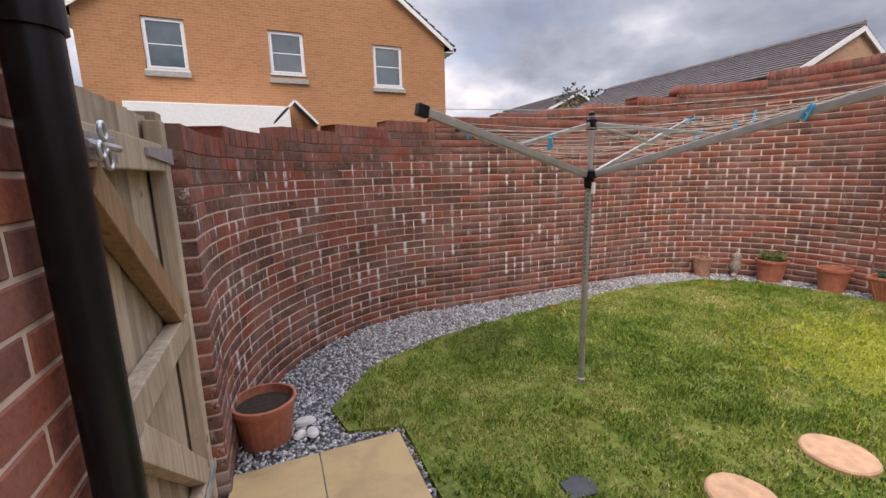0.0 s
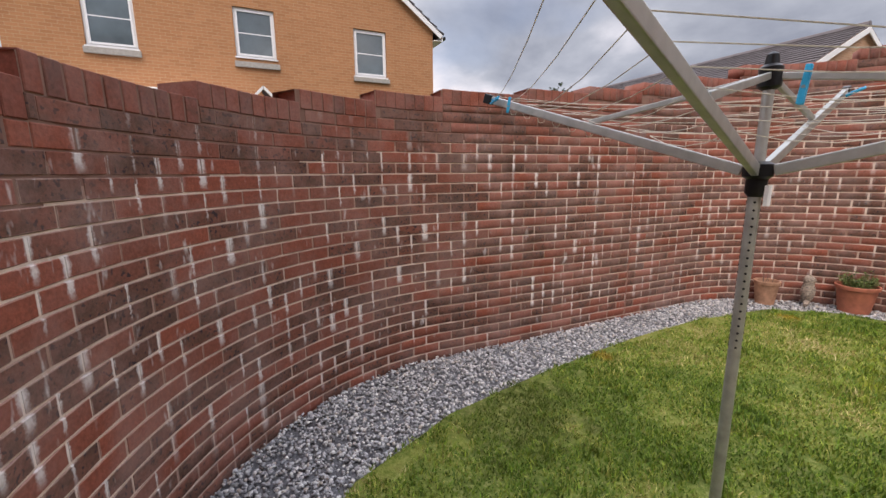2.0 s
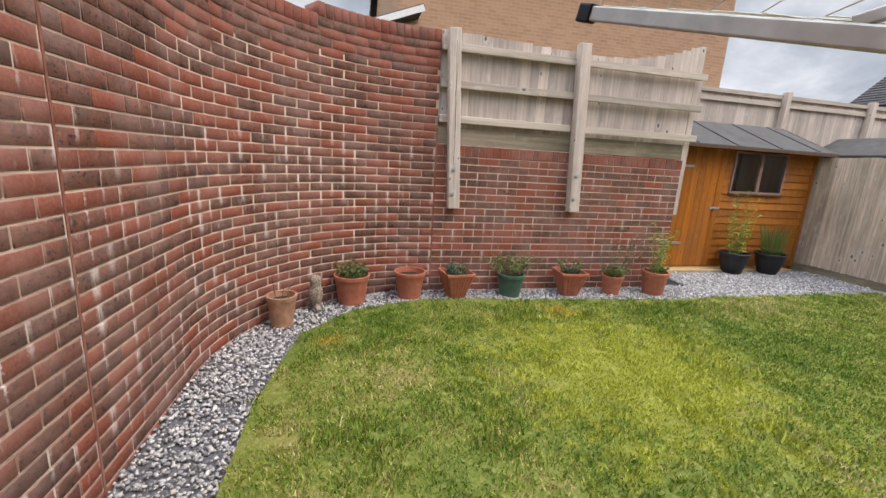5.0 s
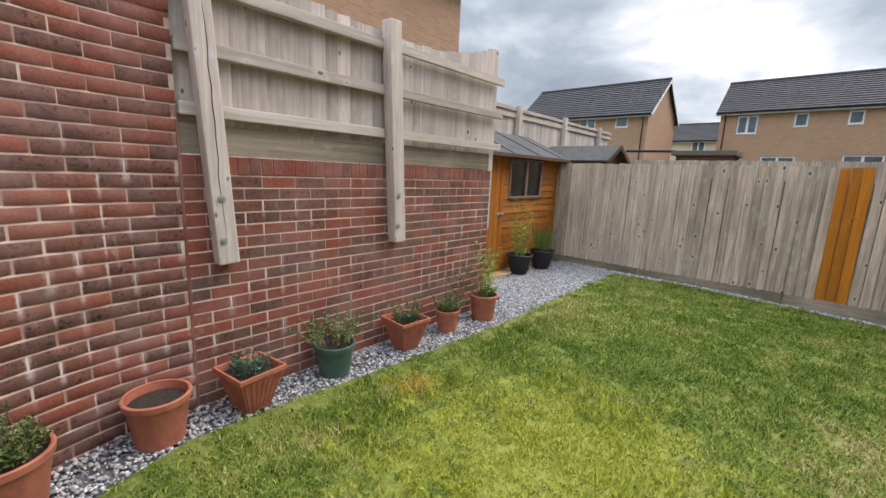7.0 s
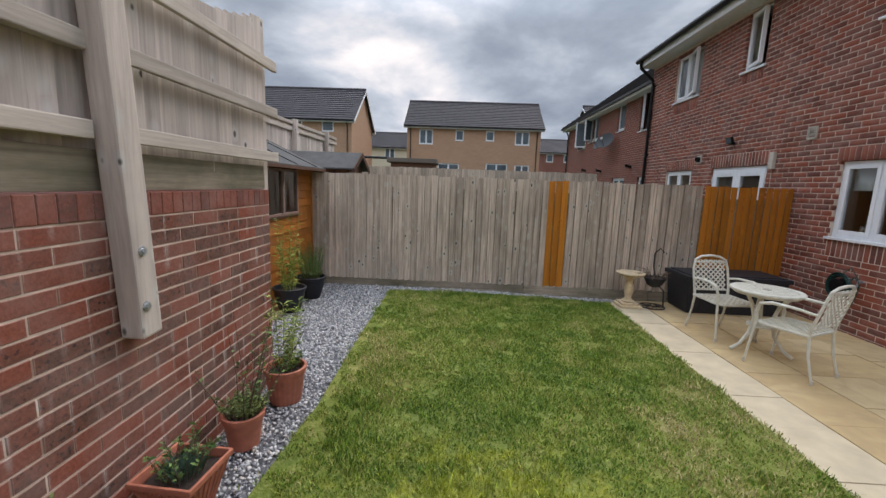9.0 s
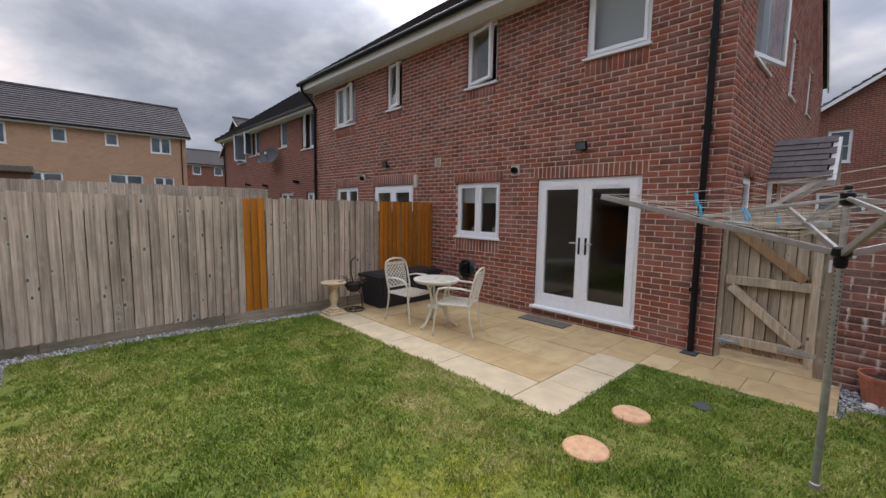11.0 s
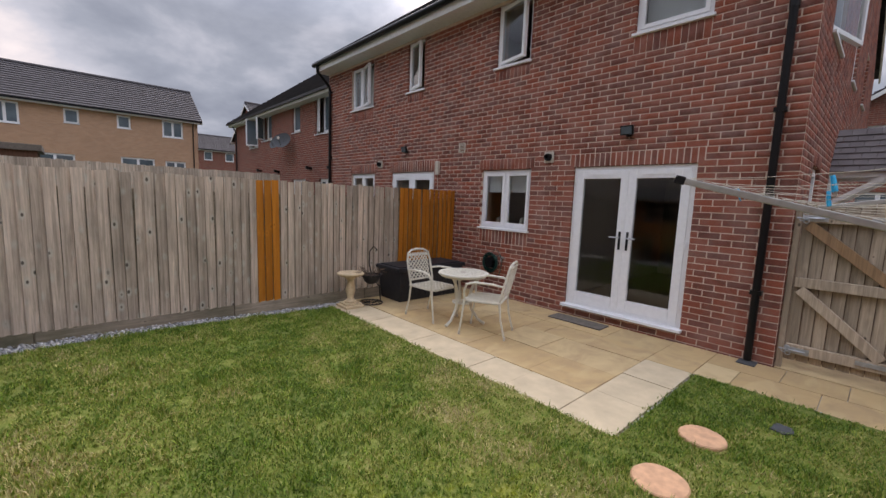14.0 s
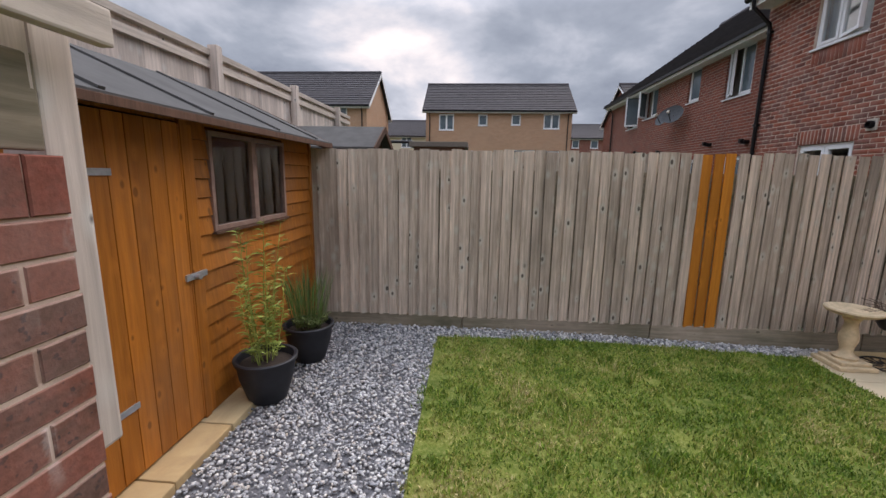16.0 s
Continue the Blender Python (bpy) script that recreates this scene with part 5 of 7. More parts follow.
# ---- timber panels on the low wall ----
def panels():
    f = thing("timber_panel_screen", pose(6.29, 2.06, 0, 0, 0, -90), "grey-green timber panels on bolted posts above the low brick wall", "fence")
    rnd = random.Random(2)
    bs = {}
    n = 28
    w = 2.86 / n
    for i in range(n):
        x = i * w
        h = 0.93 - 0.06 * min(x / 1.45, 1) + 0.24 * max((x - 1.6) / 1.25, 0) ** 2.2
        key = round(h, 2)
        if key not in bs:
            bs[key] = board(w - 0.007, h, 0.006, 0.016).mesh("board", M_trellis)
        b = new("board", bs[key])
        b.parent = f
        b.matrix_basis = pose(x, 0.03 + rnd.uniform(-0.003, 0.003), 1.66 + (0.0), rnd.uniform(-0.3, 0.3), 0, rnd.uniform(-1, 1))
    part("backing_board", Geo().box(0.0, 0.080, 1.72, 2.86, 0.090, 2.50), M_damp, f)
    part("gravel_board", Geo().box(0.0, 0.022, 1.555, 2.86, 0.055, 1.72), M_damp, f, bevel=0.004)
    for z in (1.755, 2.075, 2.40):
        part("rail", Geo().box(0.005, -0.03, z, 1.40, 0.028, z + 0.07), M_rail, f, bevel=0.006)
        part("rail", Geo().box(1.51, -0.045, z, 2.96, -0.014, z + 0.07), M_rail, f, bevel=0.006)
    for x, z1 in ((0.17, 2.58), (1.50, 2.60)):
        part("post", Geo().beam((x + 0.02, -0.055, 0.93), (x - 0.07, -0.055, z1), 0.115, 0.10, (0, 1, 0)), M_trellis, f, "bolted grey timber post", bevel=0.01)
        if x < 1:
            rc = random.Random(6)
            part("crack", Geo().tube([(x + 0.004 - 0.055 * (k / 15) + rc.uniform(-0.007, 0.007), -0.1045, 1.06 + k * 0.095) for k in range(16)], [0.001 + 0.0022 * math.sin(math.pi * k / 15) for k in range(16)], 6), M_brownwood, f, "long dark drying crack")
        for z in (1.07, 1.31):
            part("bolt", Geo().lathe([(0.022, 0), (0.022, 0.004), (0.012, 0.004), (0.012, 0.014)], 8, Matrix.Translation((x - 0.01, -0.105, z)) @ Matrix.Rotation(math.pi / 2, 4, "X")), M_galv, f)
    part("end_post", Geo().box(2.875, 0.040, 0.92, 2.953, 0.130, 2.76), M_trellis, f, bevel=0.008)


panels()


# ---- shed ----
def shed():
    s = thing("garden_shed", pose(7.11, -1.50, 0, 0, 0, -90), "orange stained wooden garden shed with felt roof and two small windows", "shed")
    W, H = 2.38, 1.80
    g = Geo()
    rnd = random.Random(3)
    hole = (0.92, 1.17, 1.87, 1.76)
    # shiplap front beside the door
    z, k = 0.08, 0
    while z < H - 0.02:
        h = min(0.108, H - z)
        for a, b in (((0.74, hole[0]), (hole[2], W)) if hole[1] < z + h / 2 < hole[3] else ((0.74, W),)):
            part("board", Geo().add([(a, -0.012, z), (b, -0.012, z), (b, 0, z + h - 0.004), (a, 0, z + h - 0.004), (a, 0.02, z), (b, 0.02, z), (b, 0.02, z + h - 0.004), (a, 0.02, z + h - 0.004)],
                                    [(0, 1, 2, 3), (4, 7, 6, 5), (0, 4, 5, 1), (2, 6, 7, 3), (0, 3, 7, 4), (1, 5, 6, 2)]), M_shed, s)
        z += 0.108
    d = new("door")
    d.parent = s
    tagged(d, "closed orange plank shed door with a hasp")
    x = 0.02
    while x < 0.68:
        part("plank", Geo().box(x, -0.018, 0.09, x + 0.106, 0.006, H - 0.03), M_shed, d, bevel=0.004)
        x += 0.110
    part("hasp", Geo().box(0.63, -0.03, 0.93, 0.80, -0.018, 0.965).lathe([(0.016, 0), (0.016, 0.03)], 10, Matrix.Translation((0.70, -0.03, 0.945)) @ Matrix.Rotation(math.pi / 2, 4, "X")), M_galv, d)
    for zz in (0.42, 1.5):
        part("hinge", Geo().box(0.0, -0.024, zz, 0.25, -0.018, zz + 0.03), M_galv, d)
    part("corner_post", Geo().box(0.690, -0.024, 0.08, 0.738, 0.01, H), M_shed, s, bevel=0.003)
    part("corner_post", Geo().box(W - 0.001, -0.02, 0.08, W + 0.045, 0.03, H), M_shed, s, bevel=0.003)
    part("body", Geo().box(-0.02, 0.021, 0.08, 0.0, 1.45, H).box(W, 0.031, 0.08, W + 0.02, 1.45, H).box(0, 1.43, 0.08, W, 1.45, H + 0.3).box(-0.02, 0.021, 0.03, W + 0.02, 1.45, 0.075).box(-0.02, 0.0, H - 0.02, W + 0.04, 0.02, H + 0.03), M_shed, s)
    part("lining", Geo().box(0.0, 1.2, 0.08, W, 1.22, H), M_brownwood, s)
    w = new("window")
    w.parent = s
    part("frame", ring(Geo(), hole[0], hole[1], hole[2], hole[3], -0.022, 0.02, 0.03).box(1.375, -0.026, hole[1] + 0.03, 1.43, 0.015, hole[3] - 0.03), M_sill, w, bevel=0.003)
    part("sill", Geo().box(hole[0] - 0.01, -0.035, hole[1] - 0.02, hole[2] + 0.01, -0.003, hole[1] - 0.001), M_brownwood, w, bevel=0.003)
    for a, b in ((hole[0] + 0.03, 1.375), (1.43, hole[2] - 0.03)):
        part("pane", Geo().box(a, 0.0, hole[1] + 0.03, b, 0.004, hole[3] - 0.03), M_glass, w)
    # felt roof, two slopes
    rf = Geo()
    for y0, z0, y1, z1 in ((-0.18, 1.795, 0.72, 2.20), (1.62, 1.795, 0.72, 2.20)):
        rf.add([(-0.12, y0, z0), (W + 0.14, y0, z0), (W + 0.14, y1, z1), (-0.12, y1, z1), (-0.12, y0, z0 + 0.018), (W + 0.14, y0, z0 + 0.018), (W + 0.14, y1, z1 + 0.018), (-0.12, y1, z1 + 0.018)],
               [(3, 2, 1, 0), (4, 5, 6, 7), (0, 1, 5, 4), (1, 2, 6, 5), (2, 3, 7, 6), (3, 0, 4, 7)])
    part("roof", rf, M_felt, s)
    bt = Geo()
    for x in (0.10, 0.75, 1.5, 2.2):
        bt.beam((x, -0.17, 1.825), (x, 0.70, 2.215), 0.03, 0.012)
    part("felt_batten", bt, M_felt, s)
    part("eave_board", Geo().box(-0.12, -0.198, 1.762, W + 0.14, -0.182, 1.80), M_brownwood, s, bevel=0.003)
    gb = Geo()
    for x in (-0.135, W + 0.14):
        gb.beam((x, -0.18, 1.77), (x, 0.72, 2.18), 0.018, 0.08).beam((x, 1.62, 1.77), (x, 0.72, 2.18), 0.018, 0.08)
    part("bargeboard", gb, M_brownwood, s)
    gg = Geo()
    for x in (-0.02, W):
        gg.add([(x, 0.02, H), (x, 1.45, H), (x, 0.72, 2.16), (x + 0.02, 0.02, H), (x + 0.02, 1.45, H), (x + 0.02, 0.72, 2.16)], [(0, 1, 2), (5, 4, 3), (0, 3, 4, 1), (1, 4, 5, 2), (2, 5, 3, 0)])
    part("gable", gg, M_shed, s)
    # stone strip in front of the door
    p = tagged(new("shed_path"), "buff stone strip along the foot of the shed", kind="structure")
    y = -1.28
    for l in (0.42, 0.46, 0.40, 0.30, 0.38, 0.44):
        part("slab", Geo().box(6.90 + rnd.uniform(0, 0.02), y - l + 0.01, -0.1, 7.15, y, 0.075), M_pave, p, bevel=0.008)
        y -= l
    # the neighbour's shed
    n = thing("garden_shed", pose(7.0, -6.9, 0), "neighbour's small shed with a felt roof", "shed")
    part("body", Geo().box(0.05, 0, 0, 1.45, 1.1, 1.9).add([(0.05, 0, 1.9), (1.45, 0, 1.9), (0.05, 1.1, 1.9), (1.45, 1.1, 1.9), (0.05, 0.55, 2.15), (1.45, 0.55, 2.15)], [(0, 4, 2), (1, 3, 5), (0, 1, 5, 4), (2, 4, 5, 3)]), M_brownwood, n)
    rf = Geo()
    for y0, y1 in ((-0.12, 0.55), (1.22, 0.55)):
        rf.add([(-0.08, y0, 1.86), (1.55, y0, 1.86), (1.55, y1, 2.2), (-0.08, y1, 2.2), (-0.08, y0, 1.89), (1.55, y0, 1.89), (1.55, y1, 2.23), (-0.08, y1, 2.23)], [(3, 2, 1, 0), (4, 5, 6, 7), (0, 1, 5, 4), (1, 2, 6, 5), (2, 3, 7, 6), (3, 0, 4, 7)])
    part("roof", rf, M_felt, n)
    b2 = Geo()
    b2.beam((-0.09, -0.12, 1.85), (-0.09, 0.55, 2.19), 0.02, 0.09).beam((-0.09, 1.22, 1.85), (-0.09, 0.55, 2.19), 0.02, 0.09)
    part("bargeboard", b2, M_brownwood, n)


shed()


# ---- gate ----
def gate():
    g = thing("garden_gate", pose(-0.05, 0.955, 0, 0, 0, 90), "weathered timber side gate, closed, with diagonal braces and a ring latch", "gate")
    W = 0.80
    b = board(0.0935, 1.60, 0.006, 0.020).mesh("board", M_gate)
    for i in range(8):
        o = new("board", b)
        o.parent = g
        o.matrix_basis = pose(0.005 + i * 0.0985, 0.02, 0.10, 0, 0, (-1) ** i * 0.5)
    # added dark sheet: its colour stands for the shade in the board gaps
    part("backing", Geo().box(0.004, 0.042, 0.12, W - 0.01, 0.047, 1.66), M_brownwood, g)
    for x in (W - 0.07,):
        part("stile", Geo().box(x, -0.045, 0.08, x + 0.07, 0.012, 1.68), M_gate, g, bevel=0.005)
    for z in (0.18, 0.86, 1.50):
        part("ledge", Geo().box(0.02, -0.042, z, W - 0.07, 0.010, z + 0.095), M_gate, g, bevel=0.005)
    for z0, z1 in ((0.27, 0.86), (0.95, 1.50)):
        part("brace", Geo().beam((W - 0.12, -0.018, z0 + 0.02), (0.06, -0.018, z1 - 0.02), 0.05, 0.09, (0, 0, 1)), M_brace if z0 > 0.5 else M_gate, g, bevel=0.004)
    part("strap_hinge", Geo().prism([(W - 0.32, 1.545), (W + 0.03, 1.525), (W + 0.03, 1.585), (W - 0.32, 1.570)], 0.044, 0.052, Matrix.Rotation(math.pi / 2, 4, "X")), M_galv, g)
    part("strap_hinge", Geo().box(W - 0.28, -0.052, 0.215, W + 0.02, -0.045, 0.255), M_galv, g)
    for z in (1.545, 0.22):
        part("latch_plate", Geo().box(0.02, -0.050, z - 0.03, 0.20, -0.044, z + 0.03), M_galv, g, bevel=0.002)
        part("bolt", Geo().tube([(-0.03, -0.062, z), (0.17, -0.062, z)], 0.009, 8), M_galv, g, smooth=True)
        for dx, dz, r in ((0.035, 0.028, 0.018), (0.045, -0.030, 0.020), (0.010, -0.012, 0.016)):
            part("ring_latch", Geo().tube([(dx + r * math.cos(a), -0.075, z + dz + r * math.sin(a)) for a in np.linspace(0, 2 * math.pi, 17)[:-1]], 0.0050, 7, True), M_galv, g, smooth=True)
    part("post", Geo().box(-0.052, 0.0, -0.1, 0.0, 0.07, 1.72), M_gate, g, bevel=0.005)
    part("post", Geo().box(W + 0.004, -0.02, -0.1, W + 0.088, 0.05, 1.72), M_gate, g, bevel=0.005)


gate()


# ---- patio ----
def patio():
    p = tagged(new("patio"), "buff sandstone patio with a pale slab border", kind="structure")
    items = []
    x = 0.02
    rnd = random.Random(11)
    cols = [0.56, 0.42, 0.57, 0.55]
    for ci, w in enumerate(cols):
        y = -3.90 + (0.0, 0.3, 0.15, 0.45)[ci] * 0
        k = ci
        while y < -0.04:
            l = (0.57, 0.85, 0.57, 0.42, 0.57, 0.28, 0.57)[k % 7]
            l = min(l, -0.02 - y)
            if -0.02 - (y + l) < 0.2:
                l = -0.02 - y
            items.append((x, y, x + w - 0.006, y + l - 0.006, M_pave))
            y += l
            k += 1
        x += w
    for x0, x1, y0, y1 in ((0.02, 0.45, -0.02, 0.42), (0.45, 0.90, -0.02, 0.42), (0.02, 0.45, 0.42, 1.02), (0.45, 0.90, 0.42, 0.72), (0.45, 0.90, 0.72, 1.32), (0.02, 0.45, 1.02, 1.48), (0.02, 0.45, 1.48, 1.98), (0.45, 0.90, 1.32, 1.98)):
        items.append((x0, y0, x1 - 0.006, y1 - 0.006, M_pave))
    for a in (-0.62, -1.24, -1.86, -2.5, -3.1):
        items.append((a, 0.91, a + 0.608, 1.84, M_pave))
    y = -3.72
    while y < -0.05:
        l = min(0.45, -0.02 - y)
        if -0.02 - (y + l) < 0.15:
            l = -0.02 - y
        items.append((2.13, y, 2.60, y + l - 0.005, M_edge))
        y += l
    for a, b in ((0.90, 1.45), (1.45, 2.0), (2.0, 2.60)):
        items.append((a, -0.02, b - 0.005, 0.42, M_edge))
    part("joint_bed", Geo().box(0.008, -3.90, -0.15, 2.58, 0.40, -0.010).box(-3.1, 0.92, -0.15, 0.88, 1.82, -0.012).box(0.01, 0.40, -0.15, 0.88, 0.92, -0.012).box(0.02, 1.82, -0.15, 0.88, 1.96, -0.012), M_concrete, p)
    for x0, y0, x1, y1, mat in items:
        g = Geo().box(x0, y0, -0.05, x1, y1, 0.0 + rnd.uniform(-0.003, 0.003))
        part("slab", g, mat, p, bevel=0.0025)


patio()

for (x, y), r in zip(((2.86, 0.82), (2.14, 0.84)), (0.155, 0.145)):
    s = thing("stepping_stone", pose(x, y, 0.012), "round terracotta coloured stepping stone set in the lawn", "stepping stone", "stepping stones in the lawn")
    rr = random.Random(int(x * 100))
    ph = [rr.uniform(0, 6) for _ in range(4)]
    part("stone", Geo().lathe([(r, -0.03), (r, 0.016), (r - 0.008, 0.024), (r * 0.5, 0.026), (0.001, 0.026)], 40, None, lambda a, q, z: q * (1 + 0.012 * math.sin(3 * a + ph[0]) + 0.01 * math.sin(5 * a + ph[1]))), M_log, s, smooth=True)
s = thing("slate_stone", pose(1.53, 1.19, 0.012), "dark slate stepping stone sunk in the grass", "stepping stone")
part("stone", Geo().prism([(-0.08, -0.05), (0.06, -0.07), (0.09, 0.01), (0.03, 0.07), (-0.07, 0.055)], -0.03, 0.012), M_slate, s, bevel=0.006)


# ---- rotary airer ----
def airer():
    a = thing("rotary_clothes_airer", pose(2.20, 1.94, 0.02, 0, 0, 0), "open rotary clothes airer with four metal arms and line", "clothes airer")
    part("pole", Geo().lathe([(0.020, -0.05), (0.020, 1.42)], 16), M_alu_d, a, "dull metal pole", smooth=True)
    part("socket", Geo().lathe([(0.028, -0.05), (0.028, 0.03), (0.022, 0.035)], 16), M_alu_d, a)
    part("mast", Geo().lathe([(0.017, 1.42), (0.017, 1.735)], 14), M_alu, a, smooth=True)
    hl = Geo()
    for side in (0, math.pi / 2, math.pi, -math.pi / 2):
        for k in range(22):
            z = 0.78 + k * 0.028
            hl.lathe([(0.0045, 0), (0.0045, 0.002)], 6, Matrix.Rotation(side + 0.6, 4, "Z") @ Matrix.Translation((0.0195, 0, z)) @ Matrix.Rotation(math.pi / 2, 4, "Y"))
    part("adjustment_hole", hl, M_black, a, kind="stuff")
    part("hub", Geo().lathe([(0.022, 1.33), (0.032, 1.345), (0.032, 1.39), (0.045, 1.40), (0.045, 1.44), (0.028, 1.45)], 16), M_black, a, smooth=True)
    part("hub", Geo().lathe([(0.020, 1.68), (0.034, 1.69), (0.034, 1.75), (0.022, 1.76), (0.018, 1.79), (0.004, 1.80)], 16), M_black, a, smooth=True)
    part("lever", Geo().box(-0.01, -0.045, 1.30, 0.01, -0.032, 1.37), M_white, a)
    tips = [Vector((-1.255, -0.41, 1.70)), Vector((-0.355, 1.16, 1.81)), Vector((1.245, 0.28, 1.815)), Vector((0.33, -1.28, 1.74))]
    for k, t in enumerate(tips):
        d = Vector((t.x, t.y, 0)).normalized()
        b = d * 0.045 + Vector((0, 0, 1.42))
        part("arm", Geo().beam(b, t, 0.022, 0.038), M_alu, a, bevel=0.004)
        part("end_cap", Geo().beam(t - (t - b).normalized() * 0.02, t + (t - b).normalized() * 0.035, 0.032, 0.05), M_black, a, bevel=0.006)
        mid = b.lerp(t, 0.50) + Vector((0, 0, 0.02))
        part("strut", Geo().beam(d * 0.03 + Vector((0, 0, 1.72)), mid, 0.016, 0.022), M_alu, a, bevel=0.003)
    ln = Geo()
    for ring_i in range(9):
        f = 0.30 + ring_i * 0.083
        pts = [Vector((0, 0, 1.42)).lerp(t, f) + Vector((0, 0, 0.022)) for t in tips]
        for i in range(4):
            p, q = pts[i], pts[(i + 1) % 4]
            sag = 0.012 + 0.03 * f + (0.02 if (ring_i + i) % 3 == 0 else 0)
            ln.tube([p.lerp(q, u) - Vector((0, 0, sag * 4 * u * (1 - u))) for u in (0, 0.25, 0.5, 0.75, 1)], 0.0014, 5)
    # loops of slack line under one arm
    t = tips[1]
    for k in range(7):
        f0, f1 = 0.42 + k * 0.07, 0.48 + k * 0.07
        p, q = Vector((0, 0, 1.42)).lerp(t, f0), Vector((0, 0, 1.42)).lerp(t, f1)
        ln.tube([p.lerp(q, u) - Vector((0, 0, 0.05 * 4 * u * (1 - u))) for u in (0, 0.3, 0.6, 1)], 0.0014, 5)
    part("line", ln, M_cord, a, "pale washing line", kind="stuff")

    def on_line(i, f, u):
        pts = [Vector((0, 0, 1.42)).lerp(t, f) for t in (tips[i], tips[(i + 1) % 4])]
        return Vector((2.20, 1.94, 0.02)) + pts[0].lerp(pts[1], u)

    for i, f, u, tilt in ((0, 0.96, 0.97, 80), (0, 0.90, 0.93, 15), (2, 0.96, 0.06, 70), (3, 0.80, 0.02, 30), (3, 0.62, 0.80, 6), (2, 0.86, 0.62, 12), (2, 0.70, 0.74, 8), (2, 0.62, 0.58, 25)):
        c = thing("clothes_peg", Matrix.Translation(on_line(i, f, u) + Vector((0, 0, 0.01))) @ Matrix.Rotation(radians(tilt), 4, "X") @ Matrix.Rotation(radians(tilt * 3), 4, "Z"), "bright blue plastic clothes peg on the line", "clothes peg", "pegs on the airer")
        part("jaw", Geo().beam((-0.006, 0, 0.012), (-0.011, 0, -0.062), 0.011, 0.006), M_peg, c, bevel=0.002)
        part("jaw", Geo().beam((0.006, 0, 0.012), (0.011, 0, -0.062), 0.011, 0.006), M_peg, c, bevel=0.002)
        part("spring", Geo().tube([(-0.012, 0, -0.03), (0.012, 0, -0.03)], 0.004, 6), M_galv, c)


airer()


# ---- table and chairs ----
def lattice(g, m, w, h, pitch=0.075, bar=0.014, t=0.008, warp=None):
    """A diagonal lattice in a frame w x h, local X and Y."""
    n = int((w + h) / pitch) + 1
    for s in (1, -1):
        for k in range(-n, n + 1):
            c = k * pitch
            pts = []
            for x in (-w / 2, w / 2):
                y = s * x + c
                pts.append((x, y))
            (x0, y0), (x1, y1) = pts
            lo, hi = -h / 2, h / 2
            if (y0 < lo and y1 < lo) or (y0 > hi and y1 > hi):
                continue

            def clip(x, y, xo, yo):
                if y < lo:
                    u = (lo - y) / (yo - y)
                    return x + (xo - x) * u, lo
                if y > hi:
                    u = (hi - y) / (yo - y)
                    return x + (xo - x) * u, hi
                return x, y
            a, b = clip(x0, y0, x1, y1), clip(x1, y1, x0, y0)
            if (Vector(a) - Vector(b)).length < 0.03:
                continue
            segs = 4
            for j in range(segs):
                p = Vector(a).lerp(Vector(b), j / segs)
                q = Vector(a).lerp(Vector(b), (j + 1) / segs)
                zp, zq = (warp(*p), warp(*q)) if warp else (0, 0)
                P, Q = m @ Vector((p.x, p.y, zp)), m @ Vector((q.x, q.y, zq))
                g.beam(P, Q, bar, t, m.to_3x3() @ Vector((0, 0, 1)))
    return g


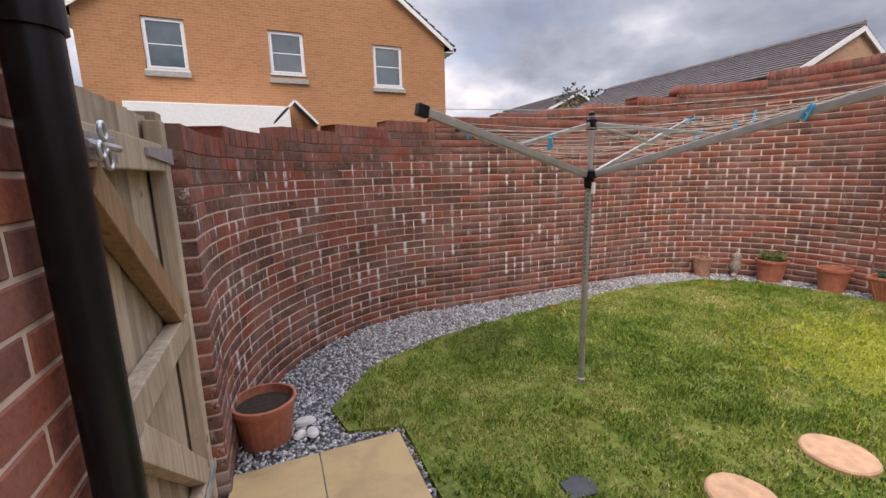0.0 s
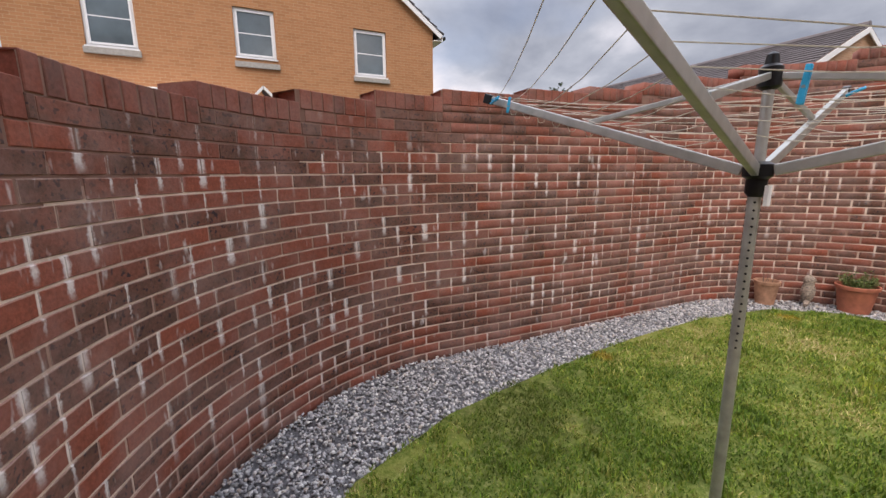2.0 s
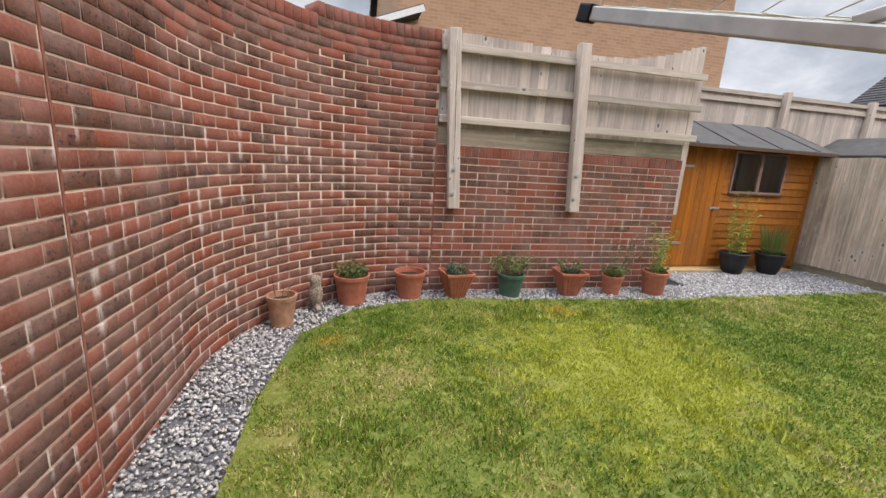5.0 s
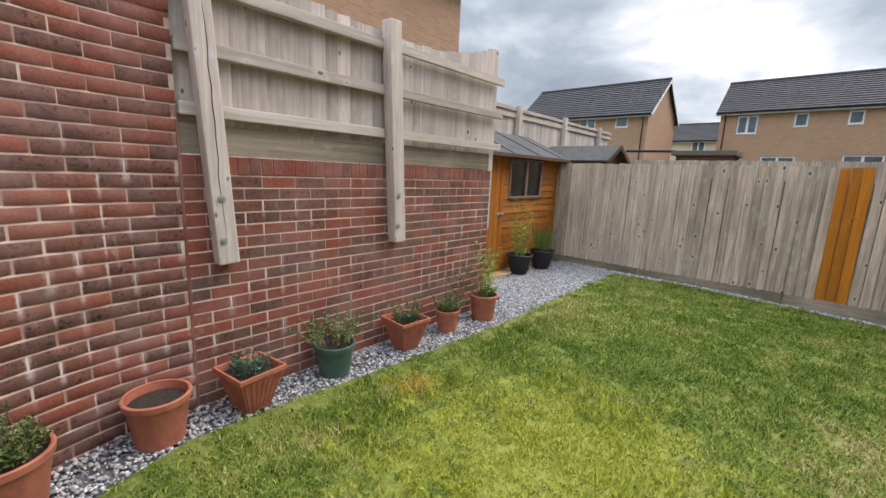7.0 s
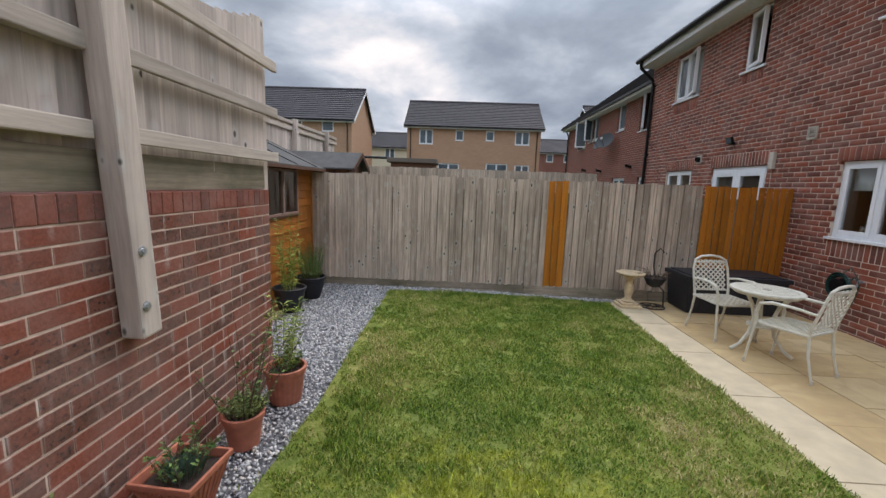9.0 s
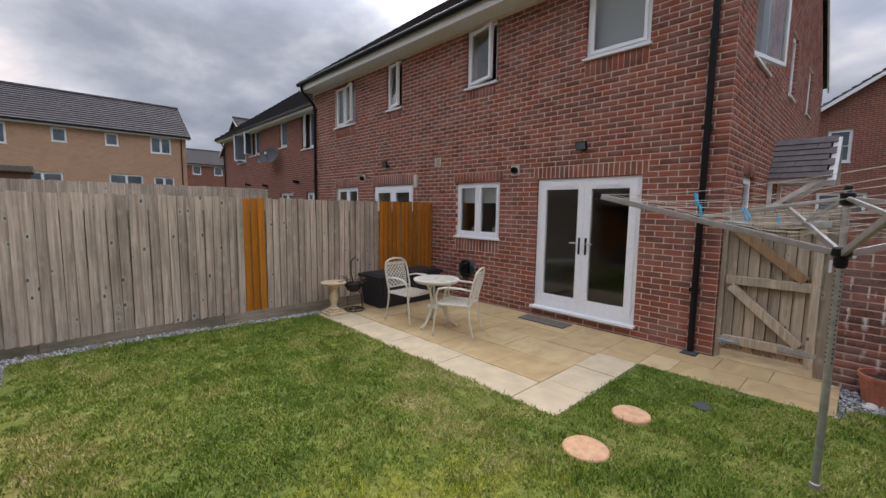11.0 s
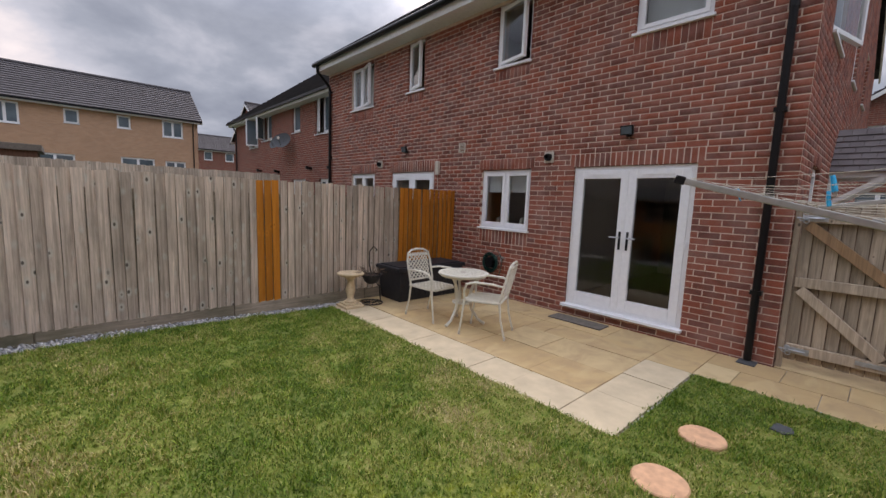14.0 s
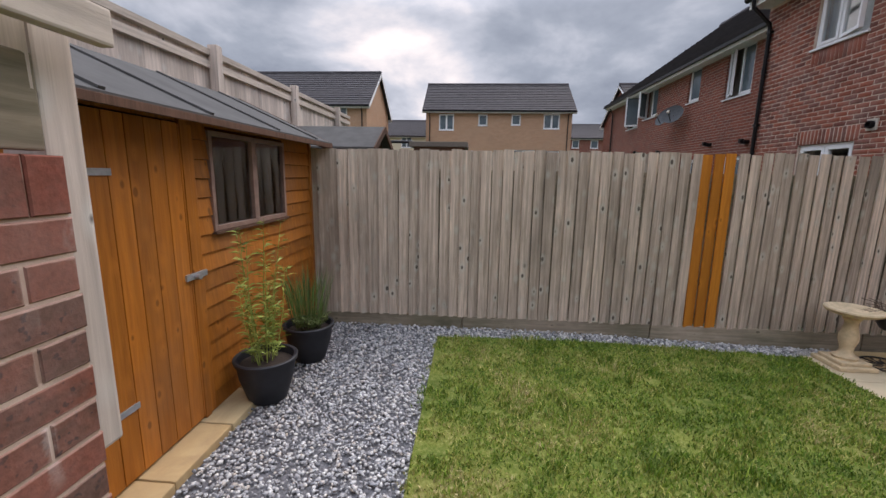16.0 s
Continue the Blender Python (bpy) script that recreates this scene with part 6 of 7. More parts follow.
def chair(m):
    c = thing("garden_chair", m, "cream cast metal garden armchair with lattice seat and back", "chair", "chairs round the garden table")
    # X right, Y forward
    seat_z = 0.42
    g = Geo()
    lattice(g, Matrix.Translation((0, 0, seat_z)), 0.44, 0.42, 0.062, 0.013, 0.008)
    part("seat", g, M_cream, c)
    part("seat_frame", Geo().tube([(-0.22, -0.21, seat_z), (0.22, -0.21, seat_z), (0.23, 0.15, seat_z), (0.17, 0.23, seat_z - 0.008), (-0.17, 0.23, seat_z - 0.008), (-0.23, 0.15, seat_z)], 0.013, 8, True), M_cream, c, smooth=True)
    lean = Matrix.Translation((0, -0.26, 0.665)) @ Matrix.Rotation(radians(90 + 13), 4, "X")
    part("backrest", lattice(Geo(), lean, 0.38, 0.36, 0.062, 0.013, 0.008, lambda x, y: 0.5 * (x * x)), M_cream, c)
    bf = [(-0.205, -0.205, seat_z - 0.01), (-0.215, -0.22, 0.5), (-0.215, -0.28, 0.74), (-0.19, -0.30, 0.84), (-0.11, -0.315, 0.88), (0, -0.32, 0.89), (0.11, -0.315, 0.88), (0.19, -0.30, 0.84), (0.215, -0.28, 0.74), (0.215, -0.22, 0.5), (0.205, -0.205, seat_z - 0.01)]
    part("back_frame", Geo().tube(bf, 0.014, 8).tube([(-0.2, -0.22, 0.485), (0.2, -0.22, 0.485)], 0.01, 8).tube([(-0.2, -0.295, 0.81), (0, -0.305, 0.82), (0.2, -0.295, 0.81)], 0.01, 8), M_cream, c, smooth=True)
    for s in (-1, 1):
        part("armrest", Geo().tube([(s * 0.215, -0.25, 0.62), (s * 0.25, -0.12, 0.645), (s * 0.265, 0.08, 0.65), (s * 0.255, 0.18, 0.62), (s * 0.24, 0.215, 0.53), (s * 0.23, 0.21, 0.42)], [0.012, 0.014, 0.016, 0.015, 0.013, 0.013], 8), M_cream, c, smooth=True)
        part("leg", Geo().tube([(s * 0.23, 0.21, 0.43), (s * 0.232, 0.23, 0.25), (s * 0.235, 0.26, 0.015)], [0.014, 0.012, 0.011], 8), M_cream, c, smooth=True)
        part("leg", Geo().tube([(s * 0.205, -0.205, 0.43), (s * 0.21, -0.23, 0.22), (s * 0.215, -0.285, 0.015)], [0.014, 0.012, 0.011], 8), M_cream, c, smooth=True)
        for y in (0.26, -0.285):
            part("foot_cap", Geo().lathe([(0.015, 0.0), (0.015, 0.04)], 10, Matrix.Translation((s * (0.235 if y > 0 else 0.215), y, 0.0))), M_vent, c)
    return c


chair(pose(1.72, -2.53, 0.004, 0, 0, 5))
chair(pose(1.625, -1.63, 0.004, 0, 0, 206))


def table():
    t = thing("garden_table", pose(1.60, -2.07, 0.004), "round cream cast metal garden table with a lattice top", "table")
    r = 0.32
    part("rim", Geo().lathe([(r - 0.05, 0.645), (r, 0.645), (r + 0.004, 0.655), (r, 0.668), (r - 0.05, 0.668), (r - 0.05, 0.645)], 56, caps=(False, False)), M_cream, t, smooth=True)
    g = Geo()
    n = 9
    for s in (0, 1):
        for k in range(-n, n + 1):
            c = k * 0.03
            h = math.sqrt(max((r - 0.045) ** 2 - c * c, 0))
            if h > 0.04:
                for seg in range(6):
                    a, b = -h + 2 * h * seg / 6, -h + 2 * h * (seg + 1) / 6
                    P, Q = ((c, a, 0.658 + s * 0.003), (c, b, 0.658 + s * 0.003)) if s else ((a, c, 0.658), (b, c, 0.658))
                    g.beam(P, Q, 0.019, 0.008)
    part("tabletop", g, M_cream, t)
    part("umbrella_ring", Geo().lathe([(0.022, 0.655), (0.04, 0.67), (0.036, 0.675), (0.02, 0.674)], 20, caps=(False, False)), M_vent, t)
    part("apron", Geo().lathe([(r - 0.03, 0.62), (r - 0.025, 0.645), (r - 0.04, 0.645)], 48, caps=(False, False)), M_cream, t)
    for a in (5, 125, 245):
        q = radians(a)
        pr = [(0.20, 0.62), (0.13, 0.50), (0.09, 0.36), (0.12, 0.20), (0.21, 0.07), (0.30, 0.015)]
        part("leg", Geo().tube([(p * math.cos(q), p * math.sin(q), z) for p, z in pr], [0.018, 0.018, 0.02, 0.02, 0.017, 0.02], 8), M_cream, t, smooth=True)
    part("lower_ring", Geo().lathe([(0.11, 0.27), (0.13, 0.27), (0.13, 0.285), (0.11, 0.285)], 24), M_cream, t)


table()


# ---- patio things ----
def storage():
    s = thing("storage_box", pose(1.03, -3.60, 0.002), "charcoal plastic garden storage box with lid", "storage box")
    part("body", Geo().add([(-0.63, -0.25, 0), (0.63, -0.25, 0), (0.63, 0.25, 0), (-0.63, 0.25, 0), (-0.67, -0.29, 0.47), (0.67, -0.29, 0.47), (0.67, 0.29, 0.47), (-0.67, 0.29, 0.47)],
                           [(3, 2, 1, 0), (4, 5, 6, 7), (0, 1, 5, 4), (1, 2, 6, 5), (2, 3, 7, 6), (3, 0, 4, 7)]), M_boxp, s, bevel=0.015)
    for k in range(11):
        x = -0.57 + k * 0.114
        part("rib", Geo().beam((x, 0.262, 0.06), (x * 1.04, 0.294, 0.44), 0.03, 0.012, (0, 1, 0)), M_boxp, s)
    part("lid", Geo().box(-0.70, -0.31, 0.472, 0.70, 0.315, 0.53).box(-0.64, -0.26, 0.53, 0.64, 0.265, 0.545), M_boxp, s, bevel=0.012)


storage()


def bath():
    b = thing("bird_bath", pose(2.37, -3.58, 0.0), "cream stone bird bath on a baluster pedestal", "bird bath")
    part("base", Geo().box(-0.15, -0.15, 0, 0.15, 0.15, 0.035).box(-0.12, -0.12, 0.035, 0.12, 0.12, 0.065), M_bath, b, bevel=0.008)
    part("pedestal", Geo().lathe([(0.085, 0.065), (0.09, 0.085), (0.06, 0.10), (0.045, 0.13), (0.05, 0.17), (0.066, 0.22), (0.068, 0.26), (0.055, 0.31), (0.044, 0.36), (0.05, 0.39), (0.065, 0.41), (0.06, 0.43)], 24), M_bath, b, smooth=True)
    part("bowl", Geo().lathe([(0.06, 0.43), (0.13, 0.445), (0.18, 0.465), (0.195, 0.485), (0.19, 0.497), (0.175, 0.497), (0.15, 0.48), (0.08, 0.468), (0.002, 0.465)], 32), M_bath, b, smooth=True)


bath()


def planter():
    p = thing("iron_planter_stand", pose(2.02, -3.58, 0.0), "dark iron stand with a hanging basket of dry twigs", "planter")
    g = Geo().tube([(0.17 * math.cos(a), 0.17 * math.sin(a), 0.012) for a in np.linspace(0, 6.28, 28)[:-1]], 0.008, 6, True)
    for k in range(12):
        a = k * math.pi / 6
        g.tube([(0.165 * math.cos(a), 0.165 * math.sin(a), 0.012), (0.08 * math.cos(a + 0.4), 0.08 * math.sin(a + 0.4), 0.016), (0.03 * math.cos(a), 0.03 * math.sin(a), 0.012)], 0.005, 5)
    part("foot", g, M_iron, p)
    part("stem", Geo().tube([(-0.14, 0.04, 0.01), (-0.13, 0.02, 0.25), (-0.04, -0.02, 0.34), (0.02, -0.04, 0.6), (0.03, -0.02, 0.78), (-0.03, 0.0, 0.86), (-0.08, 0.02, 0.80)], 0.009, 8), M_iron, p, smooth=True)
    part("basket", Geo().lathe([(0.05, 0.30), (0.10, 0.33), (0.145, 0.42), (0.15, 0.44), (0.135, 0.44)], 20, caps=(True, False)), M_boxp, p, smooth=True)
    part("soil", Geo().lathe([(0.135, 0.42), (0.001, 0.425)], 20), M_soil, p)
    rnd = random.Random(5)
    g = Geo()
    for k in range(34):
        a, l = rnd.uniform(0, 6.28), rnd.uniform(0.08, 0.26)
        b = Vector((0.08 * math.cos(a), 0.08 * math.sin(a), 0.42))
        e = b + Vector((math.cos(a) * l * 0.8, math.sin(a) * l * 0.8, rnd.uniform(0.0, 0.16)))
        g.tube([b, b.lerp(e, 0.5) + Vector((0, 0, 0.05)), e], 0.003, 4)
    part("twig", g, M_twig, p, kind="stuff")


planter()


def hose():
    h = thing("hose_reel", pose(0.0, -2.95, 0.56), "dark green hose coiled on a wall reel", "hose")
    g = Geo()
    for k in range(9):
        x = 0.05 + 0.014 * (k % 3)
        r = 0.12 + 0.016 * (k // 3) + 0.004 * (k % 3)
        g.tube([(x, r * math.cos(a), r * math.sin(a) * (1 + 0.05 * math.sin(k))) for a in np.linspace(0, 6.28, 26)[:-1]], 0.0085, 6, True)
    part("coil", g, M_hose, h, smooth=True)
    part("reel", Geo().lathe([(0.10, 0.0), (0.10, 0.02), (0.05, 0.03), (0.05, 0.09), (0.09, 0.10), (0.09, 0.11)], 20, Matrix.Rotation(math.pi / 2, 4, "Y")), M_black, h)
    part("tap", Geo().tube([(0.0, 0.24, 0.10), (0.07, 0.24, 0.10), (0.08, 0.24, 0.04)], 0.011, 8).box(0.05, 0.21, 0.11, 0.065, 0.27, 0.125), M_galv, h)
    part("trailing_hose", Geo().tube([(0.06, 0.10, 0.08), (0.08, 0.2, 0.15), (0.09, 0.28, 0.08), (0.08, 0.24, -0.1), (0.07, 0.20, -0.2)], 0.008, 6).tube([(0.05, -0.02, 0.13), (0.05, 0.1, 0.26), (0.05, 0.22, 0.12)], 0.006, 6), M_hose, h)


hose()
for y, rr, hh in ((-3.05, 0.05, 0.15), (-2.93, 0.045, 0.12), (-2.55, 0.04, 0.17)):
    q = thing("kitchen_canister", pose(-0.22, y, 1.145), "small pale canister behind the kitchen window", "canister", "canisters on the kitchen sill")
    jar = part("jar", Geo().lathe([(rr, 0), (rr * 1.04, hh * 0.5), (rr * 0.95, hh)], 20), M_vent, q, smooth=True)
    part("lid", Geo().lathe([(rr * 0.97, hh), (rr * 0.97, hh + 0.015), (0.012, hh + 0.02), (0.012, hh + 0.035)], 20), M_galv, q, smooth=True)
sh_ = thing("kitchen_shelf", pose(-0.22, -2.79, 1.12), "white window board inside the kitchen window", "shelf")
part("shelf", Geo().box(-0.08, -0.5, 0.0, 0.12, 0.5, 0.023), M_upvc, sh_, bevel=0.004)
d = thing("door_mat", pose(0.24, -1.17, 0.003), "worn dark rubber door mat on the patio", "door mat")
part("mat", Geo().box(-0.12, -0.38, 0, 0.15, 0.38, 0.015), M_mat, d, bevel=0.004)
bk = thing("drain_cover", pose(0.10, 0.70, 0.0), "small grey drain cover under the rainwater pipe", "drain")
part("grate", Geo().box(-0.08, -0.08, 0.001, 0.09, 0.08, 0.012), M_slate, bk, bevel=0.003)


# ---- plants in pots ----
def leaf_cloud(rnd, n, shape, size, mat, parent, name="foliage"):
    """Small pointed leaves, n of them, at places that shape() gives with a direction."""
    vs, fs = [], []
    for i in range(n):
        p, d = shape(rnd)
        d = Vector(d).normalized()
        s = d.cross(Vector((rnd.uniform(-1, 1), rnd.uniform(-1, 1), rnd.uniform(-1, 1)))).normalized()
        l, w = size[0] * rnd.uniform(0.6, 1.3), size[1] * rnd.uniform(0.7, 1.2)
        p = Vector(p)
        q = p + d * l * 0.5 + Vector((0, 0, 0.05 * l))
        k = len(vs)
        vs += [p, q + s * w / 2, p + d * l - Vector((0, 0, 0.15 * l)), q - s * w / 2]
        fs.append((k, k + 1, k + 2, k + 3))
    ob = new(name, raw_mesh(name, np.array([tuple(v) for v in vs]), np.array(fs), mat))
    ob.parent = parent
    return tagged(ob, kind="stuff")


def twigs(rnd, n, r, h, parent, spread=0.6, mat=None, thick=0.003):
    g, tips = Geo(), []
    for i in range(n):
        a, q = rnd.uniform(0, 6.28), r * math.sqrt(rnd.random()) * 0.7
        b = Vector((q * math.cos(a), q * math.sin(a), 0))
        hh = h * rnd.uniform(0.55, 1.1)
        e = b + Vector((math.cos(a) * hh * spread * rnd.random(), math.sin(a) * hh * spread * rnd.random(), hh))
        m = b.lerp(e, 0.5) + Vector((rnd.uniform(-0.02, 0.02), rnd.uniform(-0.02, 0.02), 0.01))
        g.tube([b, m, e], [thick, thick * 0.8, thick * 0.4], 4)
        tips.append((b, m, e))
    return g, tips


def pot(name, x, y, z, r, h, mat, style, label, group="plant pots along the wall", turn=0):
    p = thing(name, pose(x, y, z, 0, 0, turn), label, "plant pot", group)
    b = r * 0.72
    t = 0.008
    if style == "square":
        def ringp(q, zz):
            return [(-q, -q, zz), (q, -q, zz), (q, q, zz), (-q, q, zz)]
        lv = [ringp(r * 0.50, 0), ringp(r * 0.93, h - 0.03), ringp(r, h - 0.03), ringp(r, h), ringp(r - 0.014, h), ringp(r * 0.86, h - 0.04)]
        vs = [v for l in lv for v in l]
        fs = [(3, 2, 1, 0)] + [(i * 4 + k, i * 4 + (k + 1) % 4, (i + 1) * 4 + (k + 1) % 4, (i + 1) * 4 + k) for i in range(5) for k in range(4)]
        part("shell", Geo().add(vs, fs), mat, p, bevel=0.005)
        for sd in range(4):
            mm = Matrix.Rotation(sd * math.pi / 2, 4, "Z")
            g = Geo()
            for k in range(7):
                u = (k - 3) / 3.6
                g.beam(mm @ Vector((u * r * 0.50, -r * 0.515, 0.01)), mm @ Vector((u * r * 0.93, -r * 0.925, h - 0.04)), 0.008, 0.008)
            part("fluting", g, mat, p)
        part("soil", Geo().box(-r * 0.84, -r * 0.84, h - 0.06, r * 0.84, r * 0.84, h - 0.045), M_soil, p)
    else:
        wob = (lambda a, q, zz: q * (1 + (0.045 * abs(math.sin(11 * a)) if 0.01 < zz < h - 0.045 and q > b * 0.98 else 0))) if style == "fluted" else None
        prof = [(b, 0), (b * 1.01, 0.012), (r * 0.93, h - 0.042), (r * 0.935, h - 0.04), (r, h - 0.036), (r + 0.003, h - 0.004), (r - 0.004, h), (r - 0.014, h - 0.002), (r - 0.018, h - 0.05)]
        if style == "bowl":
            prof = [(b * 0.8, 0), (b * 0.86, 0.01), (r * 0.86, h * 0.55), (r * 0.92, h - 0.05), (r * 0.93, h - 0.035), (r, h - 0.03), (r + 0.004, h - 0.006), (r - 0.004, h), (r - 0.02, h - 0.004), (r - 0.03, h - 0.05)]
        part("shell", Geo().lathe(prof, 110 if style == "fluted" else 40, None, wob, (True, False)), mat, p, smooth=True)
        rs = prof[-1][0]
        part("soil", Geo().lathe([(rs + 0.001, h - 0.052), (rs * 0.6, h - 0.046), (0.001, h - 0.044)], 24), M_soil, p)
    return p, h - 0.045


def fill(p, z, kind, rnd, r, hgt):
    """Plants of a kind in a pot, as one plant with its stem and foliage."""
    pl = new("plant")
    pl.parent = p
    pl.matrix_basis = Matrix.Translation((0, 0, z))
    if kind == "bush":
        g, tips = twigs(rnd, 46, r, hgt, pl, 1.1)
        part("stem", g, M_twig, pl, kind="stuff")

        def sh(q):
            b, m, e = q.choice(tips)
            u = q.uniform(0.35, 1.0)
            c = b.lerp(e, u)
            return c, (q.uniform(-1, 1), q.uniform(-1, 1), q.uniform(-0.2, 1))
        leaf_cloud(rnd, 2200, sh, (0.021, 0.010), M_leaf_d, pl)
    elif kind == "grass":
        def sh(q):
            a, l = q.uniform(0, 6.28), r * 0.75 * math.sqrt(q.random())
            return (l * math.cos(a), l * math.sin(a), -0.005), (math.cos(a) * 0.5, math.sin(a) * 0.5, 1.2)
        leaf_cloud(rnd, 260, sh, (hgt, 0.007), M_leaf_g, pl)
    elif kind == "tall":
        g, tips = twigs(rnd, 9, r * 0.55, hgt, pl, 0.22, None, 0.0035)
        part("stem", g, M_leaf_y, pl, kind="stuff")

        def sh(q):
            b, m, e = q.choice(tips)
            u = q.uniform(0.08, 1.0)
            a = q.uniform(0, 6.28)
            return b.lerp(m, u * 2) if u < 0.5 else m.lerp(e, u * 2 - 1), (math.cos(a), math.sin(a), 0.35)
        leaf_cloud(rnd, 420, sh, (0.075, 0.009), M_leaf_y, pl)
    elif kind == "reed":
        def sh(q):
            a, l = q.uniform(0, 6.28), r * 0.6 * math.sqrt(q.random())
            return (l * math.cos(a), l * math.sin(a), -0.005), (math.cos(a) * 0.22, math.sin(a) * 0.22, 1.2)
        leaf_cloud(rnd, 200, sh, (hgt, 0.006), M_leaf, pl)
    elif kind == "twiggy":
        g, tips = twigs(rnd, 16, r, hgt, pl, 0.7)
        part("stem", g, M_twig, pl, kind="stuff")

        def sh(q):
            b, m, e = q.choice(tips)
            return b.lerp(e, q.uniform(0.2, 1.0)), (q.uniform(-1, 1), q.uniform(-1, 1), q.uniform(0, 1))
        leaf_cloud(rnd, 240, sh, (0.032, 0.013), M_leaf, pl)
    elif kind == "shoots":
        g, tips = twigs(rnd, 26, r, hgt, pl, 0.5)
        part("stem", g, M_leaf_g, pl, kind="stuff")

        def sh(q):
            b, m, e = q.choice(tips)
            return b.lerp(e, q.uniform(0.1, 1.0)), (q.uniform(-1, 1), q.uniform(-1, 1), q.uniform(0.1, 1))
        leaf_cloud(rnd, 520, sh, (0.026, 0.013), M_leaf_g, pl)
    elif kind == "sparse":
        g, tips = twigs(rnd, 5, r, hgt, pl, 0.5)
        part("stem", g, M_twig, pl, kind="stuff")


R = random.Random(21)
pp, z = pot("plant_pot", 0.19, 2.24, -0.02, 0.172, 0.265, M_terra, "fluted", "fluted terracotta pot with bare soil by the gate", "")
pp, z = pot("plant_pot", 5.49, 3.40, 0.05, 0.115, 0.25, M_clay, "plain", "weathered clay pot with a dry stem")
fill(pp, z, "sparse", R, 0.1, 0.22)
pp, z = pot("plant_pot", 5.98, 2.86, 0.05, 0.165, 0.27, M_terra, "plain", "terracotta pot with a low leafy plant")
fill(pp, z, "twiggy", R, 0.15, 0.18)
fill(pp, z, "bush", R, 0.12, 0.11)
pp, z = pot("plant_pot", 6.10, 2.30, 0.05, 0.155, 0.265, M_terra, "plain", "empty terracotta pot with soil")
pp, z = pot("plant_pot", 6.08, 1.83, 0.05, 0.150, 0.265, M_terra, "square", "square terracotta pot with blue-green shoots", turn=8)
fill(pp, z, "shoots", R, 0.13, 0.13)
pp, z = pot("plant_pot", 6.10, 1.23, 0.05, 0.145, 0.235, M_green, "plain", "dark green pot with a bushy yellow-green plant")
fill(pp, z, "bush", R, 0.16, 0.24)
pp, z = pot("plant_pot", 6.08, 0.56, 0.05, 0.150, 0.265, M_terra, "square", "square terracotta pot with grass and sprouts", turn=-4)
fill(pp, z, "twiggy", R, 0.13, 0.2)
fill(pp, z, "grass", R, 0.1, 0.1)
pp, z = pot("plant_pot", 6.09, 0.02, 0.05, 0.118, 0.21, M_terra, "plain", "small terracotta pot with a thorny rose stem")
fill(pp, z, "twiggy", R, 0.12, 0.60)
fill(pp, z, "bush", R, 0.09, 0.14)
pp, z = pot("plant_pot", 6.06, -0.50, 0.05, 0.145, 0.26, M_terra, "fluted", "fluted terracotta pot with a tall lily")
fill(pp, z, "tall", R, 0.10, 0.64)
fill(pp, z, "twiggy", R, 0.12, 0.12)
pp, z = pot("plant_pot", 6.87, -2.50, 0.05, 0.195, 0.30, M_boxp, "bowl", "charcoal plastic pot with tall pale green stems", "pots by the shed")
fill(pp, z, "tall", R, 0.2, 0.86)
fill(pp, z, "tall", R, 0.24, 0.55)
pp, z = pot("plant_pot", 6.83, -3.10, 0.05, 0.195, 0.30, M_boxp, "bowl", "charcoal plastic pot with dark upright reeds", "pots by the shed")
fill(pp, z, "reed", R, 0.2, 0.50)
fill(pp, z, "bush", R, 0.1, 0.12)


def owl():
    o = thing("owl_figure", pose(5.80, 3.17, 0.045, 0, 0, 30), "small mottled resin owl ornament", "ornament")
    def wob(a, q, z):
        return q * (1 + 0.05 * math.cos(2 * a))
    g = Geo().lathe([(0.035, 0.05), (0.055, 0.09), (0.064, 0.14), (0.060, 0.19), (0.047, 0.225), (0.05, 0.25), (0.053, 0.275), (0.045, 0.30), (0.025, 0.315), (0.002, 0.318)], 24, None, wob)
    g.lathe([(0.012, 0.0), (0.002, 0.04)], 8, Matrix.Translation((-0.028, 0, 0.295))).lathe([(0.012, 0.0), (0.002, 0.04)], 8, Matrix.Translation((0.028, 0, 0.295)))
    for s in (-1, 1):
        g.lathe([(0.016, 0), (0.016, 0.006), (0.007, 0.008), (0.001, 0.008)], 12, Matrix.Translation((s * 0.019, -0.045, 0.272)) @ Matrix.Rotation(math.pi / 2, 4, "X"))
        g.tube([(s * 0.055, 0.0, 0.20), (s * 0.066, 0.012, 0.13), (s * 0.045, 0.03, 0.07)], [0.014, 0.018, 0.006], 8)
    g.lathe([(0.006, 0), (0.001, 0.016)], 6, Matrix.Translation((0, -0.048, 0.258)) @ Matrix.Rotation(math.pi / 2, 4, "X"))
    g.tube([(-0.10, 0.02, 0.02), (-0.03, 0.0, 0.045), (0.05, 0.0, 0.04), (0.11, 0.03, 0.015)], [0.018, 0.028, 0.028, 0.015], 10)
    part("owl", g, M_owl, o, smooth=True)


owl()

for i, (x, y, s) in enumerate(((0.40, 2.30, 0.050), (0.36, 2.18, 0.036), (0.43, 2.17, 0.042))):
    q = thing("pebble", pose(x, y, 0.0, 0, 0, i * 50), "smooth white pebble beside the pot", "pebble", "white pebbles by the pot")
    part("stone", Geo().lathe([(0.001, -0.5 * s), (0.6 * s, -0.42 * s), (s, -0.05 * s), (0.85 * s, 0.3 * s), (0.4 * s, 0.5 * s), (0.001, 0.55 * s)], 16, Matrix.Diagonal((1.25, 0.85, 1, 1))), M_pebble, q, smooth=True)


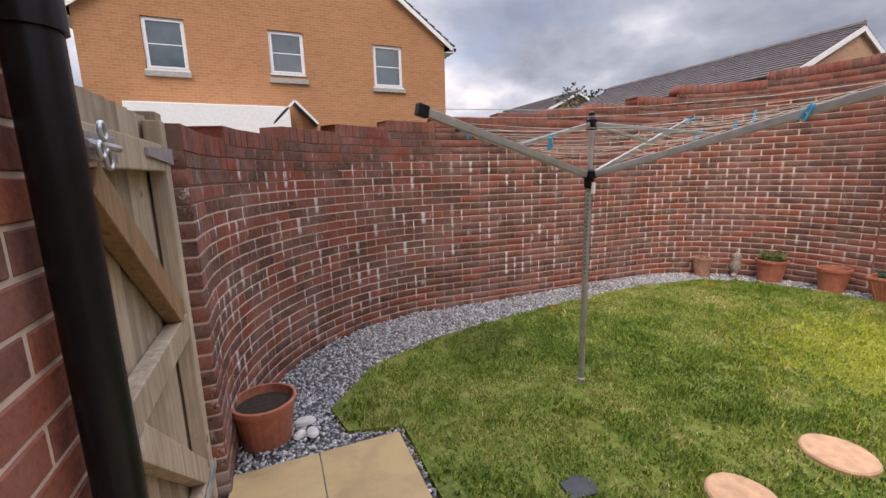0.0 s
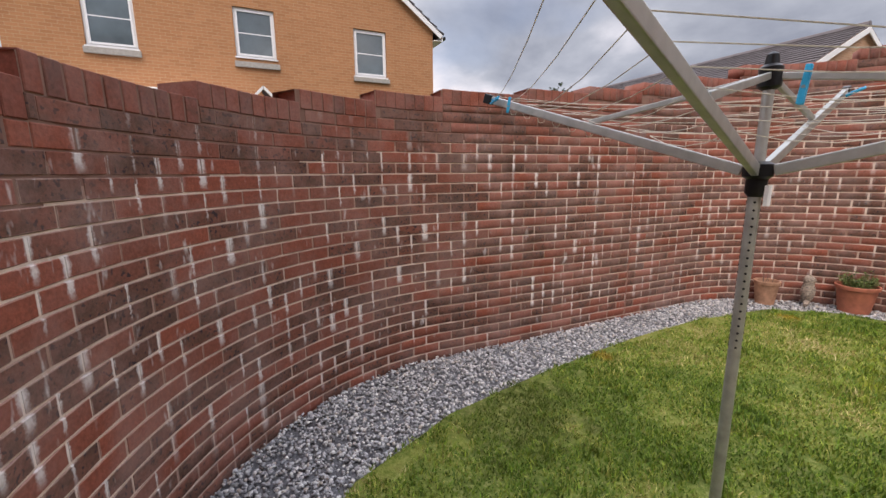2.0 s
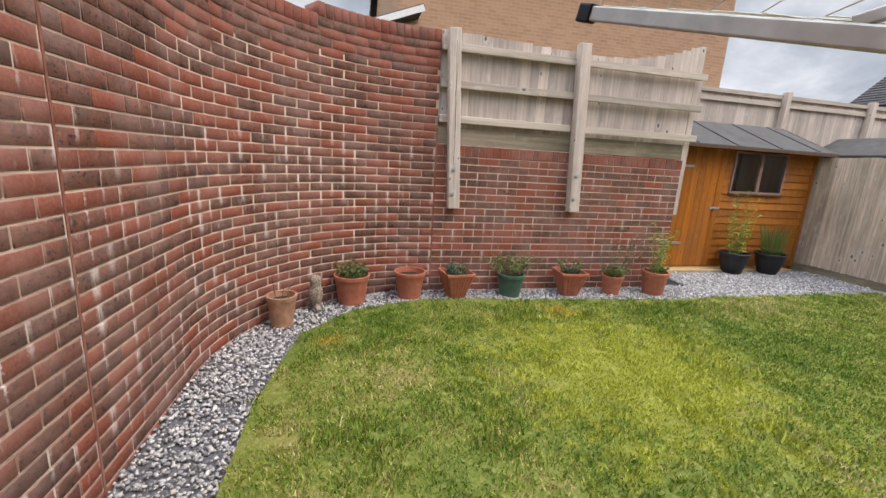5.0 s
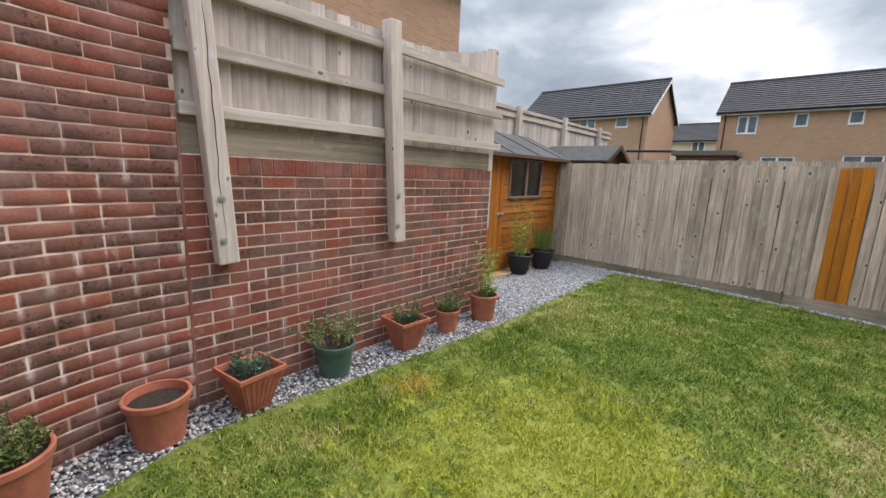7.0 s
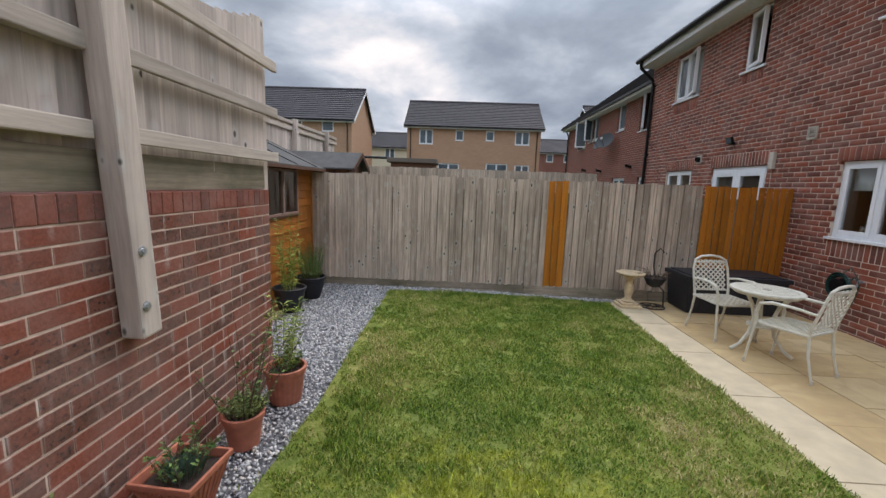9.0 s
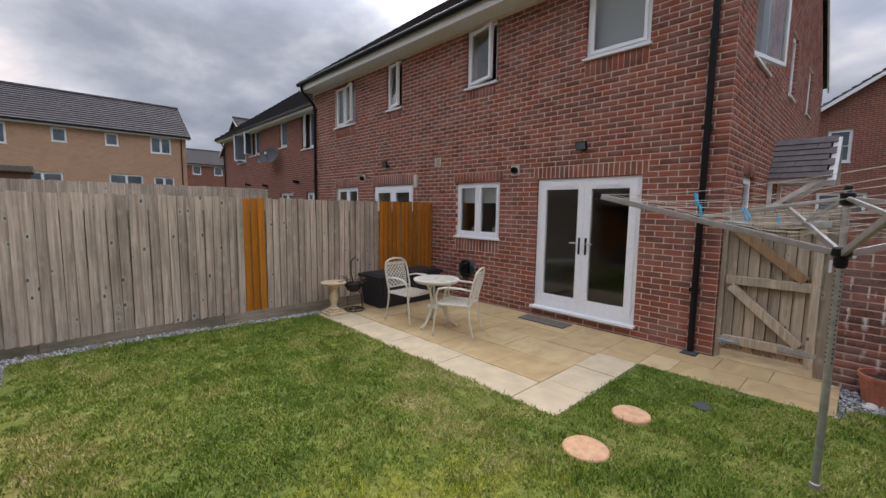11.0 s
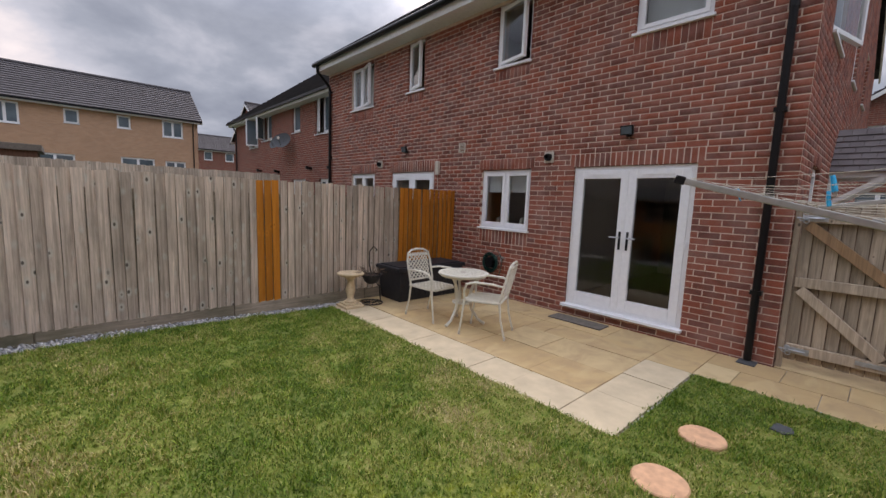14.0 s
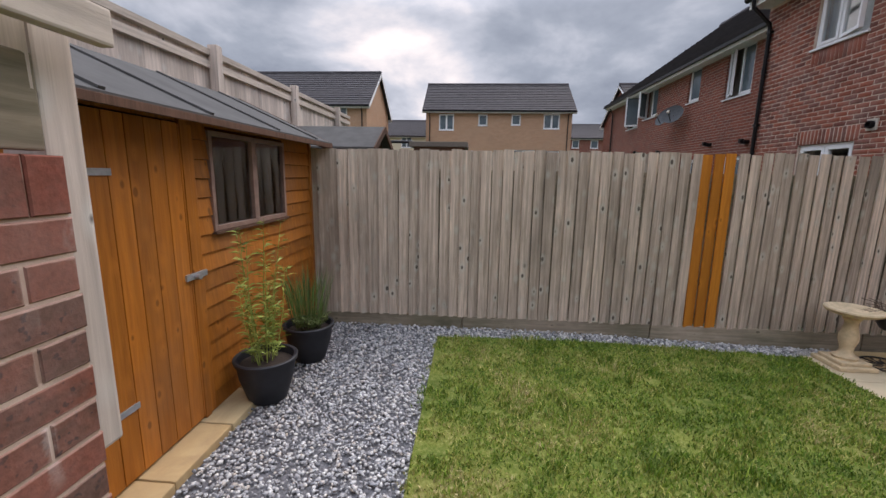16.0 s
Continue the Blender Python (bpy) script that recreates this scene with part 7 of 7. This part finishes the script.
# ---- street lamp and distance ----
sl = thing("street_lamp", pose(-30.0, 14.85, 0), "tall pale grey street lamp", "street lamp")
part("column", Geo().tube([(0, 0, -0.2), (0, 0, 4.5), (0, 0, 8.6)], [0.11, 0.09, 0.06], 12), M_concrete, sl, smooth=True)
part("arm", Geo().tube([(0, 0, 8.55), (0, 0.12, 8.75), (0, 0.4, 8.85)], 0.045, 8), M_concrete, sl)
part("lantern", Geo().beam((0, 0.15, 8.82), (0, 0.75, 8.98), 0.28, 0.12), M_slate, sl, bevel=0.03)


def hills():
    rnd = random.Random(8)
    vs, fs = [], []
    n = 90
    for row, (d, h) in enumerate(((150, -1), (330, 20), (420, 31))):
        for i in range(n):
            a = radians(92 + 88 * i / (n - 1))
            vs.append((d * math.cos(a), d * math.sin(a), h + (4 * noise.noise(Vector((i * 0.13, row, 0))) if row else 0)))
    for r in range(2):
        for i in range(n - 1):
            fs.append((r * n + i, r * n + i + 1, (r + 1) * n + i + 1, (r + 1) * n + i))
    tagged(part("backdrop_hill", Geo().add(vs, fs), M_field), kind="backdrop")
    # woods on the hill
    pts = []
    for k in range(900):
        a = radians(rnd.uniform(95, 178))
        d = rnd.uniform(180, 420)
        z = np.interp(d, [150, 330, 420], [-1, 20, 31])
        pts.append((d * math.cos(a), d * math.sin(a), float(z), rnd.uniform(3, 7)))
    ico = Geo().lathe([(0.001, 0), (0.7, 0.15), (1, 0.6), (0.75, 1.1), (0.3, 1.4), (0.001, 1.5)], 7)
    P = np.array(ico.v)
    Q = np.array([f for f in ico.f if len(f) == 4])
    ms = []
    for x, y, z, s in pts:
        ms.append(np.array([[s * rnd.uniform(0.8, 1.5), 0, 0, x], [0, s * rnd.uniform(0.8, 1.5), 0, y], [0, 0, s * rnd.uniform(0.6, 1.0), z - 1], [0, 0, 0, 1]]))
    v, f = stamp(P, Q, np.array(ms))
    v += np.random.RandomState(3).uniform(-0.5, 0.5, v.shape)
    tagged(new("distant_woods", raw_mesh("distant_woods", v, f, M_tree)), kind="stuff")


hills()


def tree(x, y, z0, h, r, seed, label):
    t = thing("tree", pose(x, y, z0), label, "tree", "trees behind the wall")
    rnd = random.Random(seed)
    g = Geo().tube([(0, 0, 0), (0.05, 0.02, h * 0.4), (0.0, 0.05, h * 0.85)], [h * 0.03, h * 0.02, h * 0.006], 8)
    limbs = []
    for k in range(9):
        a, zz = rnd.uniform(0, 6.28), h * rnd.uniform(0.35, 0.8)
        e = Vector((math.cos(a) * r * 0.75, math.sin(a) * r * 0.75, zz + r * rnd.uniform(0.1, 0.5)))
        g.tube([(0.03, 0.02, zz), tuple(Vector((0, 0, zz)).lerp(e, 0.5) + Vector((0, 0, 0.1))), tuple(e)], [h * 0.01, h * 0.006, h * 0.003], 5)
        limbs.append(e)
    part("trunk", g, M_twig, t)
    limbs.append(Vector((0, 0, h * 0.9)))

    def sh(q):
        c = q.choice(limbs)
        v = Vector((q.gauss(0, 1), q.gauss(0, 1), q.gauss(0, 0.8)))
        v.normalize()
        return c + v * r * 0.42 * q.random() ** 0.5, v
    leaf_cloud(rnd, 1800, sh, (0.28, 0.2), M_tree, t, "crown")


tree(2.2, 62, 0, 9.0, 3.0, 1, "dark green tree far beyond the wall")
tree(6.0, 66, 0, 9.5, 3.2, 2, "dark green tree far beyond the wall")
tree(9.5, 70, 0, 10.0, 3.0, 3, "bushy green tree far beyond the wall")
tree(24.0, 28, 0, 8.0, 2.6, 4, "half bare tree behind the long roof")


# ---- bricks of the house ----
def house_bricks():
    sol = [(DOOR[0] - 0.07, DOOR[3], DOOR[2] + 0.07, DOOR[3] + 0.215), (KWIN[0] - 0.06, KWIN[3], KWIN[2] + 0.06, KWIN[3] + 0.215),
           (ND[0] - 0.07, ND[3], ND[2] + 0.07, ND[3] + 0.215), (NW[0] - 0.06, NW[3], NW[2] + 0.06, NW[3] + 0.215),
           (KWIN[0] - 0.0, KWIN[1] - 0.25, KWIN[2] + 0.0, KWIN[1] - 0.035)]
    for u in UPS:
        sol.append((u[0], u[1] - 0.25, u[2], u[1] - 0.035))
    items = flat_bricks(hm_, HW, -0.06, EAVE - 0.09, HOLES, sol, joint=0.0098, perp=0.0098)
    near = [(0, -0.2, 1.2), (0, 0.5, 1.0), (0, -1.9, 1.3)]
    lay_bricks("wall_bricks", items, house, M_brick_h, 300, near, 0.10)
    ss = [(a - 0.03, d, c + 0.03, d + 0.2) for a, b, c, d in side_holes if d < 3]
    items = flat_bricks(side_, 9.2, -0.06, 8.3, side_holes, ss, 1, lambda x: EAVE + min(x, 9.2 - x) * 3.3 / 4.6 - 0.05, 0.0098, 0.0098)
    lay_bricks("side_bricks", items, house, M_brick_h, 0, None, 0.10)
    cn = thing("door_canopy", pose(-3.04, 0.90, 0), "small pitched side door canopy with grey tiles on timber brackets", "canopy")
    for sgn in (0, 1):
        q = Matrix.Translation((0.50, 0.0, 2.18)) @ Matrix.Rotation(math.pi / 2, 4, "Z") if not sgn else Matrix.Translation((-0.50, 0.72, 2.18)) @ Matrix.Rotation(-math.pi / 2, 4, "Z")
        g = Geo()
        tile_roof(g, 0.72, 0.80, q @ Matrix.Rotation(radians(51), 4, "X"), 0.115, 0.15, 0.012)
        part("canopy_tiles", g, M_tile_w, cn)
    g = Geo()
    for s in (-1, 1):
        g.beam((s * 0.45, 0.02, 1.72), (s * 0.45, 0.62, 2.16), 0.06, 0.08, (1, 0, 0)).box(s * 0.45 - 0.03, 0.0, 2.10, s * 0.45 + 0.03, 0.70, 2.17).box(s * 0.45 - 0.03, 0, 1.6, s * 0.45 + 0.03, 0.05, 2.1)
        g.beam((s * 0.53, 0.71, 2.12), (0, 0.71, 2.78), 0.02, 0.09, (0, 1, 0))
    part("bracket", g, M_white, cn)


house_bricks()


# ---- gravel and grass ----
def scatter(poly, n, seed, hole=None):
    rs = np.random.RandomState(seed)
    p = np.array(poly)
    lo, hi = p.min(0), p.max(0)
    q = rs.uniform(lo, hi, (n, 2))
    k = inside(q[:, 0], q[:, 1], poly)
    if hole is not None:
        k &= ~inside(q[:, 0], q[:, 1], hole)
    return q[k], rs


def rises(q):
    t = np.clip((q[:, 0] - 2.4) / 2.6, 0, 1)
    return 0.055 * t * t * (3 - 2 * t)


def gravel():
    shrunk = [(x * 0.999 + 0.004, y) for x, y in LAWN]
    q, rs = scatter(BED, 170000, 5, shrunk)
    k = ~((q[:, 0] < 2.61) & (q[:, 1] < 0.43) & (q[:, 1] > -3.74 - 5 * (q[:, 0] < 2.2))) & ~((q[:, 0] < 0.90) & (q[:, 1] < 1.98)) & ~((q[:, 0] > 6.9) & (q[:, 1] < -1.28))
    q = q[k][:62000]
    n = len(q)
    v0 = np.array([(-1, -0.6, -0.4), (0.9, -0.75, -0.3), (1.05, 0.5, -0.35), (-0.6, 0.85, -0.4), (-0.7, -0.5, 0.45), (0.6, -0.4, 0.55), (0.75, 0.4, 0.35), (-0.45, 0.5, 0.5)])
    f0 = [(3, 2, 1, 0), (4, 5, 6, 7), (0, 1, 5, 4), (1, 2, 6, 5), (2, 3, 7, 6), (3, 0, 4, 7)]
    s = rs.uniform(0.0045, 0.0135, n)
    ang = rs.uniform(0, 6.283, (n, 3)) * np.array([0.12, 0.12, 1.0])
    ca, sa = np.cos(ang), np.sin(ang)
    Rz = np.zeros((n, 3, 3))
    Rz[:, 0, 0], Rz[:, 0, 1], Rz[:, 1, 0], Rz[:, 1, 1], Rz[:, 2, 2] = ca[:, 2], -sa[:, 2], sa[:, 2], ca[:, 2], 1
    Rx = np.zeros((n, 3, 3))
    Rx[:, 0, 0], Rx[:, 1, 1], Rx[:, 1, 2], Rx[:, 2, 1], Rx[:, 2, 2] = 1, ca[:, 0], -sa[:, 0], sa[:, 0], ca[:, 0]
    M = np.einsum("nij,njk->nik", Rz, Rx) * (s[:, None, None] * rs.uniform(0.7, 1.3, (n, 1, 3)))
    m4 = np.zeros((n, 4, 4))
    m4[:, :3, :3] = M
    m4[:, 0, 3], m4[:, 1, 3], m4[:, 3, 3] = q[:, 0], q[:, 1], 1
    m4[:, 2, 3] = rises(q) - 0.012 + rs.uniform(-0.008, 0.010, n)
    v, f = stamp(v0, f0, m4)
    tagged(new("gravel", raw_mesh("gravel", v, f, M_stone)), "grey slate chippings round the lawn", "gravel", kind="stuff")


def grass():
    grown = [(x, y) for x, y in LAWN]
    q, rs = scatter(grown, 520000, 6)
    q = q + rs.normal(0, 0.020, q.shape)
    q = q + np.array([(0.035 * noise.noise(Vector((x * 4.0, y * 4.0, 2.0))), 0.035 * noise.noise(Vector((x * 4.0, y * 4.0, 8.0)))) for x, y in q])
    n = len(q)
    h = rs.uniform(0.014, 0.034, n)
    x, y = q[:, 0], q[:, 1]
    flat = rs.uniform(0, 1, n) < 0.22
    h[flat] *= 0.25
    fine = np.array([noise.noise(Vector((x * 2.1 + 9, y * 2.1, 1.0))) + 0.5 * noise.noise(Vector((x * 6.0, y * 6.0, 5.0))) for x, y in q])
    bare = np.array([noise.noise(Vector((x * 7.5, y * 7.5 + 4, 7.0))) + 0.6 * noise.noise(Vector((x * 19, y * 19, 2.0))) for x, y in q])
    edge = np.full(n, 9.0)
    for (x0, y0), (x1, y1) in zip(LAWN[2:17], LAWN[3:18]):
        u = np.clip(((q[:, 0] - x0) * (x1 - x0) + (q[:, 1] - y0) * (y1 - y0)) / ((x1 - x0) ** 2 + (y1 - y0) ** 2), 0, 1)
        edge = np.minimum(edge, np.hypot(q[:, 0] - x0 - u * (x1 - x0), q[:, 1] - y0 - u * (y1 - y0)))
    keep = bare < 0.31 + 0.35 * rs.uniform(0, 1, n) - 0.55 * np.exp(-(edge / 0.16) ** 2)
    for x0, y0, r0 in ((2.86, 0.82, 0.165), (2.14, 0.84, 0.155), (1.53, 1.19, 0.06)):
        keep &= np.hypot(q[:, 0] - x0, q[:, 1] - y0) > r0
    q, h, fine, n = q[keep], h[keep], fine[keep], int(keep.sum())
    lush = np.clip((fine - 0.18) * 5, 0, 1)
    h *= 0.8 + 1.1 * lush * rs.uniform(0, 1, n) + 0.25 * rs.uniform(0, 1, n)
    a = rs.uniform(0, 6.283, n)
    lean = rs.uniform(0.1, 1.1, n) * h + 0.022 * flat[keep]
    b = rs.uniform(0, 6.283, n)
    w = rs.uniform(0.0018, 0.0044, n)
    z = rises(q) + 0.008
    base = np.c_[q, z]
    side = np.c_[np.cos(a), np.sin(a), np.zeros(n)] * w[:, None]
    tip = base + np.c_[np.cos(b) * lean, np.sin(b) * lean, h]
    mid = base + np.c_[np.cos(b) * lean * 0.35, np.sin(b) * lean * 0.35, h * 0.62]
    v = np.stack([base - side, base + side, mid + side * 0.8, tip, mid - side * 0.8], 1).reshape(-1, 3)
    i = np.arange(n)[:, None] * 5
    f = np.concatenate([i + np.array([[0, 1, 2]]), i + np.array([[0, 2, 4]]), i + np.array([[4, 2, 3]])])
    tagged(new("grass", raw_mesh("grass", v, f, M_blade)), "patchy lawn of green and yellowed grass", "grass", kind="stuff")


gravel()
grass()
